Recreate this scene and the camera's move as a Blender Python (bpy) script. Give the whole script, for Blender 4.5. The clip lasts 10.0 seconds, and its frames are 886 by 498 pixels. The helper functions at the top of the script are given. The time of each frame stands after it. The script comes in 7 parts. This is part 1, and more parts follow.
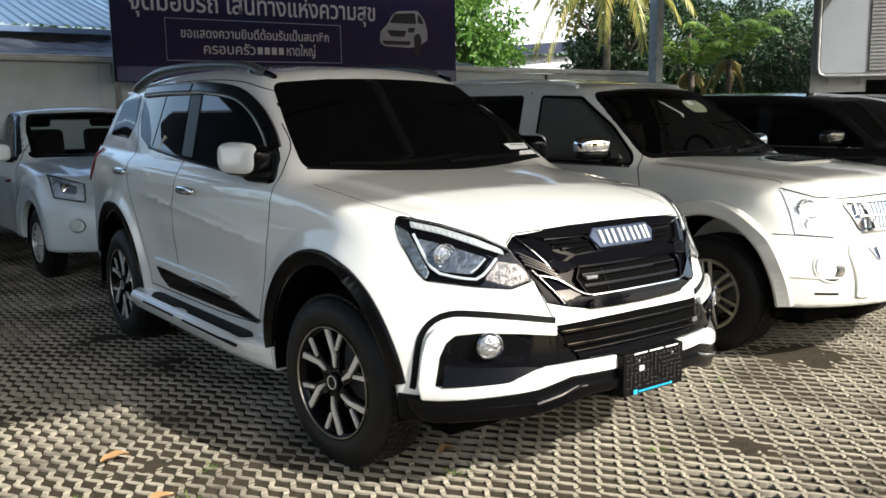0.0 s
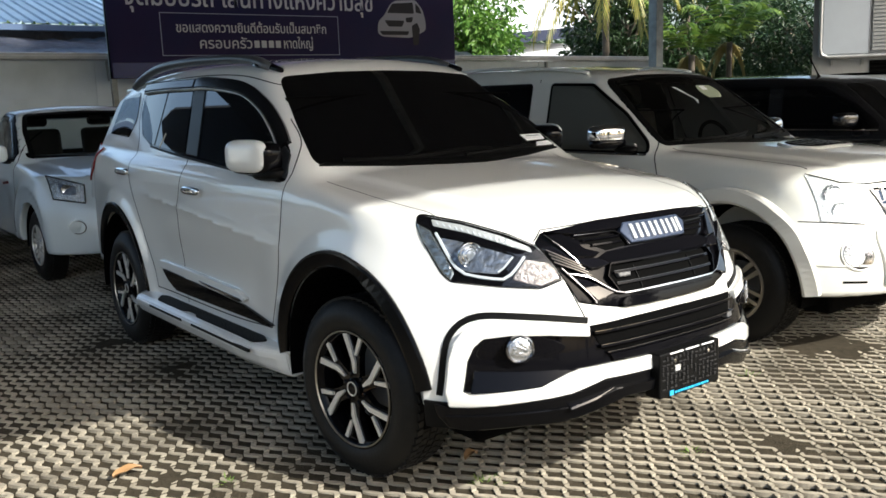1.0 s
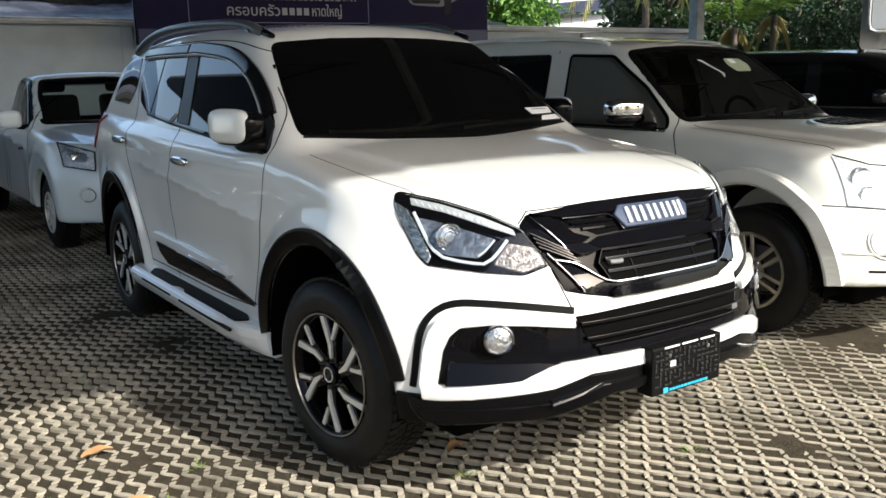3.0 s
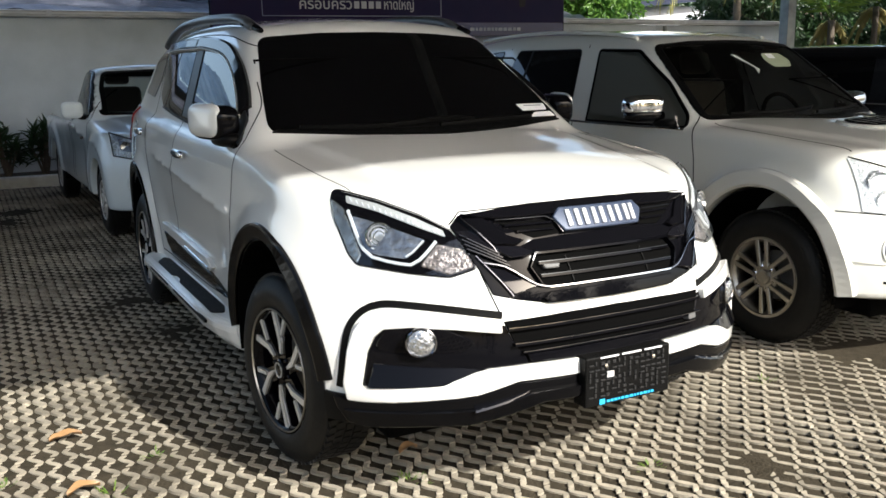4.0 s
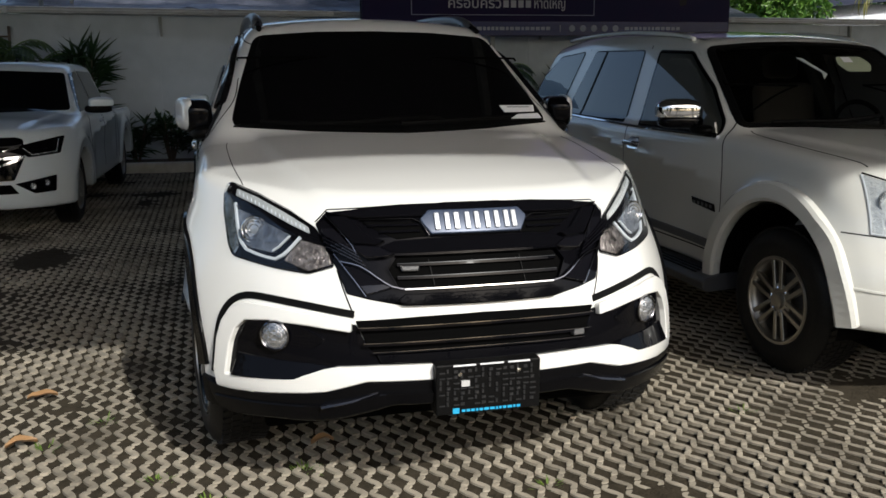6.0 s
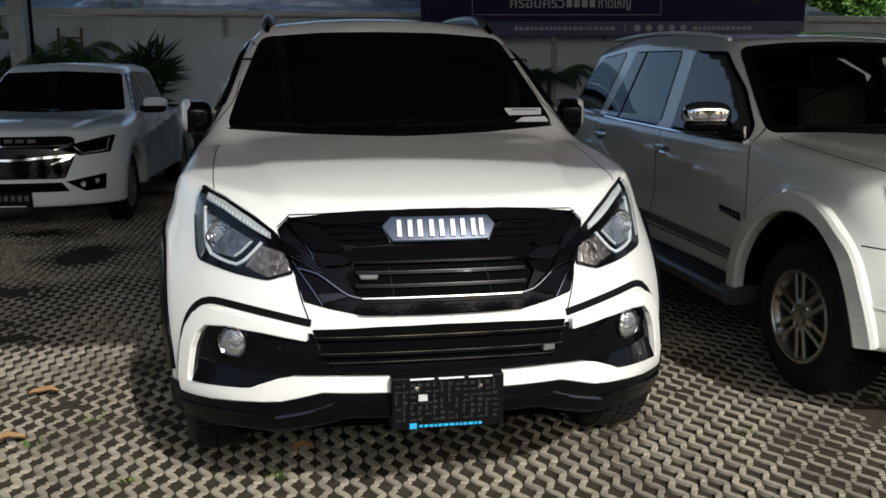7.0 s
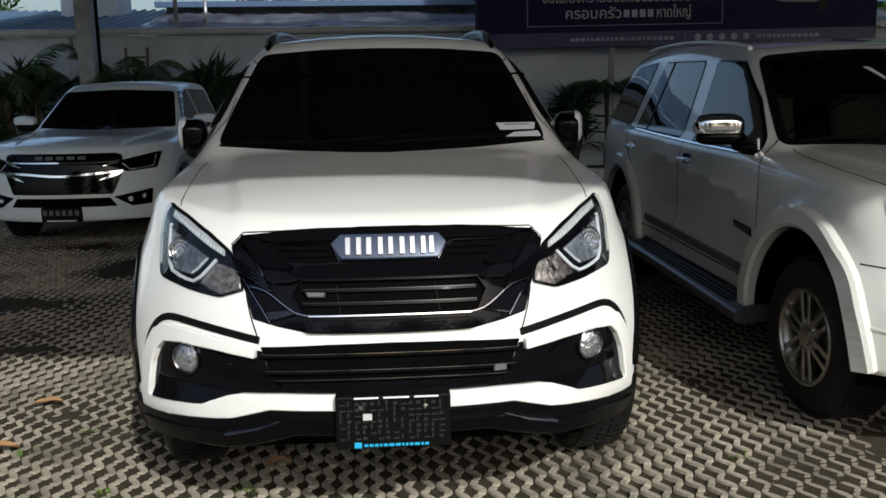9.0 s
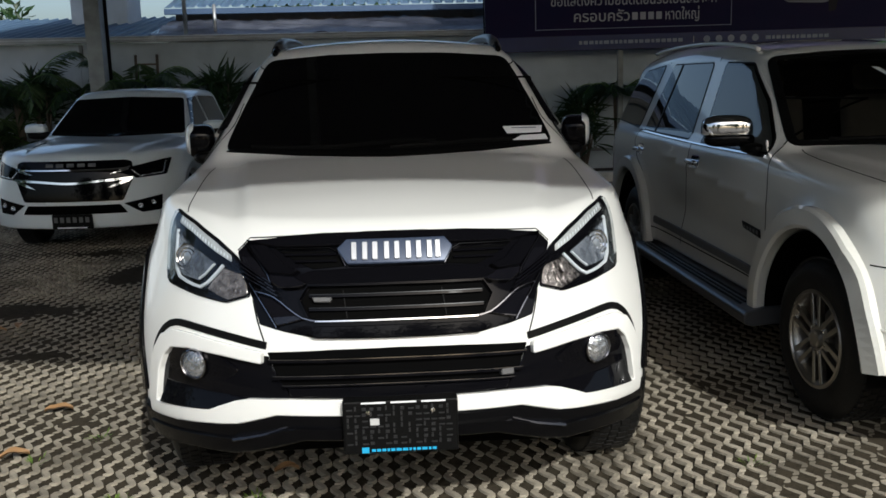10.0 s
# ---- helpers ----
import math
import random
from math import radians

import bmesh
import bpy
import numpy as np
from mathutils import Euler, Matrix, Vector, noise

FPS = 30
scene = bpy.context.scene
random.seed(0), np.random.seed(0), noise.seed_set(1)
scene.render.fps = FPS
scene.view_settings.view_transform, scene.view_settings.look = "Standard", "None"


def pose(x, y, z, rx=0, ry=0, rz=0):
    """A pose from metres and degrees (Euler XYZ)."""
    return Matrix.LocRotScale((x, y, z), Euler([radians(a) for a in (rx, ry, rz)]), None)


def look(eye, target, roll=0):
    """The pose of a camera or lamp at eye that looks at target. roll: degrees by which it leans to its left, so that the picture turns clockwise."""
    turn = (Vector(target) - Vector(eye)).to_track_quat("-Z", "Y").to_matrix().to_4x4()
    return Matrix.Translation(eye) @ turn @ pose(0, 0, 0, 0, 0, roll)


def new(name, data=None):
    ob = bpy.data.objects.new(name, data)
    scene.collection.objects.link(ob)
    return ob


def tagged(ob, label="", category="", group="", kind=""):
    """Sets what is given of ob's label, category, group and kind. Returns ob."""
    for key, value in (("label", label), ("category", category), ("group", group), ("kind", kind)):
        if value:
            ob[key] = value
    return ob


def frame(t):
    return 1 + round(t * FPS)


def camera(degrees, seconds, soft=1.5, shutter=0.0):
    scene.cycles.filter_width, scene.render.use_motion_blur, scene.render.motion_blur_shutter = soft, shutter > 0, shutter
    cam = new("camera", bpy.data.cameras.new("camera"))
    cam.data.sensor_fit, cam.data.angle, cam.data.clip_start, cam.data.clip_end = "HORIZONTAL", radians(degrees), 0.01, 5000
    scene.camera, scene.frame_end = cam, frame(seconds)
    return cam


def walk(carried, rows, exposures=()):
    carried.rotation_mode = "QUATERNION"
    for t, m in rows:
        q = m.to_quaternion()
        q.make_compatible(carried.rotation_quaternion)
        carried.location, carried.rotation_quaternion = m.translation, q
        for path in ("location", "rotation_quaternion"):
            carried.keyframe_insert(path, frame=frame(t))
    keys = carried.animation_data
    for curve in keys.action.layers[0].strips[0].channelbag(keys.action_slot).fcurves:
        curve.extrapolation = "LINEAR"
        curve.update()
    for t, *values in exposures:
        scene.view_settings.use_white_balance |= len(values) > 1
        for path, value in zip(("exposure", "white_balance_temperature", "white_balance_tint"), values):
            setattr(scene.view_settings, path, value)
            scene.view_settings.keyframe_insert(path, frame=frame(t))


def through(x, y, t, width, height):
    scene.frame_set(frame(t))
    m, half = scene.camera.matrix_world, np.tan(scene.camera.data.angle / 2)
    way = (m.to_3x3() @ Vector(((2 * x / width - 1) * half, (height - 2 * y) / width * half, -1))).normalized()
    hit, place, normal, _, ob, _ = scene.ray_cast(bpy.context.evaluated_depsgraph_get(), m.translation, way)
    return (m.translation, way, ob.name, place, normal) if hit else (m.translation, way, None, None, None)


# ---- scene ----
cam = camera(53.1, 10.0, soft=1.6)
METRES, EYE, TILT, LEAN, TURN = 3.247, 1.5, 0.0, 0.0, -36.8
ROWS = [
    (0.0, 0.0, 0.0, 0.0, -0.1, -8.7, 0.63),
    (0.5, -0.0122, 0.0221, 0.0, -0.27, -8.88, 1.22),
    (1.0, -0.0296, 0.0511, 0.0035, -0.42, -9.36, 1.88),
    (1.5, -0.0524, 0.0759, 0.0045, -0.89, -9.83, 1.89),
    (2.0, -0.0619, 0.0959, 0.0009, -1.19, -10.23, 1.53),
    (2.5, -0.0271, 0.1056, -0.0009, -0.12, -10.7, 1.35),
    (4.0, 0.2055, 0.1583, 0.0006, 8.8, -11.43, 0.88),
    (4.5, 0.3048, 0.1649, -0.0014, 12.24, -11.44, 0.98),
    (5.0, 0.3914, 0.1814, 0.0049, 15.42, -11.75, 0.63),
    (5.5, 0.4528, 0.2213, -0.0007, 18.69, -11.43, 0.1),
    (6.0, 0.5346, 0.2509, -0.0008, 22.24, -11.4, 0.04),
    (7.5, 0.6621, 0.3622, 0.0034, 29.4, -11.31, 0.03),
    (8.0, 0.6989, 0.3871, 0.0058, 30.94, -11.21, 0.26),
    (8.5, 0.7221, 0.3999, 0.0047, 32.0, -10.86, 0.64),
    (9.0, 0.7325, 0.4046, 0.0041, 32.66, -10.58, 0.83),
    (9.5, 0.7351, 0.4069, 0.0033, 33.05, -10.38, 1.16),
    (10.0, 0.7354, 0.4079, 0.0037, 33.26, -10.3, 1.35),
]
# the origin lies on the ground under the front axle of the large white car, which faces -y
walk(cam, [(t, pose(-2.712, -3.207, EYE, TILT, LEAN, TURN) @ pose(METRES * x, METRES * y, METRES * z, 90 + pitch, roll, yaw)) for t, x, y, z, yaw, pitch, roll in ROWS],
     exposures=[(0.0, 1.12, 6300, 7), (2.0, 1.24, 6300, 7), (4.0, 1.19, 6280, 8), (4.5, 1.05, 6280, 8), (5.0, 0.38, 6250, 8), (5.6, 0.17, 6200, 9), (7.3, 0.05, 6050, 8), (10.0, 0.0, 6000, 7)])

# ---- sky, sun ----
SUN_FROM = Vector((0.42, -1.30, 1.0)).normalized()
world = bpy.data.worlds.new("sky")
scene.world = world
world.use_nodes = True
wn = world.node_tree.nodes
sky = wn.new("ShaderNodeTexSky")
sky.sky_type, sky.sun_disc = "NISHITA", False
sky.sun_elevation = math.asin(SUN_FROM.z)
sky.sun_rotation = math.atan2(SUN_FROM.x, SUN_FROM.y)
sky.air_density, sky.dust_density, sky.ozone_density = 1.0, 4.0, 0.8
wn["Background"].inputs[1].default_value = 0.148
world.node_tree.links.new(sky.outputs[0], wn["Background"].inputs[0])
sun_data = bpy.data.lights.new("sun", "SUN")
sun_data.energy, sun_data.angle, sun_data.color = 3.75, radians(0.6), (1.0, 0.95, 0.87)
sun = new("sun", sun_data)
sun.matrix_world = look((0, 0, 30), Vector((0, 0, 30)) - SUN_FROM)


# ---- materials ----
def mat(name, colour, rough=0.5, metal=0.0, coat=0.0, grain=None, bump=None, spread=0.0, spec=0.5, transmission=0.0, ior=1.45, alpha=1.0):
    """A material: grain=(scale, second colour, share) mixes by noise at two sizes, bump=(scale, strength), spread varies the pieces."""
    m = bpy.data.materials.new(name)
    m.use_nodes = True
    nt = m.node_tree
    b = nt.nodes["Principled BSDF"]
    b.inputs["Base Color"].default_value = (*colour, 1)
    b.inputs["Roughness"].default_value = rough
    b.inputs["Metallic"].default_value = metal
    b.inputs["Coat Weight"].default_value = coat
    b.inputs["Coat Roughness"].default_value = 0.03
    b.inputs["Specular IOR Level"].default_value = spec
    b.inputs["Transmission Weight"].default_value = transmission
    b.inputs["IOR"].default_value = ior
    b.inputs["Alpha"].default_value = alpha
    co = nt.nodes.new("ShaderNodeTexCoord")
    where = co.outputs["Object"]
    out = None
    if grain:
        scale, other, share = grain
        fine = nt.nodes.new("ShaderNodeTexNoise")
        fine.inputs["Scale"].default_value, fine.inputs["Detail"].default_value = scale, 6
        nt.links.new(where, fine.inputs["Vector"])
        wide = nt.nodes.new("ShaderNodeTexNoise")
        wide.inputs["Scale"].default_value, wide.inputs["Detail"].default_value = scale / 9, 3
        nt.links.new(where, wide.inputs["Vector"])
        both = nt.nodes.new("ShaderNodeMath")
        both.operation = "MULTIPLY"
        nt.links.new(fine.outputs[0], both.inputs[0])
        nt.links.new(wide.outputs[0], both.inputs[1])
        ramp = nt.nodes.new("ShaderNodeMapRange")
        ramp.inputs[1].default_value, ramp.inputs[2].default_value = 0.12, 0.42
        ramp.inputs[4].default_value = share
        nt.links.new(both.outputs[0], ramp.inputs[0])
        mix = nt.nodes.new("ShaderNodeMix")
        mix.data_type = "RGBA"
        mix.inputs[6].default_value, mix.inputs[7].default_value = (*colour, 1), (*other, 1)
        nt.links.new(ramp.outputs[0], mix.inputs[0])
        out = mix.outputs[2]
    if spread:
        info = nt.nodes.new("ShaderNodeObjectInfo")
        span = nt.nodes.new("ShaderNodeMapRange")
        span.inputs[3].default_value, span.inputs[4].default_value = 1 - spread, 1 + spread
        nt.links.new(info.outputs["Random"], span.inputs[0])
        hsv = nt.nodes.new("ShaderNodeHueSaturation")
        hsv.inputs["Color"].default_value = (*colour, 1)
        nt.links.new(span.outputs[0], hsv.inputs["Value"])
        if out:
            nt.links.new(out, hsv.inputs["Color"])
        out = hsv.outputs[0]
    if out:
        nt.links.new(out, b.inputs["Base Color"])
    if bump:
        tex = nt.nodes.new("ShaderNodeTexNoise")
        tex.inputs["Scale"].default_value, tex.inputs["Detail"].default_value = bump[0], 5
        nt.links.new(where, tex.inputs["Vector"])
        bp = nt.nodes.new("ShaderNodeBump")
        bp.inputs["Strength"].default_value, bp.inputs["Distance"].default_value = bump[1], 0.01
        nt.links.new(tex.outputs[0], bp.inputs["Height"])
        nt.links.new(bp.outputs[0], b.inputs["Normal"])
    return m


WHITE_PEARL = mat("pearl_white_paint", (0.78, 0.78, 0.75), 0.28, coat=1.0, grain=(1.3, (0.75, 0.748, 0.715), 0.5))
WHITE_PLAIN = mat("plain_white_paint", (0.74, 0.81, 0.83), 0.32, coat=1.0, grain=(1.3, (0.70, 0.75, 0.76), 0.5))
WHITE_CREAM = mat("cream_white_paint", (0.66, 0.66, 0.615), 0.30, coat=1.0, grain=(1.3, (0.61, 0.605, 0.555), 0.6))
BLACK_PAINT = mat("black_paint", (0.010, 0.010, 0.012), 0.25, coat=1.0)
BLACK_GLOSS = mat("gloss_black_plastic", (0.003, 0.003, 0.004), 0.04, spec=0.16)
WING_BLACK = mat("polished_black_plastic", (0.005, 0.005, 0.007), 0.03, coat=0.5, spec=0.5)
BLACK_MATT = mat("textured_black_plastic", (0.004, 0.004, 0.004), 0.45, spec=0.11, bump=(400, 0.2))
GAP = mat("dark_joint", (0.002, 0.002, 0.002), 0.8, spec=0.03)
RUBBER = mat("tyre_rubber", (0.007, 0.007, 0.007), 0.5, spec=0.28, grain=(30, (0.018, 0.017, 0.016), 0.5), bump=(90, 0.15))
CHROME = mat("chrome", (0.85, 0.86, 0.88), 0.06, 1.0)
ALLOY = mat("cut_alloy", (0.78, 0.77, 0.74), 0.38, 0.55, bump=(300, 0.03))
ALLOY_DULL = mat("grey_alloy", (0.46, 0.44, 0.40), 0.35, 1.0, grain=(40, (0.3, 0.28, 0.25), 0.5))
TINT = mat("tinted_glass", (0.002, 0.002, 0.0025), 0.02, spec=0.36, ior=1.6)
SMOKE = mat("smoked_visor", (0.006, 0.006, 0.007), 0.08, spec=0.3)
WALL = mat("painted_wall", (0.62, 0.68, 0.73), 0.8, grain=(2.5, (0.42, 0.48, 0.52), 0.8), bump=(30, 0.15))
SOIL = mat("damp_soil", (0.075, 0.06, 0.042), 0.95, grain=(25, (0.03, 0.026, 0.018), 0.9), bump=(60, 0.9))
STEEL = mat("grey_painted_steel", (0.36, 0.39, 0.38), 0.5, grain=(6, (0.11, 0.11, 0.11), 0.8))
ROOF_BLUE = mat("blue_roof_sheet", (0.16, 0.27, 0.42), 0.35, grain=(3, (0.25, 0.36, 0.48), 0.8))
ROOF_GREY = mat("zinc_sheet", (0.42, 0.43, 0.43), 0.4, 0.6, grain=(4, (0.3, 0.3, 0.3), 0.7))
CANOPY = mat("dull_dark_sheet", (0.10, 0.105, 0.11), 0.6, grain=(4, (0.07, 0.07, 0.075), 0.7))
VINYL = mat("dark_blue_vinyl", (0.010, 0.012, 0.055), 0.6, spec=0.2, grain=(1.2, (0.026, 0.011, 0.050), 0.9))


# ---- mesh helpers ----
def part(name, bm, material, parent=None, label="", smooth=False):
    """Links a bmesh as one mesh object, under a thing or a part of it."""
    me = bpy.data.meshes.new(name)
    bm.to_mesh(me)
    bm.free()
    if smooth:
        me.polygons.foreach_set("use_smooth", [True] * len(me.polygons))
    me.materials.append(material)
    ob = new(name, me)
    if parent:
        ob.parent = parent
    if label:
        ob["label"] = label
    return ob


def thing(name, m, label, category, group="", kind=""):
    ob = new(name)
    ob.empty_display_size = 0.1
    ob.matrix_basis = m
    return tagged(ob, label, category, group, kind)


def box(x0, x1, y0, y1, z0, z1, bevel=0.0, bm=None, m=None):
    """A box, bevelled, added to bm."""
    bm = bm or bmesh.new()
    made = bmesh.ops.create_cube(bm, size=1)["verts"]
    for v in made:
        v.co = Vector(((x0 + x1) / 2 + v.co.x * (x1 - x0), (y0 + y1) / 2 + v.co.y * (y1 - y0), (z0 + z1) / 2 + v.co.z * (z1 - z0)))
    if bevel:
        edges = list({e for v in made for e in v.link_edges})
        made = bmesh.ops.bevel(bm, geom=edges, offset=bevel, segments=2, affect="EDGES", profile=0.5)["verts"]
    if m:
        bmesh.ops.transform(bm, matrix=m, verts=list(set(made)))
    return bm


def turned(profile, count=48, bm=None, m=None):
    """A solid of revolution about x from (x, radius) points."""
    bm = bm or bmesh.new()
    rings = []
    for x, r in profile:
        if r < 1e-5:
            rings.append([bm.verts.new((x, 0, 0))] * count)
        else:
            rings.append([bm.verts.new((x, r * math.cos(2 * math.pi * i / count), r * math.sin(2 * math.pi * i / count))) for i in range(count)])
    made = {v for ring in rings for v in ring}
    for a, b in zip(rings, rings[1:]):
        for i in range(count):
            j = (i + 1) % count
            loop = list(dict.fromkeys((a[i], a[j], b[j], b[i])))
            if len(loop) > 2:
                bm.faces.new(loop)
    if m:
        bmesh.ops.transform(bm, matrix=m, verts=list(made))
    return bm


def rounded(points, radius=0.02, steps=4):
    """A closed polygon with its corners rounded."""
    out = []
    n = len(points)
    for i, p in enumerate(points):
        p, a, b = Vector(p), Vector(points[i - 1]), Vector(points[(i + 1) % n])
        r = min(radius, (a - p).length * 0.45, (b - p).length * 0.45)
        s, e = p + (a - p).normalized() * r, p + (b - p).normalized() * r
        for k in range(steps + 1):
            u = k / steps
            out.append(s * (1 - u) ** 2 + p * 2 * u * (1 - u) + e * u ** 2)
    return out


def prism(points, depth, bm=None, m=None):
    """A flat polygon in x, z, given a depth along +y."""
    bm = bm or bmesh.new()
    front = [bm.verts.new((p[0], 0, p[1])) for p in points]
    back = [bm.verts.new((p[0], depth, p[1])) for p in points]
    bm.faces.new(front)
    bm.faces.new(back[::-1])
    for i in range(len(points)):
        j = (i + 1) % len(points)
        bm.faces.new((front[j], front[i], back[i], back[j]))
    bmesh.ops.recalc_face_normals(bm, faces=bm.faces[:])
    if m:
        bmesh.ops.transform(bm, matrix=m, verts=front + back)
    return bm


# ---- smooth solids: car bodies ----
def smax(a, b, k):
    h = np.clip(0.5 + 0.5 * (a - b) / k, 0, 1)
    return b + (a - b) * h + k * h * (1 - h)


def smin(a, b, k):
    return -smax(-a, -b, k)


def step(a, b, v):
    u = np.clip((v - a) / (b - a), 0, 1)
    return u * u * (3 - 2 * u)


def curve(v, knots):
    """A smooth line through (place, value) knots."""
    xs, ys = np.array([k[0] for k in knots]), np.array([k[1] for k in knots])
    i = np.clip(np.searchsorted(xs, v) - 1, 0, len(xs) - 2)
    slope = np.gradient(ys, xs)
    d = (xs[1:] - xs[:-1])[i]
    u = np.clip((v - xs[i]) / d, 0, 1)
    return ((2 * u - 3) * u * u + 1) * ys[i] + ((u - 2) * u + 1) * u * d * slope[i] + (3 - 2 * u) * u * u * ys[i + 1] + (u - 1) * u * u * d * slope[i + 1]


def convex(points, u, v):
    """Distance to a convex outline: negative inside."""
    if sum(a[0] * b[1] - b[0] * a[1] for a, b in zip(points, points[1:] + points[:1])) < 0:
        points = points[::-1]
    d = np.full(np.shape(u), -9.0)
    for a, b in zip(points, points[1:] + points[:1]):
        n = math.hypot(b[0] - a[0], b[1] - a[1])
        d = np.maximum(d, ((u - a[0]) * (b[1] - a[1]) - (v - a[1]) * (b[0] - a[0])) / n)
    return d


def openings(s, x, y, z, grow=0.0):
    """The window openings of a cabin that can be looked into: negative inside."""
    d = np.full(np.shape(x), 9.0)
    for axis, points in s["windows"]:
        if axis == "x":
            d = np.minimum(d, np.maximum(convex(points, y, z), 0.45 - np.abs(x)))
        else:
            d = np.minimum(d, np.maximum(convex(points, x, z), y - 1.35 if axis == "y" else 1.0 - y))
    return d - grow


def car_field(s, hollow=False, lining=False):
    """The solid of a car body: negative inside. x across, y from the front axle to the rear, z up. hollow cuts the cabin and its windows out; lining gives the shell inside it."""
    def field(x, y, z):
        ax = np.abs(x)
        hub2 = np.minimum(np.abs(y), np.abs(y - s["wheelbase"]))
        # lower body
        wide = curve(z, s["side"])
        if "shoulder" in s:
            # flared arches with a clear upper edge, a crease along the doors and a waist line
            lift, r0, r1 = s["shoulder"]
            for hub in (0.0, s["wheelbase"]):
                r = np.sqrt((y - hub - s["arch_shift"]) ** 2 + (z - s["hub"]) ** 2)
                wide = wide + lift * step(r1, r0, r) + 0.3 * lift * step(r1 + 0.25, r0, r) - 0.010 * step(0.565, 0.50, r)
            crease = 0.90 + 0.075 * (y - 0.6)
            wide = wide + 0.016 * np.exp(-np.abs(z - crease) / 0.05) * step(0.45, 0.75, y) * step(2.5, 2.1, y)
            wide = wide - 0.014 * np.exp(-((z - 0.70) / 0.11) ** 2) * step(0.6, 0.9, y) * step(2.3, 2.0, y)
        else:
            wide = wide + s["flare"] * np.exp(-(hub2 / 0.52) ** 2) * np.exp(-((z - 0.78) / 0.34) ** 2)
        wide = wide - s["nip"] * step(s["rear"] - 1.2, s["rear"], y)
        crown = s["crown"] * (ax / 0.8) ** 2
        top = curve(y, s["bonnet"]) - crown
        if "plateau" in s:
            # raised middle of the bonnet, its edges running from the lamps to the windscreen pillars
            edge = curve(y, s["plateau"])
            top = top + 0.010 * step(edge + 0.04, edge - 0.02, ax) - 0.003 * np.exp(-((ax - edge - 0.07) / 0.05) ** 2)
        front = s["front"] + s["plan"][0] * ax ** 2 + s["plan"][1] * ax ** 4 * (1 + s.get("sweep", 0.0) * step(0.6, 1.1, z)) + curve(z, s["nose"])
        back = s["rear"] - 0.12 * ax ** 2 - 0.45 * ax ** 8 - curve(z, s["tail"])
        low = curve(y, s["under"]) + s["chin"] * step(0.62, 0.34, ax) * step(-0.2, -0.5, y)
        d = smax((z - top) * 0.97, (front - y) * 0.9, s["edge"])
        d = smax(d, ax - wide, s["edge"] * 1.2)
        d = smax(d, y - back, 0.05)
        d = smax(d, low - z, 0.03)
        # upper body
        gw = s["cabin"][0] - np.maximum(z - 1.17, -0.06) * s["cabin"][1] - s["nip"] * step(s["cab_end"] - 1.6, s["cab_end"], y)
        y0, z0, lean, bow = s["screen"]
        ws = (y0 + (z - z0) * lean + bow * ax ** 2 - y) / math.hypot(1, lean) * 1.0
        rear = (y - (s["cab_end"] - (z - 1.2) * s["cab_lean"] - 0.08 * ax ** 2)) / math.hypot(1, s["cab_lean"])
        roof = z - (curve(y, s["roof"]) - s["roof_crown"] * ax ** 2)
        g = smax(ws, roof, 0.05)
        g = smax(g, ax - gw, 0.09)
        g = smax(g, rear, 0.06)
        room = np.maximum(np.maximum(g, s.get("room", 0.6) - y - 0.05), np.maximum(0.62 - z, ax - 0.74))
        if lining:
            return np.maximum(np.maximum(room + 0.055, -(room + 0.10)), -openings(s, x, y, z, 0.012))
        g = np.maximum(g, 0.9 - z)
        d = smin(d, g, 0.035)
        if "bed" in s:
            b0, b1, bw, bz = s["bed"]
            d = smax(d, -np.maximum(np.maximum(b0 - y, y - b1), np.maximum(ax - bw, bz - z)), 0.02)
        # wheel wells
        for hub in (0.0, s["wheelbase"]):
            r = np.sqrt((y - hub - s["arch_shift"]) ** 2 + (z - s["hub"]) ** 2)
            d = np.maximum(d, -np.maximum(r - s["arch"], 0.52 - ax))
        if hollow:
            d = np.maximum(np.maximum(d, -(room + 0.05)), -openings(s, x, y, z))
        return d
    return field


def gradient(field, p):
    e = 0.002
    g = np.stack([field(*(p + np.eye(3)[i] * e).T) - field(*(p - np.eye(3)[i] * e).T) for i in range(3)], 1) / (2 * e)
    return g


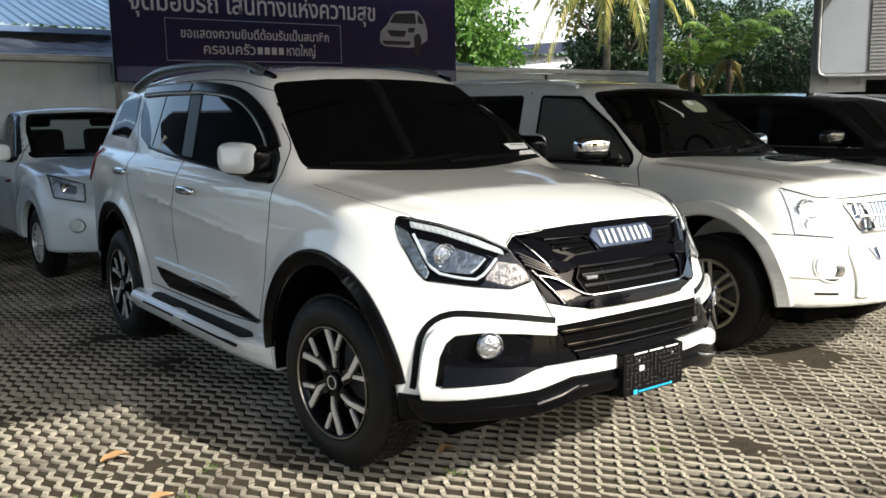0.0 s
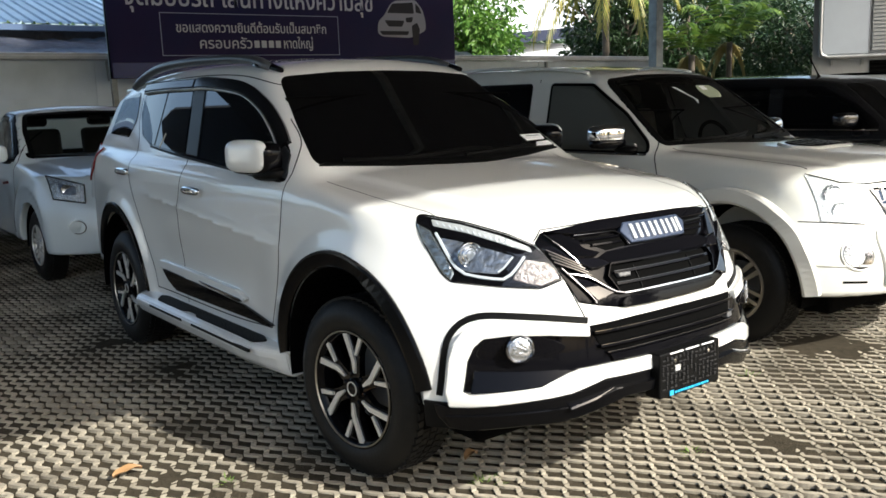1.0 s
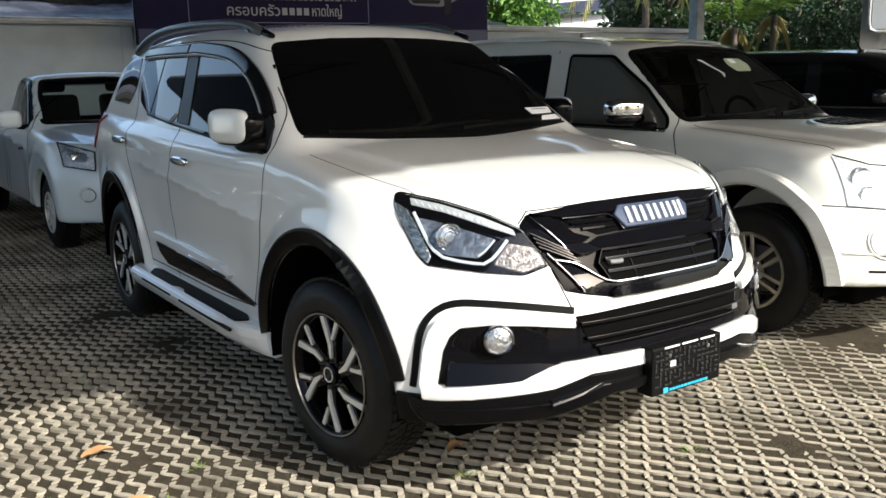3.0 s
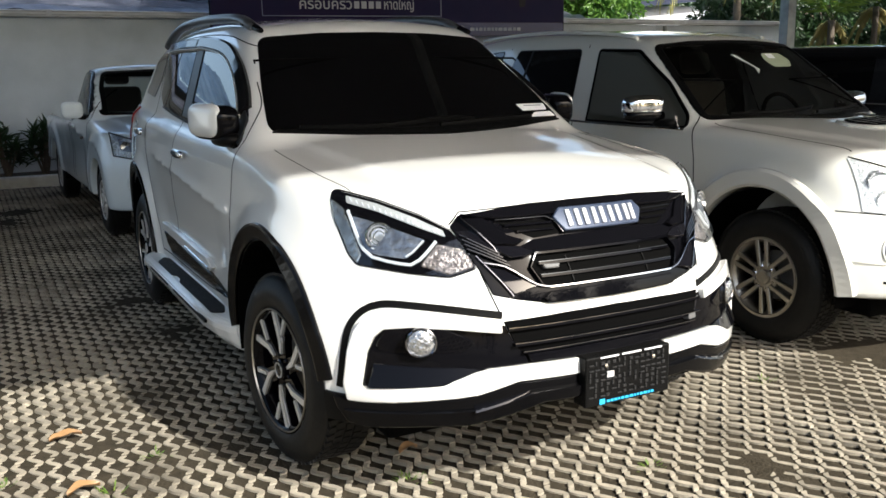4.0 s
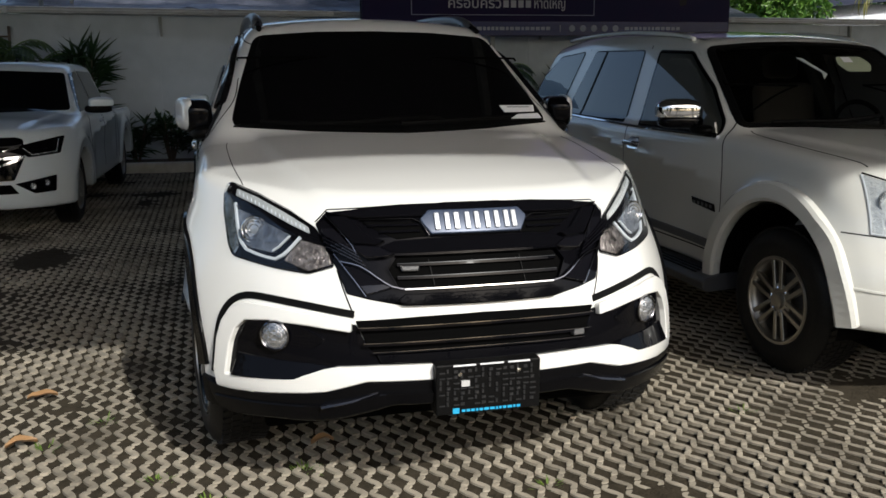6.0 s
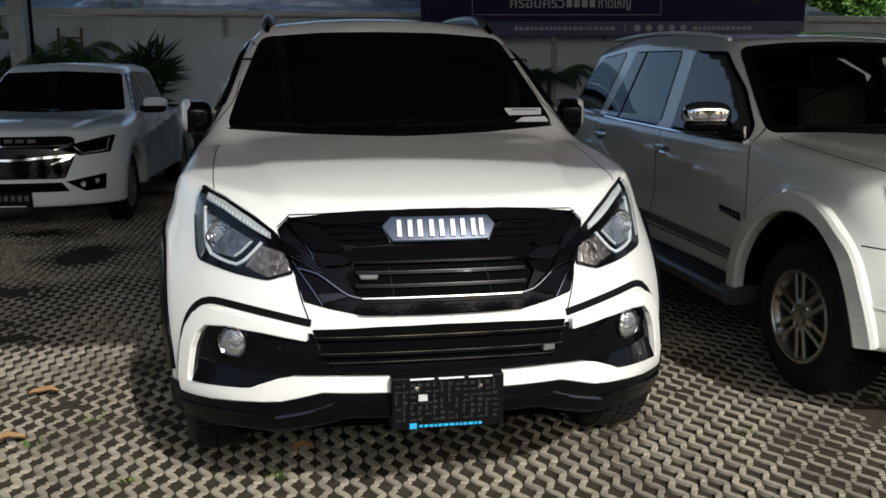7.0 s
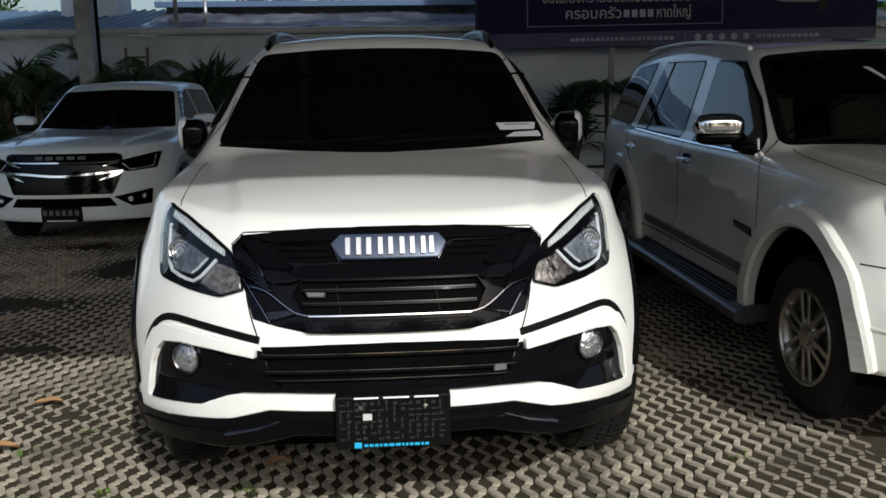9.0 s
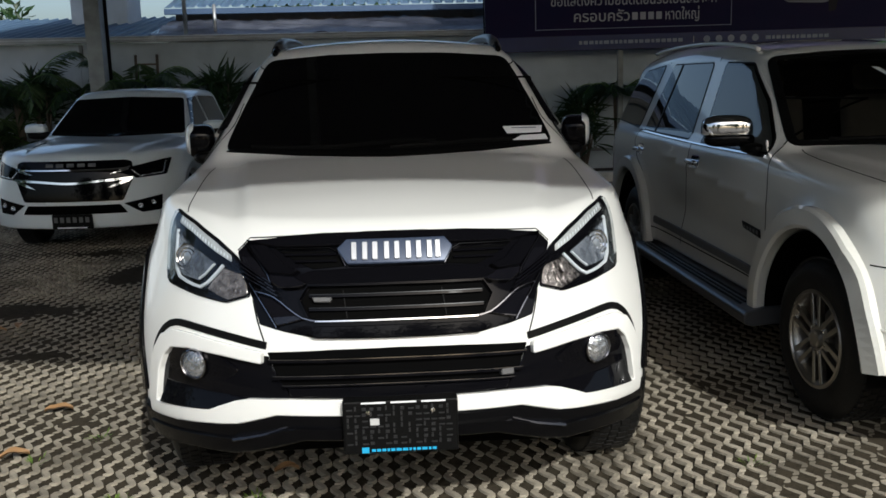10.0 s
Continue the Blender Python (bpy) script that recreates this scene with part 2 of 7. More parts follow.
def solid(field, lo, hi, h):
    """A mesh of the surface where field is zero: points, quads, normals."""
    ax = [np.arange(a, b + h, h) for a, b in zip(lo, hi)]
    n = [len(a) for a in ax]
    v = np.empty(n, np.float32)
    yy, zz = np.meshgrid(ax[1], ax[2], indexing="ij")
    for i, x in enumerate(ax[0]):
        v[i] = field(np.full_like(yy, x), yy, zz)
    inside = v < 0
    cell = np.zeros([k - 1 for k in n], np.int8)
    acc = np.zeros([k - 1 for k in n] + [3], np.float32)
    cnt = np.zeros([k - 1 for k in n], np.float32)
    corners = [(a, b, c) for a in (0, 1) for b in (0, 1) for c in (0, 1)]
    cut = lambda arr, o: arr[o[0]:n[0] - 1 + o[0], o[1]:n[1] - 1 + o[1], o[2]:n[2] - 1 + o[2]]
    for a in corners:
        for d in range(3):
            if a[d]:
                continue
            b = list(a)
            b[d] = 1
            va, vb = cut(v, a), cut(v, b)
            hit = (va < 0) != (vb < 0)
            t = np.where(hit, va / np.where(hit, va - vb, 1), 0)
            for k in range(3):
                acc[..., k] += np.where(hit, a[k] + (t if k == d else 0), 0)
            cnt += hit
    mask = cnt > 0
    idx = -np.ones(mask.shape, np.int64)
    idx[mask] = np.arange(mask.sum())
    base = np.stack(np.nonzero(mask), 1)
    p = np.array(lo) + (base + acc[mask] / cnt[mask][:, None]) * h
    quads = []
    for d in range(3):
        o = [0, 0, 0]
        o[d] = 1
        e, f = (d + 1) % 3, (d + 2) % 3
        a = inside[tuple(slice(0, n[k] - 1) if k == d else slice(1, n[k] - 1) for k in range(3))]
        b = inside[tuple(slice(1, n[k]) if k == d else slice(1, n[k] - 1) for k in range(3))]
        for flag, order in (((a & ~b), 1), ((~a & b), -1)):
            at = np.stack(np.nonzero(flag), 1)
            c = at.copy()
            c[:, e] += 1
            c[:, f] += 1
            q = []
            for de, df in ((0, 0), (1, 0), (1, 1), (0, 1)):
                w = c.copy()
                w[:, e] -= 1 - de
                w[:, f] -= 1 - df
                q.append(idx[w[:, 0], w[:, 1], w[:, 2]])
            q = np.stack(q, 1)
            quads.append(q if order == 1 else q[:, ::-1])
    quads = np.concatenate(quads)
    for _ in range(3):
        g = gradient(field, p)
        f = field(*p.T)
        p = p - np.clip(f / np.maximum((g * g).sum(1), 0.3), -h * 0.7, h * 0.7)[:, None] * g
    g = gradient(field, p)
    return p, quads, g / np.maximum(np.linalg.norm(g, axis=1), 1e-6)[:, None]


def solid_part(name, field, lo, hi, h, material, parent, label=""):
    p, quads, nor = solid(field, lo, hi, h)
    me = bpy.data.meshes.new(name)
    me.vertices.add(len(p))
    me.vertices.foreach_set("co", p.astype(np.float32).ravel())
    me.loops.add(quads.size)
    me.loops.foreach_set("vertex_index", quads.astype(np.int32).ravel())
    me.polygons.add(len(quads))
    me.polygons.foreach_set("loop_start", np.arange(0, quads.size, 4, dtype=np.int32))
    me.polygons.foreach_set("use_smooth", np.ones(len(quads), bool))
    me.update(calc_edges=True)
    me.validate()
    if len(me.vertices) == len(nor):
        me.normals_split_custom_set_from_vertices(nor.tolist())
    me.materials.append(material)
    ob = new(name, me)
    ob.parent = parent
    if label:
        ob["label"] = label
    return ob


def project(field, axis, pts, side=1):
    """Lays flat points on a body, along an axis: 'y' from the front (x, z), 'x' from a side (y, z), 'z' from above (x, y), 'b' from behind (x, z)."""
    pts = np.array([(p[0], p[1]) for p in pts], float)
    n = len(pts)
    far, near = {"y": (-1.4, 2.2), "x": (1.2, 0.2), "z": (2.1, 0.5), "b": (5.0, 1.0)}[axis]
    line = np.linspace(far, near, 280)

    def place(v):
        c = np.broadcast_to
        if axis in "yb":
            return c(pts[:, :1], v.shape), v, c(pts[:, 1:], v.shape)
        if axis == "x":
            return side * v, c(pts[:, :1], v.shape), c(pts[:, 1:], v.shape)
        return c(pts[:, :1], v.shape), c(pts[:, 1:], v.shape), v
    val = field(*place(np.broadcast_to(line, (n, 280)))) < 0
    first = np.where(val.any(1), val.argmax(1), 140)
    lo, hi = line[np.maximum(first - 1, 0)][:, None].copy(), line[first][:, None].copy()
    for _ in range(10):
        mid = (lo + hi) / 2
        ins = field(*place(mid)) < 0
        hi, lo = np.where(ins, mid, hi), np.where(ins, lo, mid)
    p = np.concatenate([np.array(v) for v in place(hi)], 1)
    g = gradient(field, p)
    return p, g / np.maximum(np.linalg.norm(g, axis=1), 1e-6)[:, None]


def patch(name, field, poly, axis, lift, material, parent, label="", side=1, grid=0.035, radius=0.012, thick=0.012, bevel=0.003, tilt=None):
    """A panel with thickness that lies on a body, its outline given flat and seen along an axis."""
    bm = bmesh.new()
    flat = [(p[0], p[1]) for p in (rounded(poly, radius) if radius else poly)]
    if sum(a[0] * b[1] - b[0] * a[1] for a, b in zip(flat, flat[1:] + flat[:1])) < 0:
        flat.reverse()
    bm.faces.new([bm.verts.new((a, b, 0)) for a, b in flat])
    bm.normal_update()
    bmesh.ops.triangulate(bm, faces=bm.faces[:])
    for f in bm.faces:
        f.smooth = True
    if bevel:
        for f in bmesh.ops.inset_region(bm, faces=bm.faces[:], thickness=bevel, use_boundary=True, use_even_offset=True)["faces"]:
            f.smooth = False
    for k in range(2):
        vals = [v.co[k] for v in bm.verts]
        at = math.ceil(min(vals) / grid) * grid + 1e-4
        while at < max(vals) - 1e-3:
            co, no = Vector((0, 0, 0)), Vector((0, 0, 0))
            co[k], no[k] = at, 1
            bmesh.ops.bisect_plane(bm, geom=bm.verts[:] + bm.edges[:] + bm.faces[:], plane_co=co, plane_no=no, dist=1e-5)
            at += grid
    verts = bm.verts[:]
    p, nor = project(field, axis, [v.co for v in verts], side)
    rim = {v for e in bm.edges if e.is_boundary for v in e.verts}
    edges = [e for e in bm.edges if e.is_boundary]
    low, shade = {}, {}
    for v, q, n in zip(verts, p, nor):
        more = tilt[1] * (v.co[1] - tilt[0]) if tilt else 0.0
        v.co = Vector(q + n * (lift + more - (bevel * 0.9 if v in rim else 0)))
        shade[v] = Vector(n) - (tilt[1] * (Vector((0, 0, 1)) - Vector(n) * n[2]) if tilt else Vector((0, 0, 0)))
        if v in rim:
            low[v] = bm.verts.new(q - n * thick)
    for e in edges:
        a, b = e.verts
        bm.faces.new((a, b, low[b], low[a]))
    bmesh.ops.recalc_face_normals(bm, faces=bm.faces[:])
    mid = len(p) // 2
    bm.faces.ensure_lookup_table()
    if sum(f.normal.dot(Vector(nor[mid])) * f.calc_area() for f in bm.faces if f.smooth) < 0:
        bmesh.ops.reverse_faces(bm, faces=bm.faces[:])
    bm.normal_update()
    loops = [shade[v].normalized() if f.smooth and v in shade else f.normal.copy() for f in bm.faces for v in f.verts]
    ob = part(name, bm, material, parent, label)
    ob.data.normals_split_custom_set(loops)
    if name == "lamp_cover":
        ob.visible_shadow = False
    return ob


def dense(points, gap=0.02):
    """More points along a smooth line through the given ones."""
    pts = [Vector(p) for p in points]
    out = []
    for i in range(len(pts) - 1):
        a, b, c, d = pts[max(i - 1, 0)], pts[i], pts[i + 1], pts[min(i + 2, len(pts) - 1)]
        n = max(1, int((c - b).length / gap))
        for k in range(n):
            u = k / n
            out.append(0.5 * (2 * b + (c - a) * u + (2 * a - 5 * b + 4 * c - d) * u * u + (3 * b - a - 3 * c + d) * u ** 3))
    return out + [pts[-1]]


def polyline(points, gap=0.02):
    """More points along straight stretches."""
    pts = [Vector((p[0], p[1])) for p in points]
    out = []
    for a, b in zip(pts, pts[1:]):
        n = max(1, int((b - a).length / gap))
        out += [a.lerp(b, k / n) for k in range(n)]
    return out + [pts[-1]]


def band(name, field, line, axis, width, lift, material, parent, label="", side=1, thick=0.008, smooth=True):
    """A narrow strip that follows a line on a body: a joint, a trim or a seal."""
    pts = dense(line) if smooth else polyline(line)
    p, nor = project(field, axis, pts, side)
    bm = bmesh.new()
    rows = []
    for i in range(len(p)):
        t = p[min(i + 1, len(p) - 1)] - p[max(i - 1, 0)]
        s = np.cross(nor[i], t)
        s = s / max(np.linalg.norm(s), 1e-6) * width / 2
        up = nor[i] * lift
        rows.append([bm.verts.new(q) for q in (p[i] - s - nor[i] * thick, p[i] - s + up * 0.6, p[i] - s * 0.7 + up, p[i] + s * 0.7 + up, p[i] + s + up * 0.6, p[i] + s - nor[i] * thick)])
    for a, b in zip(rows, rows[1:]):
        for k in range(5):
            bm.faces.new((a[k], a[k + 1], b[k + 1], b[k]))
    bm.faces.new(rows[0])
    bm.faces.new(rows[-1][::-1])
    bmesh.ops.recalc_face_normals(bm, faces=bm.faces[:])
    return part(name, bm, material, parent, label)


def tube(points, r, count=10, bm=None, flat=1.0):
    """A round bar along a line."""
    bm = bm or bmesh.new()
    pts = [Vector(p) for p in points]
    rings = []
    for i, p in enumerate(pts):
        t = (pts[min(i + 1, len(pts) - 1)] - pts[max(i - 1, 0)]).normalized()
        u = t.cross(Vector((0, 0, 1)) if abs(t.z) < 0.9 else Vector((1, 0, 0))).normalized()
        w = t.cross(u)
        rr = r[i] if isinstance(r, (list, tuple)) else r
        rings.append([bm.verts.new(p + (u * math.cos(2 * math.pi * k / count) + w * math.sin(2 * math.pi * k / count) * flat) * rr) for k in range(count)])
    for a, b in zip(rings, rings[1:]):
        for k in range(count):
            f = bm.faces.new((a[k], a[(k + 1) % count], b[(k + 1) % count], b[k]))
            f.smooth = True
    bm.faces.new(rings[0][::-1])
    bm.faces.new(rings[-1])
    return bm


def mirror_x(points, s):
    return [(s * p[0], p[1]) for p in points]


def glossy_clear(name, tint=(1, 1, 1), strength=1.0):
    """Clear lamp cover: see-through with a Fresnel gloss."""
    m = bpy.data.materials.new(name)
    m.use_nodes = True
    nt = m.node_tree
    nt.nodes.remove(nt.nodes["Principled BSDF"])
    clear, gloss, mix, fres = (nt.nodes.new("ShaderNode" + k) for k in ("BsdfTransparent", "BsdfGlossy", "MixShader", "Fresnel"))
    clear.inputs[0].default_value = (*tint, 1)
    gloss.inputs["Roughness"].default_value = 0.02
    fres.inputs[0].default_value = 1.5
    nt.links.new(fres.outputs[0], mix.inputs[0])
    nt.links.new(clear.outputs[0], mix.inputs[1])
    nt.links.new(gloss.outputs[0], mix.inputs[2])
    nt.links.new(mix.outputs[0], nt.nodes["Material Output"].inputs[0])
    return m


CLEAR = glossy_clear("clear_lamp_cover", (0.92, 0.94, 0.95))
LED = mat("white_light_guide", (0.62, 0.65, 0.68), 0.25, spec=0.6)
REFLECTOR = mat("faceted_reflector", (0.82, 0.84, 0.86), 0.15, 0.75, grain=(50, (0.10, 0.11, 0.12), 0.9), bump=(100, 1.0))
AMBER = mat("amber_reflector", (0.48, 0.43, 0.41), 0.18, 0.7, grain=(45, (0.02, 0.015, 0.013), 1.0), bump=(60, 1.0))
LAMP_WHITE = mat("clear_white_lamp", (0.66, 0.67, 0.66), 0.15, 0.3, grain=(50, (0.40, 0.42, 0.42), 0.8), bump=(70, 0.6))
LIP_BLACK = mat("satin_black_bumper", (0.003, 0.003, 0.0035), 0.16, spec=0.16, bump=(300, 0.05))
DARK_CHROME = mat("smoked_chrome", (0.26, 0.26, 0.28), 0.12, 1.0)
PEWTER = mat("blue_grey_badge", (0.045, 0.06, 0.10), 0.3, 0.2)
BADGE_BRIGHT = mat("bright_badge_metal", (0.66, 0.67, 0.70), 0.3, 0.4)
PILLAR = mat("satin_black_pillar", (0.018, 0.020, 0.023), 0.32, spec=0.25)
BLUE_INK = mat("light_blue_ink", (0.03, 0.36, 0.62), 0.5)
PAPER_GREY = mat("grey_paper", (0.50, 0.50, 0.49), 0.6)
WHITE_INK = mat("white_ink", (0.80, 0.80, 0.82), 0.6)
RED_LAMP = mat("red_lamp", (0.22, 0.01, 0.012), 0.08, spec=0.6)
GREY_PLASTIC = mat("grey_ribbed_plastic", (0.10, 0.10, 0.10), 0.5, bump=(200, 0.2))
ROOF_RAIL = mat("dark_silver_rail", (0.10, 0.105, 0.115), 0.3, 0.5)

SIDE_BOWL = mat("mirror_reflector", (0.55, 0.58, 0.58), 0.12, 0.9, grain=(40, (0.06, 0.07, 0.07), 0.9), bump=(55, 0.5))
LENS = mat("lamp_lens", (0.20, 0.22, 0.25), 0.05, 0.5, spec=0.8, grain=(60, (0.6, 0.62, 0.65), 0.8))
LAMP_BOWL = mat("blue_grey_lamp_bowl", (0.17, 0.19, 0.23), 0.12, 0.7, grain=(40, (0.62, 0.66, 0.72), 0.9), bump=(40, 0.7))
FOG_BOWL = mat("fog_lamp_bowl", (0.80, 0.82, 0.85), 0.12, 0.85, grain=(60, (0.25, 0.27, 0.30), 0.9), bump=(70, 0.8))


def leaf_material(name, colour, other, through=0.35):
    m = bpy.data.materials.new(name)
    m.use_nodes = True
    nt = m.node_tree
    b = nt.nodes["Principled BSDF"]
    b.inputs["Roughness"].default_value = 0.45
    geo = nt.nodes.new("ShaderNodeNewGeometry")
    mix = nt.nodes.new("ShaderNodeMix")
    mix.data_type = "RGBA"
    mix.inputs[6].default_value, mix.inputs[7].default_value = (*colour, 1), (*other, 1)
    nt.links.new(geo.outputs["Random Per Island"], mix.inputs[0])
    nt.links.new(mix.outputs[2], b.inputs["Base Color"])
    tr = nt.nodes.new("ShaderNodeBsdfTranslucent")
    nt.links.new(mix.outputs[2], tr.inputs[0])
    add = nt.nodes.new("ShaderNodeMixShader")
    add.inputs[0].default_value = through
    nt.links.new(b.outputs[0], add.inputs[1])
    nt.links.new(tr.outputs[0], add.inputs[2])
    nt.links.new(add.outputs[0], nt.nodes["Material Output"].inputs[0])
    return m


# darker copy of the palm leaves: shade by the wall put into the colour
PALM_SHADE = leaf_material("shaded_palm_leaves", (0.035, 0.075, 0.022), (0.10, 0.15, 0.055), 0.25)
PALM_YELLOW = leaf_material("yellow_green_palm_leaves", (0.20, 0.22, 0.04), (0.44, 0.38, 0.09))
LEAF = leaf_material("green_leaves", (0.05, 0.14, 0.02), (0.15, 0.28, 0.045))
RIB = mat("black_ribbed_plastic", (0.022, 0.022, 0.023), 0.4)
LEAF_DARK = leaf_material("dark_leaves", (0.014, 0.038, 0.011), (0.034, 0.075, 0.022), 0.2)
PALM = leaf_material("palm_leaves", (0.07, 0.16, 0.03), (0.20, 0.28, 0.05))
PALM_DRY = leaf_material("yellowing_palm_leaves", (0.40, 0.36, 0.13), (0.48, 0.40, 0.20))
DRY_LEAF = leaf_material("fallen_leaf", (0.29, 0.155, 0.065), (0.37, 0.23, 0.11), 0.1)
BARK = mat("bark", (0.16, 0.13, 0.10), 0.9, grain=(12, (0.08, 0.065, 0.05), 0.9), bump=(25, 0.6))
# lining near black: the dimness inside the cabin is put into its colour
LINING = mat("shade_dark_lining", (0.012, 0.012, 0.011), 0.9, grain=(20, (0.008, 0.008, 0.007), 0.6), spec=0.05)
SEAT = mat("beige_seat_cloth", (0.48, 0.43, 0.36), 0.8, grain=(30, (0.36, 0.32, 0.27), 0.6), bump=(200, 0.2))
SEAT_GREY = mat("brown_grey_seat_cloth", (0.10, 0.085, 0.075), 0.8, grain=(30, (0.07, 0.06, 0.055), 0.6), bump=(200, 0.2))
CAB_GLASS = glossy_clear("clear_cab_glass", (0.42, 0.47, 0.46))
DARK_GLASS = glossy_clear("tinted_cab_glass", (0.30, 0.31, 0.30))
# ---- the vehicles' forms ----
FAMILY_SUV = dict(
    wheelbase=2.845, hub=0.385, arch=0.50, arch_shift=0.03, chin=0.03, front=-0.905, rear=3.90, plan=(0.25, 0.36), sweep=0.7, edge=0.05, crown=0.045, flare=0.035, nip=0.09, shoulder=(0.028, 0.53, 0.66),
    plateau=[(-0.95, 0.47), (-0.6, 0.50), (-0.2, 0.56), (0.3, 0.63), (1.0, 0.68)],
    side=[(0.2, 0.88), (0.45, 0.902), (0.75, 0.915), (0.95, 0.912), (1.08, 0.902), (1.18, 0.884), (1.28, 0.858), (1.4, 0.82)],
    bonnet=[(-0.95, 1.0), (-0.74, 1.065), (-0.5, 1.12), (-0.1, 1.175), (0.4, 1.235), (1.2, 1.245), (3.0, 1.29), (3.95, 1.30)],
    nose=[(0.2, 0.06), (0.32, 0.0), (0.66, 0.0), (0.8, 0.03), (0.9, 0.075), (1.02, 0.14), (1.12, 0.22), (1.4, 0.4)],
    tail=[(0.2, 0.08), (0.5, 0.0), (0.7, 0.02), (1.3, 0.06)],
    under=[(-1.0, 0.43), (-0.62, 0.43), (-0.40, 0.41), (0.4, 0.40), (2.4, 0.38), (3.3, 0.42), (4.0, 0.48)],
    cabin=(0.865, 0.42), cab_end=3.85, cab_lean=0.35, screen=(0.33, 1.22, 1.50, 0.20), roof_crown=0.12,
    roof=[(0.6, 1.60), (1.05, 1.735), (1.6, 1.79), (2.2, 1.805), (3.0, 1.782), (3.45, 1.735), (3.9, 1.60)])
OLDER_SUV = dict(
    FAMILY_SUV, wheelbase=3.05, hub=0.365, arch=0.50, arch_shift=0.0, chin=0.0, front=-0.86, rear=4.12, plan=(0.22, 0.22), crown=0.04, flare=0.05, nip=0.04, edge=0.06,
    side=[(0.2, 0.86), (0.45, 0.886), (0.75, 0.884), (0.95, 0.880), (1.05, 0.870), (1.14, 0.850), (1.25, 0.82), (1.4, 0.78)],
    bonnet=[(-0.95, 1.0), (-0.74, 1.045), (-0.4, 1.115), (0.0, 1.155), (0.55, 1.19), (1.2, 1.19), (3.0, 1.2), (3.95, 1.2)],
    nose=[(0.2, 0.05), (0.35, 0.0), (0.62, 0.0), (0.75, 0.06), (0.9, 0.10), (1.02, 0.16), (1.12, 0.24), (1.4, 0.4)],
    cabin=(0.815, 0.36), cab_end=4.06, cab_lean=0.50, screen=(0.52, 1.17, 1.42, 0.16), roof_crown=0.10,
    roof=[(0.7, 1.54), (1.2, 1.68), (1.7, 1.745), (2.3, 1.775), (3.2, 1.775), (3.9, 1.71)], under=[(-1.0, 0.37), (-0.5, 0.37), (0.4, 0.40), (2.4, 0.40), (3.3, 0.42), (4.0, 0.46)], room=0.75,
    windows=[("y", [(-0.71, 1.21), (0.71, 1.21), (0.67, 1.36), (0.585, 1.615), (0.0, 1.645), (-0.585, 1.615), (-0.67, 1.36)]), ("x", [(1.745, 1.605), (1.335, 1.590), (0.975, 1.385), (0.74, 1.205), (0.70, 1.155), (1.665, 1.157)])])
DOUBLE_CAB = dict(
    FAMILY_SUV, wheelbase=3.125, hub=0.36, arch=0.44, arch_shift=0.0, chin=0.0, front=-0.90, rear=4.15, plan=(0.22, 0.30), edge=0.05, flare=0.02, nip=0.0,
    bonnet=[(-0.95, 0.98), (-0.74, 1.04), (-0.4, 1.10), (0.0, 1.13), (0.5, 1.17), (1.2, 1.16), (2.2, 1.14), (4.2, 1.12)],
    nose=[(0.2, 0.05), (0.35, 0.0), (0.75, 0.0), (0.9, 0.03), (1.02, 0.08), (1.12, 0.16), (1.4, 0.4)],
    cabin=(0.80, 0.38), cab_end=2.45, cab_lean=0.12, screen=(0.40, 1.16, 1.45, 0.18), roof_crown=0.10,
    roof=[(0.7, 1.51), (1.1, 1.63), (1.6, 1.67), (2.1, 1.67), (2.6, 1.64)], bed=(2.55, 4.05, 0.74, 0.66), under=[(-1.0, 0.33), (-0.5, 0.33), (0.4, 0.38), (2.4, 0.40), (3.3, 0.45), (4.2, 0.48)])
SINGLE_CAB = dict(
    FAMILY_SUV, wheelbase=3.095, hub=0.335, arch=0.40, arch_shift=0.0, chin=0.0, front=-0.88, rear=4.05, plan=(0.24, 0.36), edge=0.05, flare=0.02, nip=0.0,
    side=[(0.2, 0.82), (0.45, 0.85), (0.75, 0.855), (0.95, 0.855), (1.1, 0.84), (1.25, 0.82), (1.4, 0.78)],
    bonnet=[(-0.95, 0.90), (-0.74, 0.96), (-0.4, 1.02), (0.0, 1.07), (0.5, 1.11), (1.2, 1.10), (2.2, 1.05), (4.2, 1.05)],
    nose=[(0.2, 0.05), (0.32, 0.0), (0.62, 0.0), (0.75, 0.03), (0.9, 0.10), (1.02, 0.18), (1.4, 0.4)],
    cabin=(0.79, 0.36), cab_end=1.62, cab_lean=0.10, screen=(0.36, 1.08, 1.35, 0.18), roof_crown=0.10,
    roof=[(0.7, 1.48), (1.0, 1.58), (1.4, 1.61), (1.8, 1.59)], bed=(1.72, 3.95, 0.74, 0.60), under=[(-1.0, 0.30), (-0.5, 0.30), (0.4, 0.34), (2.4, 0.38), (3.3, 0.45), (4.2, 0.48)], room=0.55,
    windows=[("y", [(-0.68, 1.14), (0.68, 1.14), (0.605, 1.40), (0.55, 1.512), (0.0, 1.530), (-0.55, 1.512), (-0.605, 1.40)]), ("x", [(1.44, 1.53), (1.11, 1.51), (0.64, 1.16), (0.62, 1.12), (1.44, 1.125)]), ("b", [(-0.56, 1.16), (0.56, 1.16), (0.52, 1.47), (-0.52, 1.47)])])
BLACK_SUV = dict({k: v for k, v in OLDER_SUV.items() if k != "windows"}, roof=[(0.7, 1.50), (1.2, 1.62), (1.7, 1.67), (2.3, 1.69), (3.2, 1.69), (3.9, 1.64)])

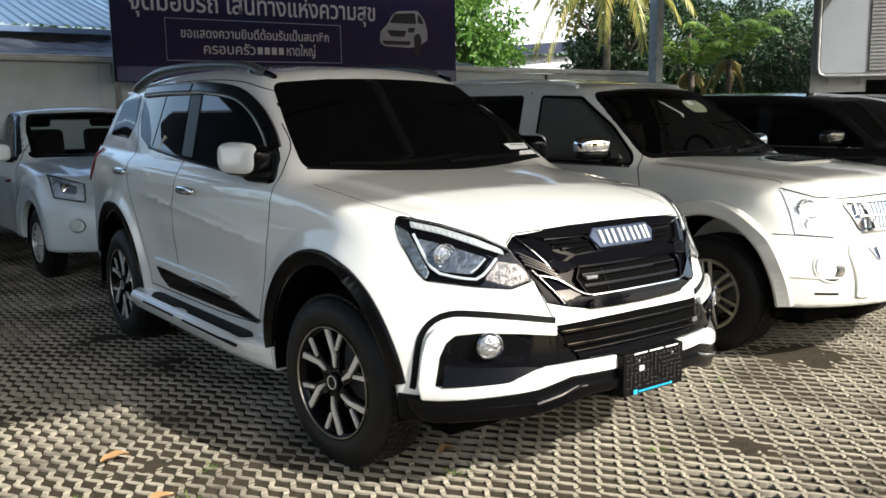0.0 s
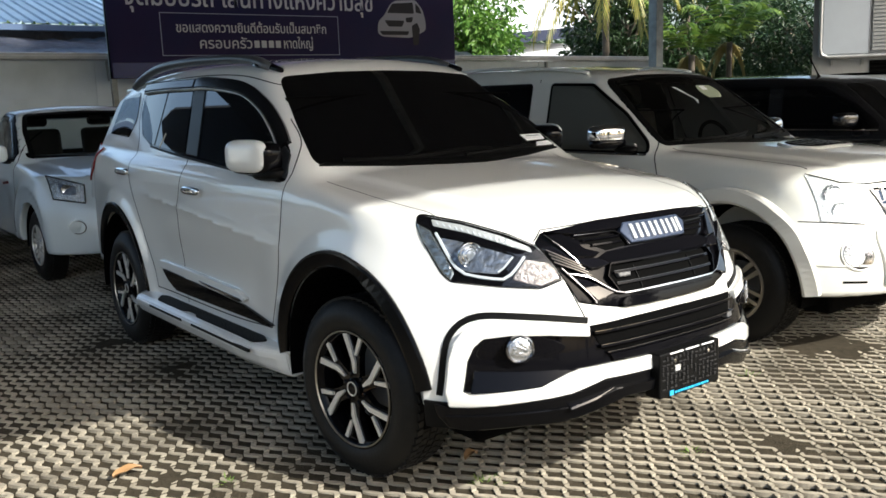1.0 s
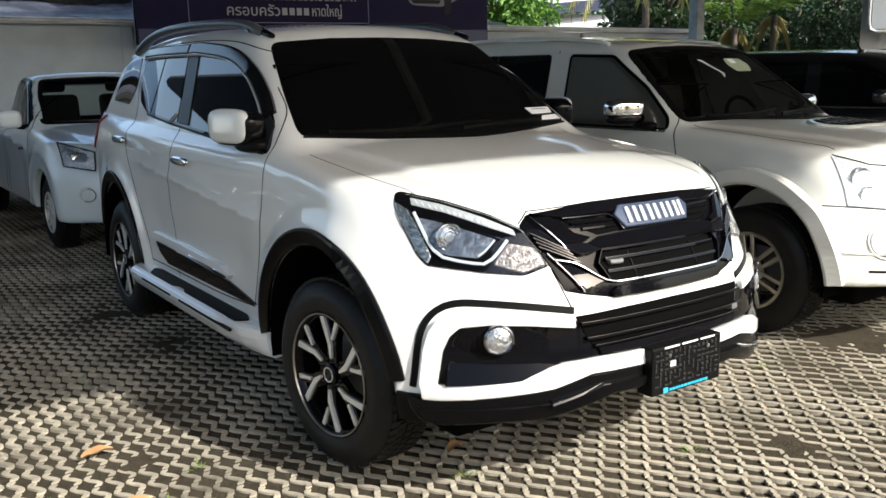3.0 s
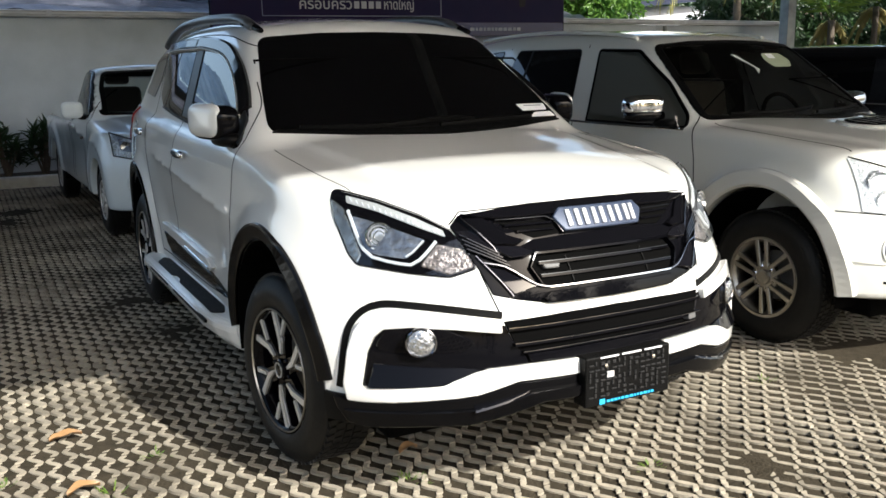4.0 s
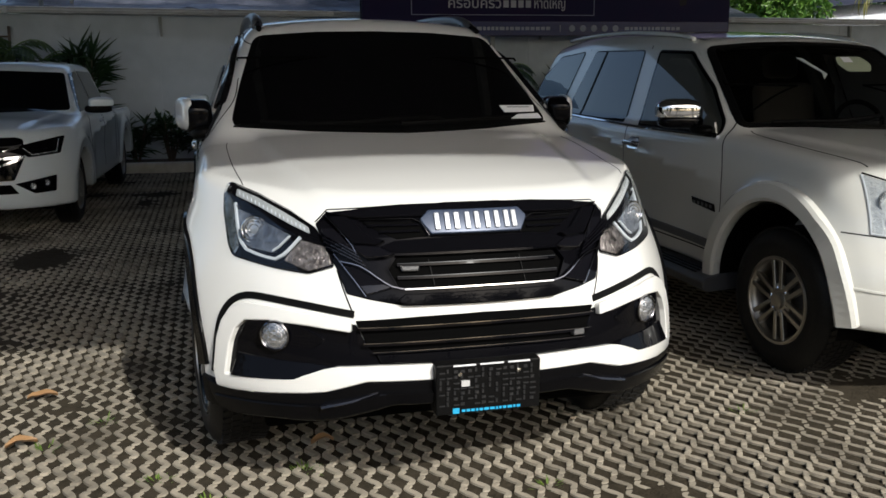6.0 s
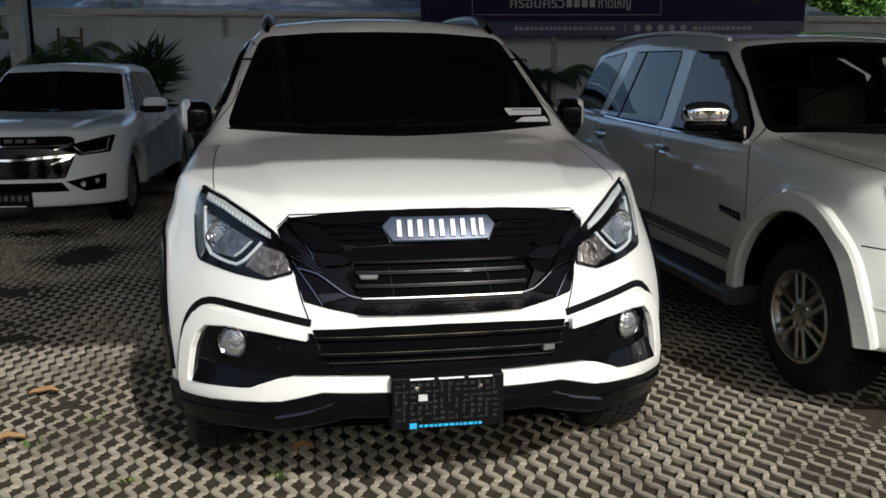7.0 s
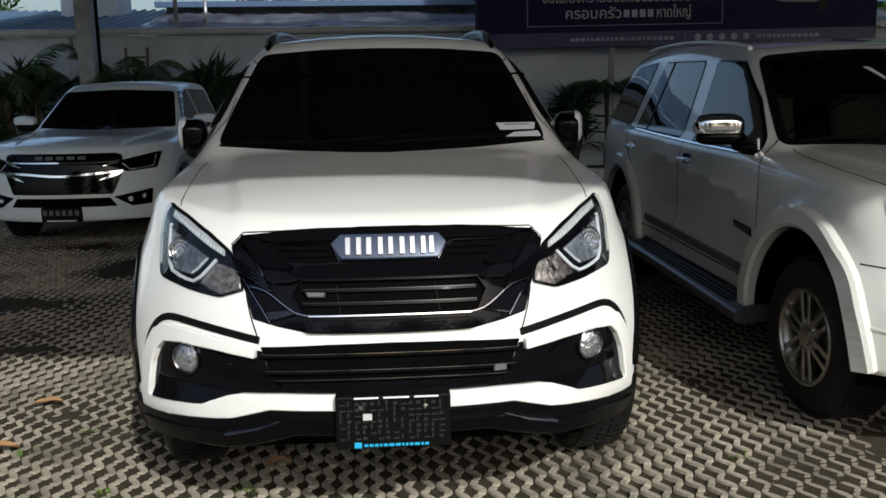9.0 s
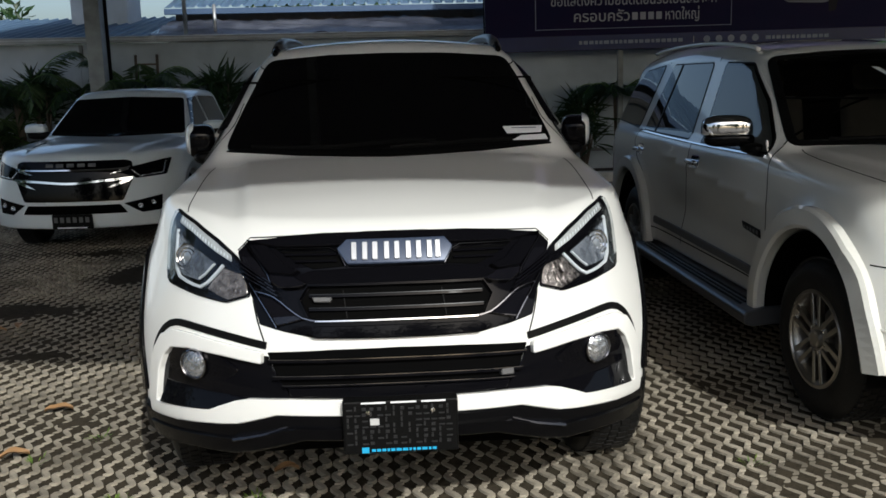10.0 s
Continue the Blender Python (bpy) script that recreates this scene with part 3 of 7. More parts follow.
CARS = {}
for name, spec, m, paint, h, label in (
        ("suv", FAMILY_SUV, pose(0, 0, 0), WHITE_PEARL, 0.018, "pearl white family suv with black trim and tinted windows"),
        ("suv", OLDER_SUV, pose(2.74, 0.15, 0, 0, 0, -0.5), WHITE_CREAM, 0.03, "older cream white suv with chrome mirrors and flared arches"),
        ("pickup_truck", DOUBLE_CAB, pose(-3.0, 5.93, -0.07, 0, 0, -2.5), WHITE_PLAIN, 0.035, "white double cab pickup with chrome grille, parked by the wall"),
        ("pickup_truck", SINGLE_CAB, pose(0.02, 5.75, 0, 0, 0, 2), WHITE_PLAIN, 0.035, "white single cab pickup with plain bumper, parked behind the suv"),
        ("suv", BLACK_SUV, pose(6.25, 0.4, 0, 0, 0, -1), BLACK_PAINT, 0.04, "glossy black suv with dark windows"),
        ("suv", BLACK_SUV, pose(9.5, 0.5, 0, 0, 0, -1), WHITE_PLAIN, 0.05, "white suv standing beyond the black one")):
    root = thing(name, m, label, "car")
    field = car_field(spec)
    solid_part("body", car_field(spec, True) if "windows" in spec else field, (-1.05, spec["front"] - 0.15, 0.15), (1.05, spec["rear"] + 0.1, 1.95), h, paint, root)
    if "windows" in spec:
        solid_part("cabin_lining", car_field(spec, lining=True), (-0.95, 0.2, 0.5), (0.95, spec["cab_end"] + 0.1, 1.85), 0.025, LINING, root, "cabin lining, near black to stand for a dim cabin")
    CARS[len(CARS)] = (root, field, spec)


# ---- wheels ----
def wheel(parent, x, y, r, rim, steer=0.0, kind="blade", width=0.25, rise=0.0):
    """A wheel as a part of its car: tyre, rim and spokes under it. x is the middle of its outer face."""
    s = -1 if x < 0 else 1
    hub = new("wheel")
    hub.empty_display_size = 0.1
    hub.parent = parent
    # local +x points outwards
    hub.matrix_basis = pose(x, y, r + rise, 0, 0, (180 if s < 0 else 0) + steer)
    w = width
    bm = turned([(-w, rim), (-w - 0.004, rim + 0.05), (-w + 0.012, r - 0.03), (-w + 0.035, r), (-0.045, r), (-0.018, r - 0.018), (-0.002, r - 0.05), (0.004, (r + rim) / 2), (0.0, rim + 0.012), (-0.012, rim - 0.002), (-w, rim - 0.002)], 72)
    for f in bm.faces:
        f.smooth = True
    tyre = part("tyre", bm, RUBBER, hub, "black rubber tyre with worn tread")
    # tread blocks
    bm = bmesh.new()
    for i in range(64):
        a = 2 * math.pi * i / 64
        for k, (c, ww) in enumerate(((-w + 0.052, 0.032), (-w * 0.66, 0.036), (-w * 0.5, 0.030), (-w * 0.34, 0.036), (-0.052, 0.030))):
            skew = 0.25 * (k - 2) / 2
            m = Matrix.Rotation(a + 0.04 * (k % 2), 4, "X") @ Matrix.Translation((c, 0, r)) @ Matrix.Rotation(skew, 4, "Z")
            box(-ww / 2, ww / 2, -0.0135, 0.0135, -0.006, 0.005, bm=bm, m=m)
    part("tread", bm, RUBBER, tyre)
    bm = turned([(-w + 0.02, rim), (-w + 0.02, rim - 0.02), (-0.03, rim - 0.03), (-0.012, rim - 0.014), (-0.004, rim - 0.004), (-0.004, rim + 0.004)], 64)
    for f in bm.faces:
        f.smooth = True
    part("rim", bm, BLACK_GLOSS if kind == "blade" else ALLOY_DULL, hub)
    part("brake_disc", turned([(-0.13, 0.0), (-0.13, rim * 0.62), (-0.115, rim * 0.62), (-0.115, 0.0)], 40), GREY_PLASTIC, hub)
    if kind == "blade":
        part("rim_edge", turned([(-0.006, rim - 0.008), (0.000, rim - 0.006), (0.000, rim - 0.003), (-0.006, rim - 0.001)], 64), ALLOY_DULL, hub, "thin machined rim edge")
        for i in range(6):
            turn = Matrix.Rotation(math.radians(60 * i), 4, "X")
            face = Matrix(((0, 1, 0, 0), (1, 0, 0, 0), (0, 0, 1, 0), (0, 0, 0, 1)))
            at = lambda depth: turn @ Matrix.Translation((depth, 0, 0)) @ face
            spoke = part("spoke", prism([(-0.030, 0.02), (0.034, 0.02), (0.036, 0.10), (0.042, 0.60 * rim), (0.082, 0.935 * rim), (0.046, 0.970 * rim), (0.010, 0.70 * rim), (-0.020, 0.985 * rim), (-0.068, 0.965 * rim), (-0.018, 0.125), (-0.026, 0.06)], 0.030, m=at(-0.054)), BLACK_GLOSS, hub, "gloss black spoke")
            part("blade", prism([(0.006, 0.068), (0.016, 0.066), (0.020, 0.118), (-0.030, 0.985 * rim), (-0.058, 0.970 * rim), (-0.004, 0.122)], 0.010, m=at(-0.024)), ALLOY, spoke, "bright machined blade")
            part("blade", prism([(0.018, 0.60 * rim), (0.030, 0.58 * rim), (0.076, 0.940 * rim), (0.056, 0.962 * rim)], 0.010, m=at(-0.024)), ALLOY, spoke, "bright machined blade")
        part("hub_cap", turned([(-0.04, 0.042), (-0.014, 0.042), (-0.010, 0.036), (-0.010, 0.0)], 32), BLACK_GLOSS, hub, "gloss black centre cap")
        part("badge", turned([(-0.010, 0.030), (-0.006, 0.030), (-0.006, 0.026), (-0.010, 0.026)], 32), ALLOY, hub)
    else:
        metal = ALLOY_DULL if kind == "double" else ALLOY
        part("rim_edge", turned([(-0.008, rim - 0.016), (0.001, rim - 0.012), (0.001, rim - 0.003), (-0.006, rim)], 64), metal, hub)
        face = Matrix(((0, 1, 0, 0), (1, 0, 0, 0), (0, 0, 1, 0), (0, 0, 0, 1)))
        for i in range(6):
            turn = Matrix.Rotation(math.radians(60 * i + 8), 4, "X")
            for k in (-1, 1):
                bm = prism([(k * 0.012, 0.055), (k * 0.032, 0.055), (k * 0.045, rim - 0.012), (k * 0.018, rim - 0.012)], 0.028, m=turn @ Matrix.Translation((-0.040, 0, 0)) @ face)
                bmesh.ops.bevel(bm, geom=bm.edges[:], offset=0.003, segments=1, affect="EDGES")
                part("spoke", bm, metal, hub)
        part("hub_plate", turned([(-0.05, 0.085), (-0.026, 0.083), (-0.022, 0.07), (-0.022, 0.0)], 32), metal, hub)
        part("hub_cap", turned([(-0.03, 0.044), (-0.004, 0.040), (0.0, 0.03), (0.0, 0.0)], 32), metal, hub)
    for i in range(6):
        a = math.radians(60 * i + 48)
        m = Matrix.Translation((-0.02, 0.062 * math.cos(a), 0.062 * math.sin(a)))
        part("wheel_nut", turned([(-0.02, 0.010), (0.0, 0.010), (0.004, 0.006), (0.004, 0.0)], 6, m=m), CHROME if kind != "blade" else BLACK_GLOSS, hub)
    # dark liner of the wheel well
    return hub


def well(parent, y, z, r, half, skin=None):
    """Dark liners inside the wheel arches on both sides."""
    for s in (-1, 1):
        bm = bmesh.new()
        rows = []
        for a in np.linspace(-8, 188, 32):
            c, n = y + r * math.cos(math.radians(a)), z + r * math.sin(math.radians(a))
            out = half
            if skin:
                p = project(skin, "x", [(y + (r + 0.04) * math.cos(math.radians(a)), max(n + 0.04 * math.sin(math.radians(a)), z + 0.06))], s)[0][0]
                out = min(half, max(abs(p[0]) - 0.012, 0.70))
            rows.append((bm.verts.new((s * 0.50, c, n)), bm.verts.new((s * out, c, n))))
        for a, b in zip(rows, rows[1:]):
            bm.faces.new((a[0], a[1], b[1], b[0]))
        bm.faces.new([a[0] for a in rows])
        part("wheel_well", bm, GAP, parent, "dark plastic wheel well")


def cabin_seat(car, x, y, z, material, lean=12, label="seat with a headrest"):
    """A front seat as a part of its car: cushion, backrest and headrest."""
    seat = part("seat", box(-0.23, 0.23, -0.26, 0.24, -0.08, 0.08, 0.05, m=pose(x, y, z)), material, car, label, smooth=True)
    part("backrest", box(-0.23, 0.23, -0.06, 0.06, 0.0, 0.60, 0.05, m=pose(x, y + 0.24, z + 0.04, -lean)), material, seat, smooth=True)
    part("headrest", box(-0.13, 0.13, -0.045, 0.045, 0.0, 0.17, 0.04, m=pose(x, y + 0.39, z + 0.66, -lean)), material, seat, smooth=True)
    return seat


def steering_wheel(car, x, y, z, r=0.185):
    ring = [(x + r * math.cos(a), y + r * 0.35 * math.sin(a), z + r * 0.93 * math.sin(a)) for a in np.linspace(0, 2 * math.pi, 33)]
    wheel_ring = part("steering_wheel", tube(ring, 0.015, 8), BLACK_MATT, car, "black steering wheel")
    part("boss", box(-0.16, 0.16, -0.02, 0.02, -0.05, 0.05, 0.015, m=pose(x, y, z, -20)), BLACK_MATT, wheel_ring)


def blob(name, centre, half, turn, material, parent, power=3.0, h=0.012, label="", cutoff=None):
    """A rounded, boxy solid, turned about z (degrees)."""
    c, sn = math.cos(math.radians(turn)), math.sin(math.radians(turn))

    def field(x, y, z):
        dx, dy, dz = x - centre[0], y - centre[1], z - centre[2]
        u, v = c * dx + sn * dy, -sn * dx + c * dy
        d = ((np.abs(u) / half[0]) ** power + (np.abs(v) / half[1]) ** power + (np.abs(dz) / half[2]) ** power) ** (1 / power)
        d = (d - 1) * min(half)
        return np.maximum(d, cutoff(u, v, dz)) if cutoff else d
    e = max(half[0], half[1]) * 1.5 + 0.02
    return solid_part(name, field, (centre[0] - e, centre[1] - e, centre[2] - half[2] - 0.03), (centre[0] + e, centre[1] + e, centre[2] + half[2] + 0.03), h, material, parent, label)


# ---- the pearl white suv ----
car, skin, spec = CARS[0]
for sx in (-1, 1):
    for yy in (0.0, 2.845):
        wheel(car, sx * 0.920, yy, 0.372, 0.245, steer=7 if yy == 0 else 0)

well(car, 0.03, 0.385, 0.488, 0.955, skin)
well(car, 2.875, 0.385, 0.488, 0.90)

# windscreen
patch("windscreen", skin, [(-0.752, 1.252), (-0.4, 1.238), (0.0, 1.234), (0.4, 1.238), (0.752, 1.252), (0.70, 1.42), (0.605, 1.668), (0.3, 1.69), (0.0, 1.695), (-0.3, 1.69), (-0.605, 1.668), (-0.70, 1.42)], "y", 0.003, TINT, car, "dark tinted windscreen", radius=0.05, grid=0.05, thick=0.004)
patch("cowl", skin, [(-0.74, 1.250), (-0.4, 1.233), (0.0, 1.228), (0.4, 1.233), (0.74, 1.250), (0.70, 1.262), (0.0, 1.252), (-0.70, 1.262)], "y", 0.006, BLACK_MATT, car, "black plastic cowl under the windscreen", radius=0.004, thick=0.004)
for line in (((-0.62, 1.262), (-0.3, 1.256), (0.06, 1.275), (0.20, 1.268)), ((0.0, 1.250), (0.3, 1.262), (0.55, 1.268))):
    band("wiper", skin, line, "y", 0.018, 0.022, BLACK_MATT, car, "black wiper arm and blade")
for pts, m in (([(0.535, 1.297), (0.70, 1.297), (0.71, 1.325), (0.52, 1.327)], WHITE_INK), ([(0.555, 1.268), (0.725, 1.266), (0.715, 1.288), (0.60, 1.286)], WHITE_INK)):
    patch("paper_sticker", skin, pts, "y", 0.006, m, car, "white paper slip behind the windscreen", radius=0.003, thick=0.001, bevel=0.0006)
band("sticker_line", skin, [(0.56, 1.318), (0.68, 1.316)], "y", 0.006, 0.007, PEWTER, car, smooth=False, thick=0.001)

# bonnet joints and creases
for s in (-1, 1):
    band("bonnet_joint", skin, mirror_x([(0.770, 0.36), (0.775, 0.25), (0.766, 0.0), (0.748, -0.25), (0.735, -0.37)], s), "z", 0.0035, 0.0008, GAP, car)
    band("bonnet_joint", skin, mirror_x([(0.515, 1.002), (0.474, 1.041), (0.23, 1.056), (0.0, 1.059)], s), "y", 0.005, 0.0012, GAP, car, smooth=False)
    # headlamp
    outline = [(0.782, 1.090), (0.766, 1.097), (0.682, 1.073), (0.583, 1.029), (0.513, 0.984), (0.492, 0.941), (0.481, 0.913), (0.466, 0.866), (0.549, 0.840), (0.655, 0.850), (0.780, 0.868), (0.792, 0.900), (0.800, 1.005), (0.795, 1.064)]
    lamp = patch("headlamp", skin, mirror_x(outline, s), "y", 0.003, BLACK_GLOSS, car, "black-lined projector headlamp with clear cover", radius=0.010, grid=0.02, bevel=0.002)
    patch("light_strip", skin, mirror_x([(0.752, 1.082), (0.688, 1.063), (0.604, 1.024), (0.535, 0.984), (0.533, 0.964), (0.594, 0.990), (0.690, 1.037), (0.758, 1.060)], s), "y", 0.006, LAMP_WHITE, lamp, "pale daytime light strip", radius=0.004, grid=0.02, thick=0.004, bevel=0.001)
    for i in range(17):
        u = i / 16
        xx, zz = 0.744 - 0.196 * u, 1.0690 - 0.091 * u
        patch("led", skin, mirror_x([(xx - 0.0018, zz - 0.006), (xx + 0.0018, zz - 0.006), (xx + 0.0018, zz + 0.006), (xx - 0.0018, zz + 0.006)], s), "y", 0.008, LED, lamp, radius=0, thick=0.003, bevel=0.001)
    patch("side_reflector", skin, mirror_x([(0.790, 1.070), (0.770, 1.045), (0.764, 0.965), (0.760, 0.900), (0.776, 0.874), (0.788, 0.900), (0.797, 1.005), (0.794, 1.055)], s), "y", 0.006, SIDE_BOWL, lamp, radius=0.006, grid=0.015, thick=0.004)
    patch("inner_reflector", skin, mirror_x([(0.757, 1.022), (0.754, 0.960), (0.745, 0.915), (0.725, 0.903), (0.650, 0.896), (0.620, 0.925), (0.588, 0.955), (0.672, 0.992), (0.715, 1.010)], s), "y", 0.005, LAMP_BOWL, lamp, radius=0.010, grid=0.02, thick=0.004)
    patch("lower_reflector", skin, mirror_x([(0.622, 0.876), (0.562, 0.944), (0.492, 0.928), (0.479, 0.900), (0.475, 0.873), (0.548, 0.850)], s), "y", 0.006, AMBER, lamp, "faceted indicator reflector", radius=0.006, grid=0.015, thick=0.004)
    band("light_guide", skin, mirror_x([(0.760, 1.036), (0.757, 0.965), (0.750, 0.918), (0.735, 0.896), (0.702, 0.886), (0.645, 0.878), (0.620, 0.893), (0.588, 0.924), (0.562, 0.952)], s), "y", 0.0115, 0.010, LED, lamp, "white light guide", thick=0.004)
    band("light_guide", skin, mirror_x([(0.652, 0.902), (0.632, 0.916), (0.596, 0.952)], s), "y", 0.007, 0.009, LED, lamp, smooth=False, thick=0.003)
    band("lamp_edge", skin, mirror_x([(0.760, 1.030), (0.690, 1.004), (0.590, 0.962), (0.565, 0.950)], s), "y", 0.004, 0.008, DARK_CHROME, lamp, thick=0.003)
    c, n = project(skin, "y", [(s * 0.704, 0.962)])
    aim = Matrix.Translation(c[0] + n[0] * 0.004) @ Matrix.Rotation(math.radians(-90 + 24 * s), 4, "Z") @ Matrix.Rotation(math.radians(-8), 4, "Y")
    for r in (0.048, 0.034, 0.021):
        part("lens_ring", turned([(-0.012, r), (0.007, r - 0.001), (0.010, r - 0.004), (0.007, r - 0.007), (-0.004, r - 0.008)], 40, m=aim), CHROME, lamp)
    part("projector_lens", turned([(-0.01, 0.040), (0.002, 0.039), (0.003, 0.030), (0.008, 0.016), (0.010, 0.0)], 32, m=aim), LENS, lamp, "glass projector lens", smooth=True)
    patch("lamp_cover", skin, mirror_x([(a * 0.997, b) for a, b in outline], s), "y", 0.016, CLEAR, lamp, "clear plastic lamp cover", radius=0.012, grid=0.02, thick=0.0, bevel=0.004)

# grille
half = [(0.0, 1.056), (0.179, 1.053), (0.326, 1.046), (0.481, 1.030), (0.515, 0.996), (0.492, 0.935), (0.482, 0.905), (0.459, 0.858), (0.436, 0.786), (0.362, 0.768), (0.255, 0.748), (0.0, 0.747)]
grille = patch("grille", skin, half + [(-a, b) for a, b in half[-2:0:-1]], "y", 0.004, BLACK_GLOSS, car, "gloss black front grille with thin chrome bars", radius=0.006, grid=0.03)
half = [(0.0, 1.052), (0.179, 1.049), (0.326, 1.042), (0.478, 1.026), (0.425, 1.018), (0.37, 1.012), (0.20, 1.016), (0.0, 1.020)]
patch("grille_frame", skin, half + [(-a, b) for a, b in half[-2:0:-1]], "y", 0.020, BLACK_GLOSS, grille, "gloss black upper grille frame", radius=0.003, grid=0.03)
opening = patch("grille_opening", skin, [(-0.270, 0.897), (0, 0.899), (0.270, 0.897), (0.300, 0.860), (0.272, 0.806), (0.236, 0.801), (0, 0.803), (-0.236, 0.801), (-0.272, 0.806), (-0.300, 0.860)], "y", 0.006, GAP, grille, "dark opening of the grille", radius=0.006, grid=0.03)
half = [(0.0, 0.953), (0.16, 0.950), (0.27, 0.944), (0.318, 0.926), (0.276, 0.903), (0.0, 0.905)]
patch("crossbar", skin, half + [(-a, b) for a, b in half[-2:0:-1]], "y", 0.022, BLACK_GLOSS, grille, "broad gloss black crossbar", radius=0.004, grid=0.03, tilt=(0.925, -0.12))
half = [(0.0, 0.787), (0.252, 0.785), (0.280, 0.765), (0.255, 0.751), (0.0, 0.750)]
patch("lower_bar", skin, half + [(-a, b) for a, b in half[-2:0:-1]], "y", 0.022, BLACK_GLOSS, grille, "gloss black lower bar", radius=0.003, grid=0.03)
for zz, reach, lift in ((0.869, 0.270, 0.020), (0.831, 0.272, 0.018)):
    band("grille_slat", skin, [(-reach, zz), (0, zz + 0.002), (reach, zz)], "y", 0.010, lift, BLACK_GLOSS, opening, "gloss black slat")
    band("slat_edge", skin, [(-reach, zz + 0.005), (0, zz + 0.007), (reach, zz + 0.005)], "y", 0.003, lift + 0.001, PILLAR, opening)
for xx in (-0.155, 0.155):
    band("mesh_bar", skin, [(xx, 0.808), (xx - 0.012, 0.888)], "y", 0.004, 0.011, BLACK_MATT, opening, smooth=False)
patch("sensor", skin, [(-0.262, 0.866), (-0.200, 0.866), (-0.206, 0.852), (-0.255, 0.852)], "y", 0.024, GREY_PLASTIC, opening, "small grey sensor", radius=0.003)
for s in (-1, 1):
    slot = patch("grille_slot", skin, mirror_x([(0.372, 1.004), (0.206, 1.005), (0.182, 0.994), (0.160, 0.958), (0.262, 0.950), (0.326, 0.978)], s), "y", 0.006, GAP, grille, "dark slot beside the badge", radius=0.004, grid=0.03)
    for z0, z1, x1 in ((0.991, 0.993, 0.350), (0.972, 0.974, 0.315)):
        band("grille_slat", skin, mirror_x([(x1, z0), (0.185, z1)], s), "y", 0.010, 0.014, BLACK_GLOSS, slot, smooth=False)
    band("slot_edge", skin, mirror_x([(0.376, 1.007), (0.206, 1.009), (0.178, 0.996), (0.156, 0.958)], s), "y", 0.004, 0.020, DARK_CHROME, grille, smooth=False)
    # outer panel that leans back, the fins below it, and the two wings
    patch("end_panel", skin, mirror_x([(0.476, 1.019), (0.416, 1.021), (0.381, 0.992), (0.352, 0.962), (0.300, 0.944), (0.325, 0.931), (0.399, 0.936), (0.436, 0.972)], s), "y", 0.018, BLACK_GLOSS, grille, "gloss black end panel", radius=0.003, tilt=(0.975, -0.10), grid=0.012)
    patch("end_panel", skin, mirror_x([(0.505, 0.993), (0.482, 1.015), (0.440, 0.970), (0.405, 0.926), (0.398, 0.905), (0.440, 0.930), (0.490, 0.960)], s), "y", 0.012, WING_BLACK, grille, "gloss black end panel", radius=0.003, tilt=(0.95, -0.25), grid=0.012)
    band("panel_edge", skin, mirror_x([(0.478, 1.018), (0.438, 0.974), (0.403, 0.929), (0.393, 0.904)], s), "y", 0.004, 0.020, DARK_CHROME, grille, smooth=False)
    patch("wing", skin, mirror_x([(0.399, 0.932), (0.318, 0.926), (0.276, 0.903), (0.305, 0.894), (0.362, 0.890), (0.392, 0.910)], s), "y", 0.026, WING_BLACK, grille, "gloss black wing beside the grille", radius=0.004, tilt=(0.91, -0.22), grid=0.012)
    patch("wing", skin, mirror_x([(0.446, 0.876), (0.385, 0.860), (0.336, 0.829), (0.292, 0.803), (0.372, 0.783), (0.400, 0.820), (0.434, 0.864)], s), "y", 0.016, WING_BLACK, grille, "gloss black wing beside the grille", radius=0.004, tilt=(0.83, -0.15), grid=0.012)
    for k in range(4):
        band("fin", skin, mirror_x([(0.494 - 0.004 * k, 0.966 - 0.014 * k), (0.440 - 0.006 * k, 0.934 - 0.013 * k), (0.392 - 0.008 * k, 0.906 - 0.013 * k)], s), "y", 0.005, 0.026, WING_BLACK, grille, smooth=False)
    band("panel_edge", skin, mirror_x([(0.462, 0.903), (0.432, 0.861), (0.399, 0.816), (0.374, 0.779)], s), "y", 0.004, 0.020, DARK_CHROME, grille, smooth=False)
    band("chrome_edge", skin, mirror_x([(0.446, 0.880), (0.384, 0.866), (0.336, 0.834), (0.292, 0.807), (0.246, 0.798)], s), "y", 0.005, 0.026, DARK_CHROME, grille, "thin smoked chrome edge")
    band("opening_edge", skin, mirror_x([(0.274, 0.806), (0.302, 0.860), (0.276, 0.899), (0.0, 0.901)], s), "y", 0.004, 0.024, BLACK_GLOSS, grille, "gloss black edge", smooth=False)
band("chrome_edge", skin, [(-0.252, 0.798), (0, 0.800), (0.252, 0.798)], "y", 0.0065, 0.026, CHROME, grille, "thin chrome bar")
band("chrome_edge", skin, [(-0.276, 0.902), (0, 0.904), (0.276, 0.902)], "y", 0.0035, 0.026, BLACK_GLOSS, grille, "thin gloss black line")
badge = patch("badge", skin, [(-0.152, 1.028), (0.158, 1.028), (0.182, 1.004), (0.174, 0.988), (0.156, 0.960), (-0.150, 0.960), (-0.172, 0.988), (-0.182, 1.004)], "y", 0.028, PEWTER, grille, "blue-grey badge with plain chrome bars", radius=0.004)
for xx in (-0.128, -0.094, -0.062, -0.026, 0.006, 0.042, 0.074, 0.108, 0.134):
    patch("badge_bar", skin, [(xx - 0.008, 0.970), (xx + 0.008, 0.970), (xx + 0.008, 1.018), (xx - 0.008, 1.018)], "y", 0.036, BADGE_BRIGHT, badge, radius=0.003, thick=-0.022, bevel=0.002)

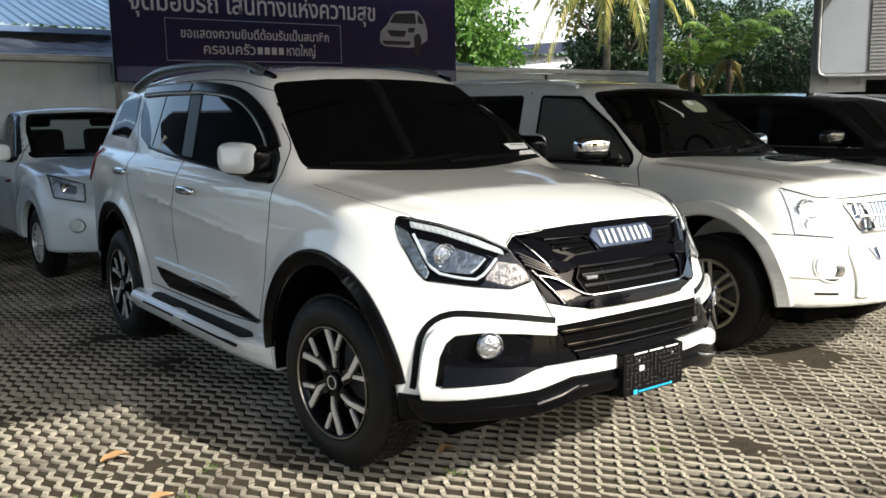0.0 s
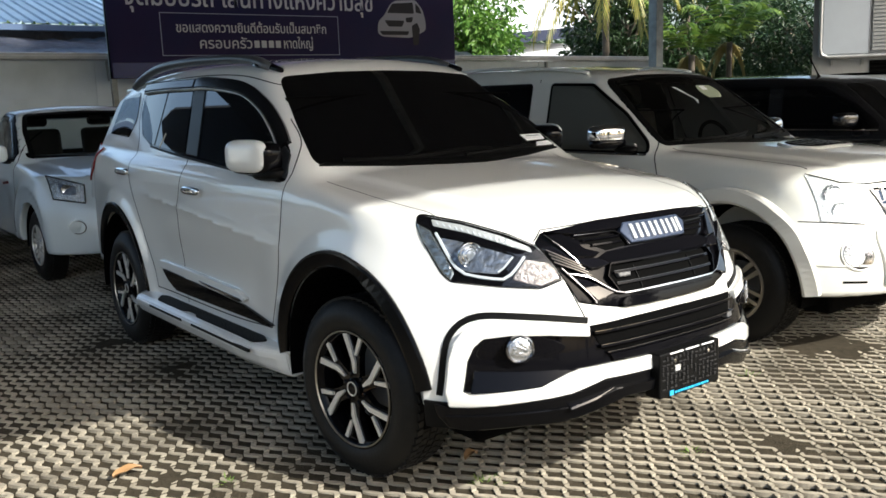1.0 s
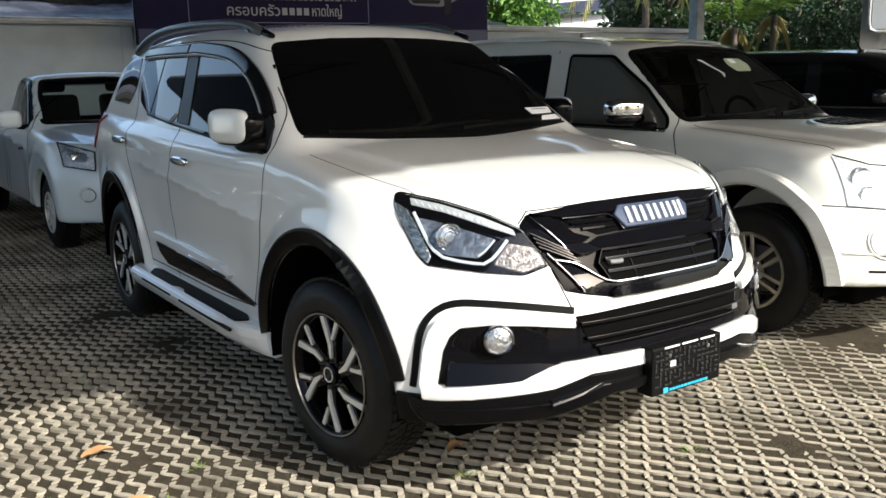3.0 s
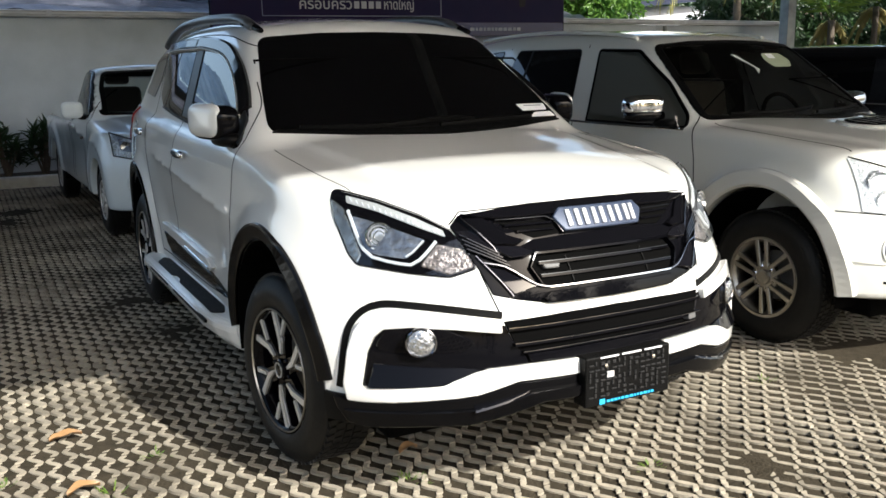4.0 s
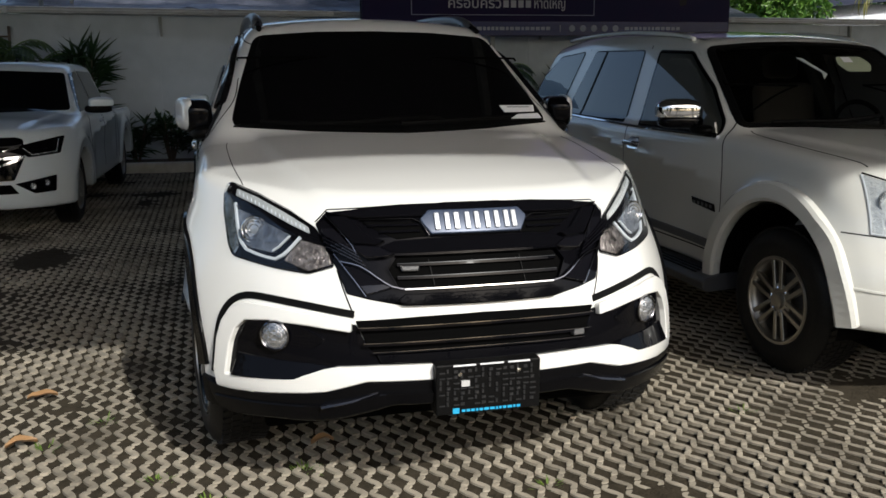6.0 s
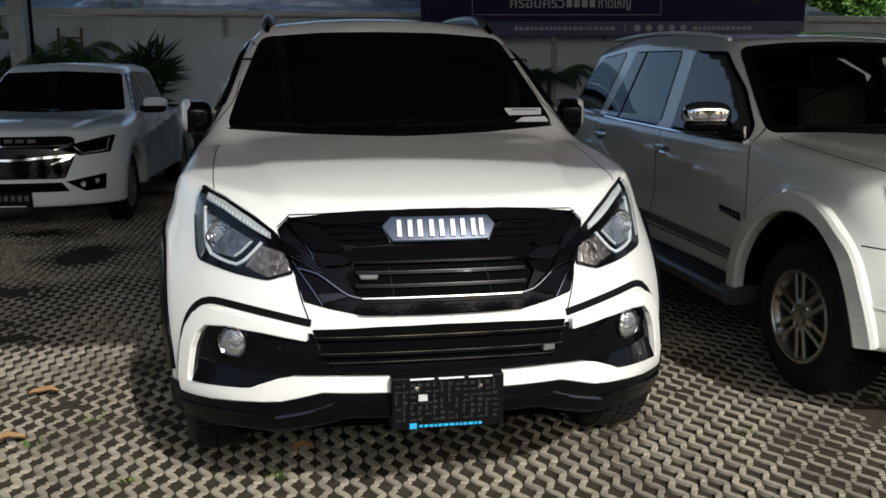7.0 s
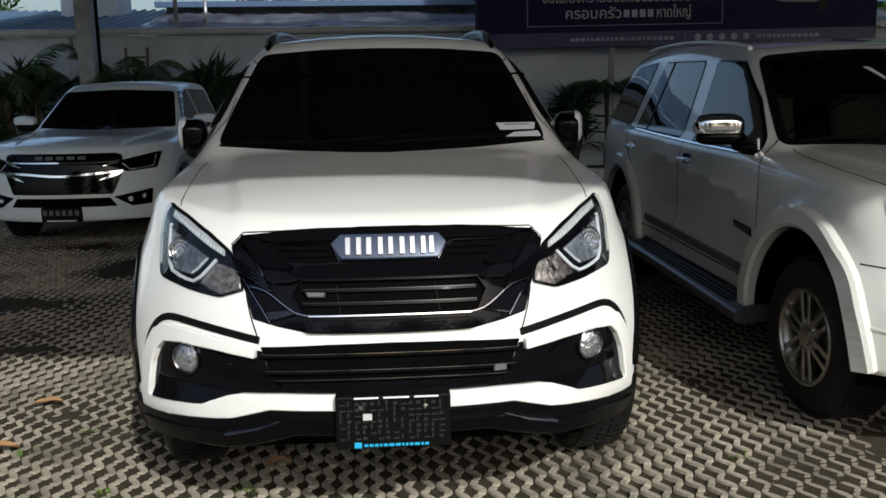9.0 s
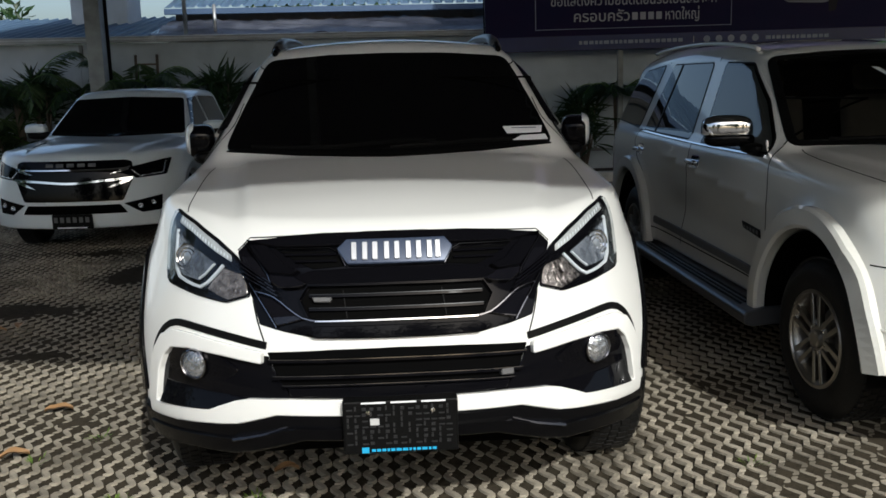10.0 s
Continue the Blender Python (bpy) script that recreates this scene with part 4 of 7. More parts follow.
# bumper
intake = patch("lower_grille", skin, [(-0.414, 0.702), (-0.2, 0.714), (0, 0.718), (0.2, 0.714), (0.414, 0.702), (0.388, 0.640), (0.346, 0.546), (0, 0.542), (-0.346, 0.546), (-0.388, 0.640)], "y", 0.004, GAP, car, "black lower intake with horizontal slats", radius=0.006, grid=0.03)
for zz, reach, lift, wd in ((0.682, 0.402, 0.022, 0.012), (0.632, 0.388, 0.026, 0.012), (0.606, 0.362, 0.022, 0.007)):
    line = [(-reach, zz - 0.006), (-reach / 2, zz), (0, zz + 0.002), (reach / 2, zz), (reach, zz - 0.006)]
    band("slat", skin, line, "y", wd, lift, BLACK_GLOSS, intake, "gloss black slat")
    # brighter strip added as the highlight along each gloss black slat
    band("slat_edge", skin, [(a, b + wd * 0.45) for a, b in line], "y", 0.004, lift + 0.001, DARK_CHROME, intake, "bright strip for the light caught by the slat edge")
patch("lower_panel", skin, [(-0.350, 0.596), (0, 0.602), (0.350, 0.596), (0.338, 0.570), (0, 0.562), (-0.338, 0.570)], "y", 0.016, BLACK_GLOSS, intake, "gloss black lower panel", radius=0.004, grid=0.03)
patch("sensor", skin, [(0.318, 0.612), (0.358, 0.612), (0.358, 0.632), (0.318, 0.632)], "y", 0.028, GREY_PLASTIC, intake, "small grey sensor", radius=0.004)
chin = car_field(dict(spec, under=[(-1.0, 0.27), (4.0, 0.27)], chin=0.0))
for s in (-1, 1):
    pocket = patch("fog_lamp_panel", skin, mirror_x([(0.410, 0.690), (0.55, 0.700), (0.745, 0.700), (0.785, 0.640), (0.820, 0.475), (0.60, 0.500), (0.47, 0.545), (0.340, 0.545), (0.345, 0.580), (0.390, 0.642)], s), "y", 0.005, BLACK_GLOSS, car, "gloss black panel round the fog lamp", radius=0.006, grid=0.03)
    patch("ledge", skin, mirror_x([(0.780, 0.566), (0.520, 0.560), (0.470, 0.552), (0.60, 0.506), (0.790, 0.488)], s), "y", 0.016, BLACK_GLOSS, pocket, "gloss black ledge under the fog lamp", radius=0.004, tilt=(0.54, -0.35), grid=0.02)
    patch("fog_hood", skin, mirror_x([(0.735, 0.688), (0.585, 0.686), (0.50, 0.640), (0.58, 0.584), (0.735, 0.578), (0.775, 0.62)], s), "y", 0.010, BLACK_GLOSS, pocket, "gloss black fog lamp surround", radius=0.02, grid=0.02, tilt=(0.63, 0.2))
    c, n = project(skin, "y", [(s * 0.658, 0.644)])
    aim = Matrix.Translation(c[0] + n[0] * 0.010 + Vector((0, -0.012, 0))) @ Matrix.Rotation(math.radians(-90 + 27 * s), 4, "Z")
    fog = part("fog_lamp", turned([(-0.03, 0.052), (0.010, 0.051), (0.013, 0.047), (0.010, 0.044), (0.0, 0.043)], 40, m=aim), DARK_CHROME, pocket, "round fog lamp with a bright faceted bowl")
    part("bowl", turned([(0.006, 0.044), (0.012, 0.034), (0.016, 0.018), (0.017, 0.0)], 32, m=aim), FOG_BOWL, fog, "bright faceted bowl", smooth=True)
    # white frame round the panel
    patch("bumper_trim", skin, mirror_x([(0.423, 0.704), (0.553, 0.722), (0.668, 0.735), (0.737, 0.735), (0.788, 0.708), (0.818, 0.660), (0.836, 0.600), (0.850, 0.490), (0.842, 0.440), (0.800, 0.442), (0.565, 0.466), (0.505, 0.475), (0.383, 0.511), (0.0, 0.514), (0.0, 0.564), (0.345, 0.562), (0.472, 0.556), (0.515, 0.546), (0.586, 0.516), (0.623, 0.508), (0.712, 0.496), (0.811, 0.484), (0.793, 0.597), (0.772, 0.648), (0.744, 0.678), (0.669, 0.689), (0.554, 0.683), (0.424, 0.667)], s), "y", 0.026, WHITE_PEARL, car, "white moulding framing the fog lamp", radius=0.007, grid=0.025, bevel=0.003, thick=0.02)
    band("bumper_joint", skin, mirror_x([(0.416, 0.722), (0.553, 0.744), (0.679, 0.757), (0.746, 0.755), (0.792, 0.730), (0.828, 0.680), (0.848, 0.610), (0.866, 0.47)], s), "y", 0.024, 0.006, BLACK_MATT, car, "black line above the moulding")
    band("bumper_joint", skin, mirror_x([(0.459, 0.858), (0.445, 0.800), (0.417, 0.716)], s), "y", 0.005, 0.001, GAP, car)
    # lower lip
    patch("bumper_lip", chin, mirror_x([(0.878, 0.445), (0.842, 0.436), (0.800, 0.438), (0.565, 0.462), (0.505, 0.471), (0.383, 0.507), (0.0, 0.510), (0.0, 0.434), (0.300, 0.431), (0.470, 0.381), (0.535, 0.370), (0.660, 0.364), (0.800, 0.346), (0.842, 0.356), (0.868, 0.400)], s), "y", 0.020, LIP_BLACK, car, "gloss black bumper lip", radius=0.006, grid=0.025, bevel=0.004, thick=0.05)
    patch("lip_face", chin, mirror_x([(0.850, 0.402), (0.794, 0.408), (0.651, 0.421), (0.518, 0.430), (0.422, 0.452), (0.347, 0.475), (0.0, 0.478), (0.0, 0.440), (0.300, 0.437), (0.470, 0.387), (0.535, 0.376), (0.660, 0.370), (0.800, 0.352), (0.836, 0.360)], s), "y", 0.030, LIP_BLACK, car, "gloss black bumper lip", radius=0.004, grid=0.025, bevel=0.004, tilt=(0.42, 0.15))
    patch("lip_facet", chin, mirror_x([(0.520, 0.436), (0.422, 0.458), (0.347, 0.480), (0.350, 0.472), (0.422, 0.446), (0.518, 0.424)], s), "y", 0.036, WING_BLACK, car, radius=0.002, grid=0.02, tilt=(0.45, -0.5))
    patch("bumper_corner", chin, [(-0.44, 0.452), (-0.45, 0.350), (-0.66, 0.345), (-0.66, 0.440)], "x", 0.012, BLACK_MATT, car, "textured black bumper corner", side=s, radius=0.006)

# number plate holder, with unreadable print as bars
holder = part("plate_holder", box(-0.178, 0.178, -0.976, -0.905, 0.400, 0.572, 0.006), BLACK_MATT, car, "empty black number plate holder")
random.seed(4)
for iz in range(7):
    for ix in range(14):
        if random.random() < 0.9:
            x0, z0 = -0.166 + ix * 0.0237, 0.432 + iz * 0.0185
            w, hh = random.choice(((0.018, 0.004), (0.006, 0.013), (0.012, 0.009)))
            part("rib", box(x0, x0 + w, -0.980, -0.974, z0, z0 + hh), RIB, holder)
for xx in (-0.10, 0.10):
    part("bolt", turned([(0, 0.008), (0.008, 0.007), (0.010, 0)], 12, m=Matrix.Translation((xx, -0.976, 0.538)) @ Matrix.Rotation(-math.pi / 2, 4, "Z")), CHROME, holder)
part("paper_square", box(-0.094, -0.066, -0.981, -0.974, 0.496, 0.516), PAPER_GREY, holder)
for x0, x1 in ((-0.12, -0.045), (-0.03, 0.05), (0.065, 0.14)):
    part("print_bar", box(x0, x1, -0.9775, -0.974, 0.5635, 0.5685), WHITE_INK, holder)
part("print_bar", box(-0.122, -0.100, -0.9785, -0.974, 0.405, 0.423), BLUE_INK, holder)
xx = -0.092
while xx < 0.10:
    w = random.choice((0.008, 0.012, 0.016))
    part("print_bar", box(xx, xx + w, -0.9785, -0.974, 0.4085, 0.4165), BLUE_INK, holder, "light blue print bar")
    xx += w + 0.004

# sides
for s in (-1, 1):
    patch("window_surround", skin, [(2.98, 1.668), (2.0, 1.665), (1.45, 1.640), (1.10, 1.560), (0.86, 1.46), (0.64, 1.31), (0.56, 1.185), (0.75, 1.186), (1.5, 1.235), (2.0, 1.268), (2.45, 1.305), (2.72, 1.37), (2.90, 1.50)], "x", 0.002, BLACK_GLOSS, car, side=s, radius=0.03, grid=0.06)
    patch("side_window", skin, [(1.82, 1.642), (1.35, 1.60), (1.06, 1.525), (0.88, 1.44), (0.78, 1.33), (0.76, 1.21), (1.62, 1.258)], "x", 0.005, TINT, car, "dark tinted door window", side=s, radius=0.02, grid=0.06, thick=0.004, bevel=0.0)
    patch("side_window", skin, [(2.42, 1.648), (2.04, 1.648), (1.86, 1.275), (2.36, 1.312)], "x", 0.005, TINT, car, "dark tinted door window", side=s, radius=0.012, grid=0.06, thick=0.004, bevel=0.0)
    patch("side_window", skin, [(2.90, 1.645), (2.45, 1.648), (2.39, 1.315), (2.60, 1.345), (2.80, 1.44)], "x", 0.005, TINT, car, "dark tinted door window", side=s, radius=0.012, grid=0.06, thick=0.004, bevel=0.0)
    patch("side_window", skin, [(3.52, 1.615), (3.10, 1.650), (2.97, 1.47), (3.04, 1.35), (3.58, 1.37)], "x", 0.004, TINT, car, "dark tinted rear quarter window", side=s, radius=0.03, grid=0.05, thick=0.004, bevel=0.0)
    patch("pillar", skin, [(2.02, 1.650), (1.85, 1.636), (1.66, 1.265), (1.83, 1.272)], "x", 0.007, PILLAR, car, "satin black door pillar", side=s, radius=0.006)
    patch("mirror_triangle", skin, [(0.74, 1.36), (0.63, 1.30), (0.575, 1.20), (0.745, 1.208)], "x", 0.008, PILLAR, car, side=s, radius=0.008)
    for nm, pts in (("front", [(1.99, 1.664), (1.80, 1.660), (1.35, 1.618), (1.05, 1.535), (0.84, 1.43), (0.70, 1.335)]), ("rear", [(2.94, 1.664), (2.5, 1.668), (2.02, 1.664)])):
        band("wind_visor", skin, pts, "x", 0.070 if nm == "front" else 0.06, 0.022, SMOKE, car, "smoked plastic wind visor over the window", side=s)
        band("visor_edge", skin, [(a, b - 0.034) for a, b in pts], "x", 0.005, 0.026, ALLOY, car, side=s)
    band("window_seal", skin, [(0.60, 1.186), (0.9, 1.198), (1.5, 1.236), (2.0, 1.268), (2.45, 1.305)], "x", 0.012, 0.008, BLACK_MATT, car, side=s)
    # door joints
    for pts in ([(0.80, 1.46), (0.62, 1.33), (0.545, 1.18), (0.555, 0.95), (0.60, 0.72), (0.70, 0.50)], [(1.985, 1.70), (1.80, 1.28), (1.775, 1.10), (1.80, 0.80), (1.775, 0.60), (1.76, 0.45)],
                [(3.02, 1.66), (2.90, 1.46), (2.74, 1.32), (2.62, 1.10), (2.42, 0.86), (2.26, 0.62), (2.22, 0.47)], [(0.70, 0.50), (1.2, 0.475), (2.22, 0.475)], [(0.82, 1.548), (1.0, 1.62), (1.4, 1.685), (2.0, 1.71), (2.9, 1.70)]):
        band("door_joint", skin, pts, "x", 0.006, 0.0012, GAP, car, side=s)
    # handles
    for yy, zz in ((1.55, 1.094), (2.68, 1.152)):
        h = blob("door_handle", (s * 0.928, yy, zz), (0.016, 0.125, 0.023), 0, CHROME, car, 3, 0.008, "chrome door handle")
        patch("handle_cup", skin, [(yy - 0.06, zz - 0.045), (yy + 0.06, zz - 0.045), (yy + 0.06, zz + 0.048), (yy - 0.06, zz + 0.048)], "x", -0.008, WHITE_PEARL, h, side=s, radius=0.03)
    # door mouldings
    patch("door_moulding", skin, [(2.10, 0.60), (1.72, 0.592), (1.0, 0.562), (0.66, 0.517), (0.74, 0.503), (1.90, 0.498), (2.02, 0.54)], "x", 0.016, BLACK_GLOSS, car, "gloss black lower door moulding", side=s, radius=0.008)
    patch("door_moulding", skin, [(2.12, 0.655), (1.70, 0.650), (1.05, 0.630), (0.94, 0.60), (1.0, 0.572), (2.12, 0.607)], "x", 0.024, WHITE_PEARL, car, "white raised door moulding", side=s, radius=0.012, bevel=0.006)
    patch("chrome_strip", skin, [(1.52, 0.612), (1.0, 0.593), (0.97, 0.583), (1.02, 0.577), (1.50, 0.600)], "x", 0.030, CHROME, car, "slim chrome strip", side=s, radius=0.004)
    # wheel arch trims
    for yy, a0, a1 in ((0.03, -28, 205), (2.875, -12, 200)):
        arc = [(yy + 0.527 * math.cos(math.radians(a)), 0.385 + 0.527 * math.sin(math.radians(a))) for a in np.linspace(a0, a1, 60)]
        arc = [q for q in arc if q[1] > 0.36 and q[1] < 1.0 and not (yy < 1 and q[0] < -0.36 and q[1] < 0.465) and not (yy > 1 and q[0] > 3.2 and q[1] < 0.52)]
        band("arch_trim", skin, arc, "x", 0.066, 0.010, LIP_BLACK, car, "gloss black wheel arch trim", side=s, smooth=False)
    # running board
    bm = bmesh.new()
    ring = [(0.84, 0.500), (0.893, 0.490), (0.902, 0.440), (0.990, 0.425), (1.014, 0.408), (1.014, 0.382), (0.990, 0.332), (0.955, 0.300), (0.84, 0.305)]
    rows = []
    for yy, drop, inn in ((0.545, 0.010, 0.09), (0.60, 0.006, 0.06), (0.72, 0.0, 0.025), (0.95, 0.0, 0.0), (1.5, 0.0, 0.0), (2.25, 0.0, 0.0), (2.34, 0.0, 0.0), (2.38, 0.0, 0.02)):
        rows.append([bm.verts.new((s * (a - inn * (a - 0.84) / 0.17), yy, b - drop * (b < 0.34))) for a, b in ring])
    for a, b in zip(rows, rows[1:]):
        for k in range(len(ring)):
            bm.faces.new((a[k], a[(k + 1) % len(ring)], b[(k + 1) % len(ring)], b[k]))
    bm.faces.new(rows[0])
    bm.faces.new(rows[-1])
    bmesh.ops.recalc_face_normals(bm, faces=bm.faces[:])
    bmesh.ops.bevel(bm, geom=bm.edges[:], offset=0.006, segments=2, affect="EDGES")
    board = part("running_board", bm, WHITE_PEARL, car, "white running board with black treads")
    bm = prism(rounded([(0.72, 0.026), (0.80, 0.004), (2.06, 0.004), (2.13, 0.026), (2.06, 0.074), (1.66, 0.074), (1.62, 0.056), (1.52, 0.056), (1.48, 0.074), (0.78, 0.074)], 0.02), 0.006, m=Matrix(((0, 0, s, s * 0.905), (1, 0, 0, 0), (0, 1, -0.17, 0.4375), (0, 0, 0, 1))))
    bmesh.ops.recalc_face_normals(bm, faces=bm.faces[:])
    part("tread_pad", bm, BLACK_MATT, board, "ribbed black tread pad")
    part("tread_strip", box(min(s * 1.004, s * 1.017), max(s * 1.004, s * 1.017), 0.76, 1.46, 0.388, 0.401), BLACK_MATT, board)
    part("tread_strip", box(min(s * 1.004, s * 1.017), max(s * 1.004, s * 1.017), 1.60, 2.10, 0.388, 0.401), BLACK_MATT, board)
    # folded mirror: white shell outside, black housing towards the door
    mirror = blob("door_mirror", (s * 0.920, 0.785, 1.298), (0.062, 0.156, 0.078), -s * 12, WHITE_PEARL, car, 3.6, 0.008, "white folded door mirror", cutoff=lambda u, v, w, s=s: -s * u + 0.022)
    blob("mirror_housing", (s * 0.908, 0.775, 1.290), (0.068, 0.152, 0.078), -s * 12, BLACK_GLOSS, mirror, 3.6, 0.009, "black inner mirror housing", cutoff=lambda u, v, w, s=s: s * u - 0.052)
    blob("mirror_foot", (s * 0.872, 0.705, 1.218), (0.060, 0.10, 0.034), -s * 10, BLACK_MATT, mirror, 2.6, 0.010)
    # roof rail
    p3 = [(s * 0.575, yy, zz) for yy, zz in ((1.20, 1.712), (1.32, 1.748), (1.55, 1.780), (2.1, 1.803), (2.6, 1.803), (2.9, 1.785), (3.15, 1.742), (3.32, 1.690))]
    rail = part("roof_rail", tube(dense(p3, 0.08), 0.029, 10, flat=0.9), ROOF_RAIL, car, "dark silver roof rail")
    p3 = [(s * 0.575, yy, zz) for yy, zz in ((1.10, 1.700), (1.24, 1.726), (1.38, 1.750))]
    part("rail_foot", tube(dense(p3, 0.04), [0.012, 0.016, 0.020, 0.024, 0.026, 0.027, 0.027, 0.026, 0.020][:len(dense(p3, 0.04))], 10), BLACK_GLOSS, rail)
    # tail lamp
    patch("tail_lamp", skin, [(3.86, 1.30), (3.60, 1.27), (3.68, 1.15), (3.84, 1.02)], "x", 0.012, RED_LAMP, car, "red tail lamp", side=s, radius=0.02)
# underside, seats of the cabin stay dark behind tinted glass
part("underbody", box(-0.70, 0.70, -0.55, 3.6, 0.24, 0.42, 0.02), GAP, car, "dark underbody")
for yy in (0.0, 2.845):
    part("axle", tube([(-0.72, yy, 0.37), (0.72, yy, 0.37)], 0.05), GREY_PLASTIC, car)
part("spoiler", box(-0.50, 0.50, 3.45, 3.78, 1.650, 1.685, 0.012), WHITE_PEARL, car)

# ---- the cream white suv with flared arches ----
car, skin, spec = CARS[1]
for sx in (-1, 1):
    for yy in (0.0, 3.05):
        wheel(car, sx * 0.878, yy, 0.365, 0.220, kind="double", width=0.26, steer=3.5 if yy == 0 else 0)
skirt = car_field(dict(spec, under=[(-1.0, 0.26), (5.0, 0.26)]))
well(car, 0.0, 0.365, 0.486, 0.94, skin)
well(car, 3.05, 0.365, 0.486, 0.94, skin)
patch("windscreen", skin, [(-0.725, 1.196), (0.0, 1.186), (0.725, 1.196), (0.68, 1.36), (0.600, 1.628), (0.3, 1.652), (0.0, 1.658), (-0.3, 1.652), (-0.600, 1.628), (-0.68, 1.36)], "y", 0.003, DARK_GLASS, car, "dark windscreen with a sticker", radius=0.04, grid=0.06, thick=0.0).visible_shadow = False
frame_line = rounded([(-0.725, 1.196), (0.0, 1.186), (0.725, 1.196), (0.68, 1.36), (0.600, 1.628), (0.3, 1.652), (0.0, 1.658), (-0.3, 1.652), (-0.600, 1.628), (-0.68, 1.36)], 0.04)
band("windscreen_frame", skin, frame_line + [frame_line[0]], "y", 0.05, 0.006, BLACK_MATT, car, "black windscreen border", smooth=False)
for sx in (-0.36, 0.36):
    cabin_seat(car, sx, 1.50, 0.78, SEAT, label="beige cloth seat with a headrest")
steering_wheel(car, 0.36, 1.02, 1.13)
part("dashboard", box(-0.68, 0.68, 0.62, 0.92, 0.95, 1.13, 0.04), BLACK_MATT, car, "black dashboard", smooth=True)
patch("sticker", skin, [(0.19, 1.485), (0.37, 1.485), (0.42, 1.53), (0.38, 1.575), (0.19, 1.575), (0.16, 1.53)], "y", 0.005, mat("pale_green_paper", (0.34, 0.38, 0.26), 0.6), car, "pale green sticker", radius=0.02, thick=0.001, bevel=0.0)
patch("sticker", skin, [(-0.10, 1.57), (-0.06, 1.565), (0.03, 1.47), (-0.02, 1.44), (0.0, 1.48)], "y", 0.005, mat("pale_paper", (0.45, 0.50, 0.48), 0.6), car, "crumpled pale paper behind the glass", radius=0.006, thick=0.001, bevel=0.0)
patch("sticker", skin, [(0.22, 1.54), (0.29, 1.54), (0.29, 1.57), (0.22, 1.57)], "y", 0.007, WHITE_INK, car, "white tax sticker", radius=0.004, thick=0.001, bevel=0.0)
band("wiper", skin, [(-0.55, 1.205), (-0.1, 1.212), (0.15, 1.235)], "y", 0.016, 0.02, BLACK_MATT, car, "black wiper arm and blade")
band("wiper", skin, [(0.1, 1.20), (0.4, 1.21), (0.62, 1.225)], "y", 0.016, 0.02, BLACK_MATT, car, "black wiper arm and blade")
for s in (-1, 1):
    band("bonnet_joint", skin, mirror_x([(0.70, 0.58), (0.745, 0.3), (0.755, 0.0), (0.75, -0.25), (0.74, -0.40)], s), "z", 0.006, 0.0012, GAP, car)
    band("bonnet_joint", skin, mirror_x([(0.775, 1.048), (0.655, 0.997), (0.52, 0.985), (0.25, 0.995), (0.0, 0.998)], s), "y", 0.009, 0.0012, GAP, car, smooth=False)
    lamp = patch("headlamp", skin, mirror_x([(0.780, 1.040), (0.660, 0.988), (0.622, 0.776), (0.80, 0.796)], s), "y", 0.006, LAMP_WHITE, car, "large clear headlamp", radius=0.012, grid=0.03)
    for xx, zz, r in ((0.715, 0.93, 0.06), (0.71, 0.845, 0.05)):
        c, n = project(skin, "y", [(s * xx, zz)])
        aim = Matrix.Translation(c[0]) @ Matrix.Rotation(math.radians(-90 + 24 * s), 4, "Z")
        part("lamp_bowl", turned([(-0.02, r), (0.004, r * 0.96), (0.006, r * 0.9), (-0.004, r * 0.8), (-0.012, r * 0.5), (-0.014, 0.0)], 28, m=aim), REFLECTOR, lamp)
    band("lamp_edge", skin, mirror_x([(0.780, 1.040), (0.80, 0.796), (0.622, 0.776)], s), "y", 0.010, 0.006, LED, lamp, smooth=False)
    patch("lamp_cover", skin, mirror_x([(0.778, 1.036), (0.662, 0.985), (0.625, 0.779), (0.797, 0.798)], s), "y", 0.017, CLEAR, lamp, radius=0.012, grid=0.04, thick=0.0, bevel=0.004)
    band("bumper_joint", skin, mirror_x([(0.60, 0.765), (0.80, 0.785), (0.88, 0.79)], s), "y", 0.006, 0.0012, GAP, car)
    ring = [(0.70 + 0.080 * math.cos(a), 0.604 + 0.080 * math.sin(a)) for a in np.linspace(0, 2 * math.pi, 29)]
    fog = patch("fog_lamp", skin, mirror_x(ring[:-1], s), "y", 0.003, DARK_CHROME, car, "round fog lamp set in the bumper", radius=0, grid=0.04)
    band("fog_ring", skin, mirror_x(ring, s), "y", 0.010, 0.007, WHITE_CREAM, fog, smooth=False)
    patch("fog_lens", skin, mirror_x([(0.722 + (a - 0.70) * 0.62, 0.604 + (b - 0.604) * 0.78) for a, b in ring[:-1]], s), "y", 0.008, REFLECTOR, fog, radius=0, grid=0.03)
    band("bumper_step", skin, mirror_x([(0.885, 0.560), (0.80, 0.552), (0.62, 0.545)], s), "y", 0.012, 0.006, WHITE_CREAM, car, "raised step along the bumper")
    patch("bumper_slit", skin, mirror_x([(0.78, 0.452), (0.66, 0.447), (0.66, 0.460), (0.78, 0.465)], s), "y", 0.003, GAP, car, radius=0.003)
    patch("bumper_bulge", skin, mirror_x([(0.46, 0.74), (0.56, 0.735), (0.585, 0.66), (0.56, 0.42), (0.46, 0.42)], s), "y", 0.013, WHITE_CREAM, car, "raised white bumper upright", radius=0.03, bevel=0.008, grid=0.04)
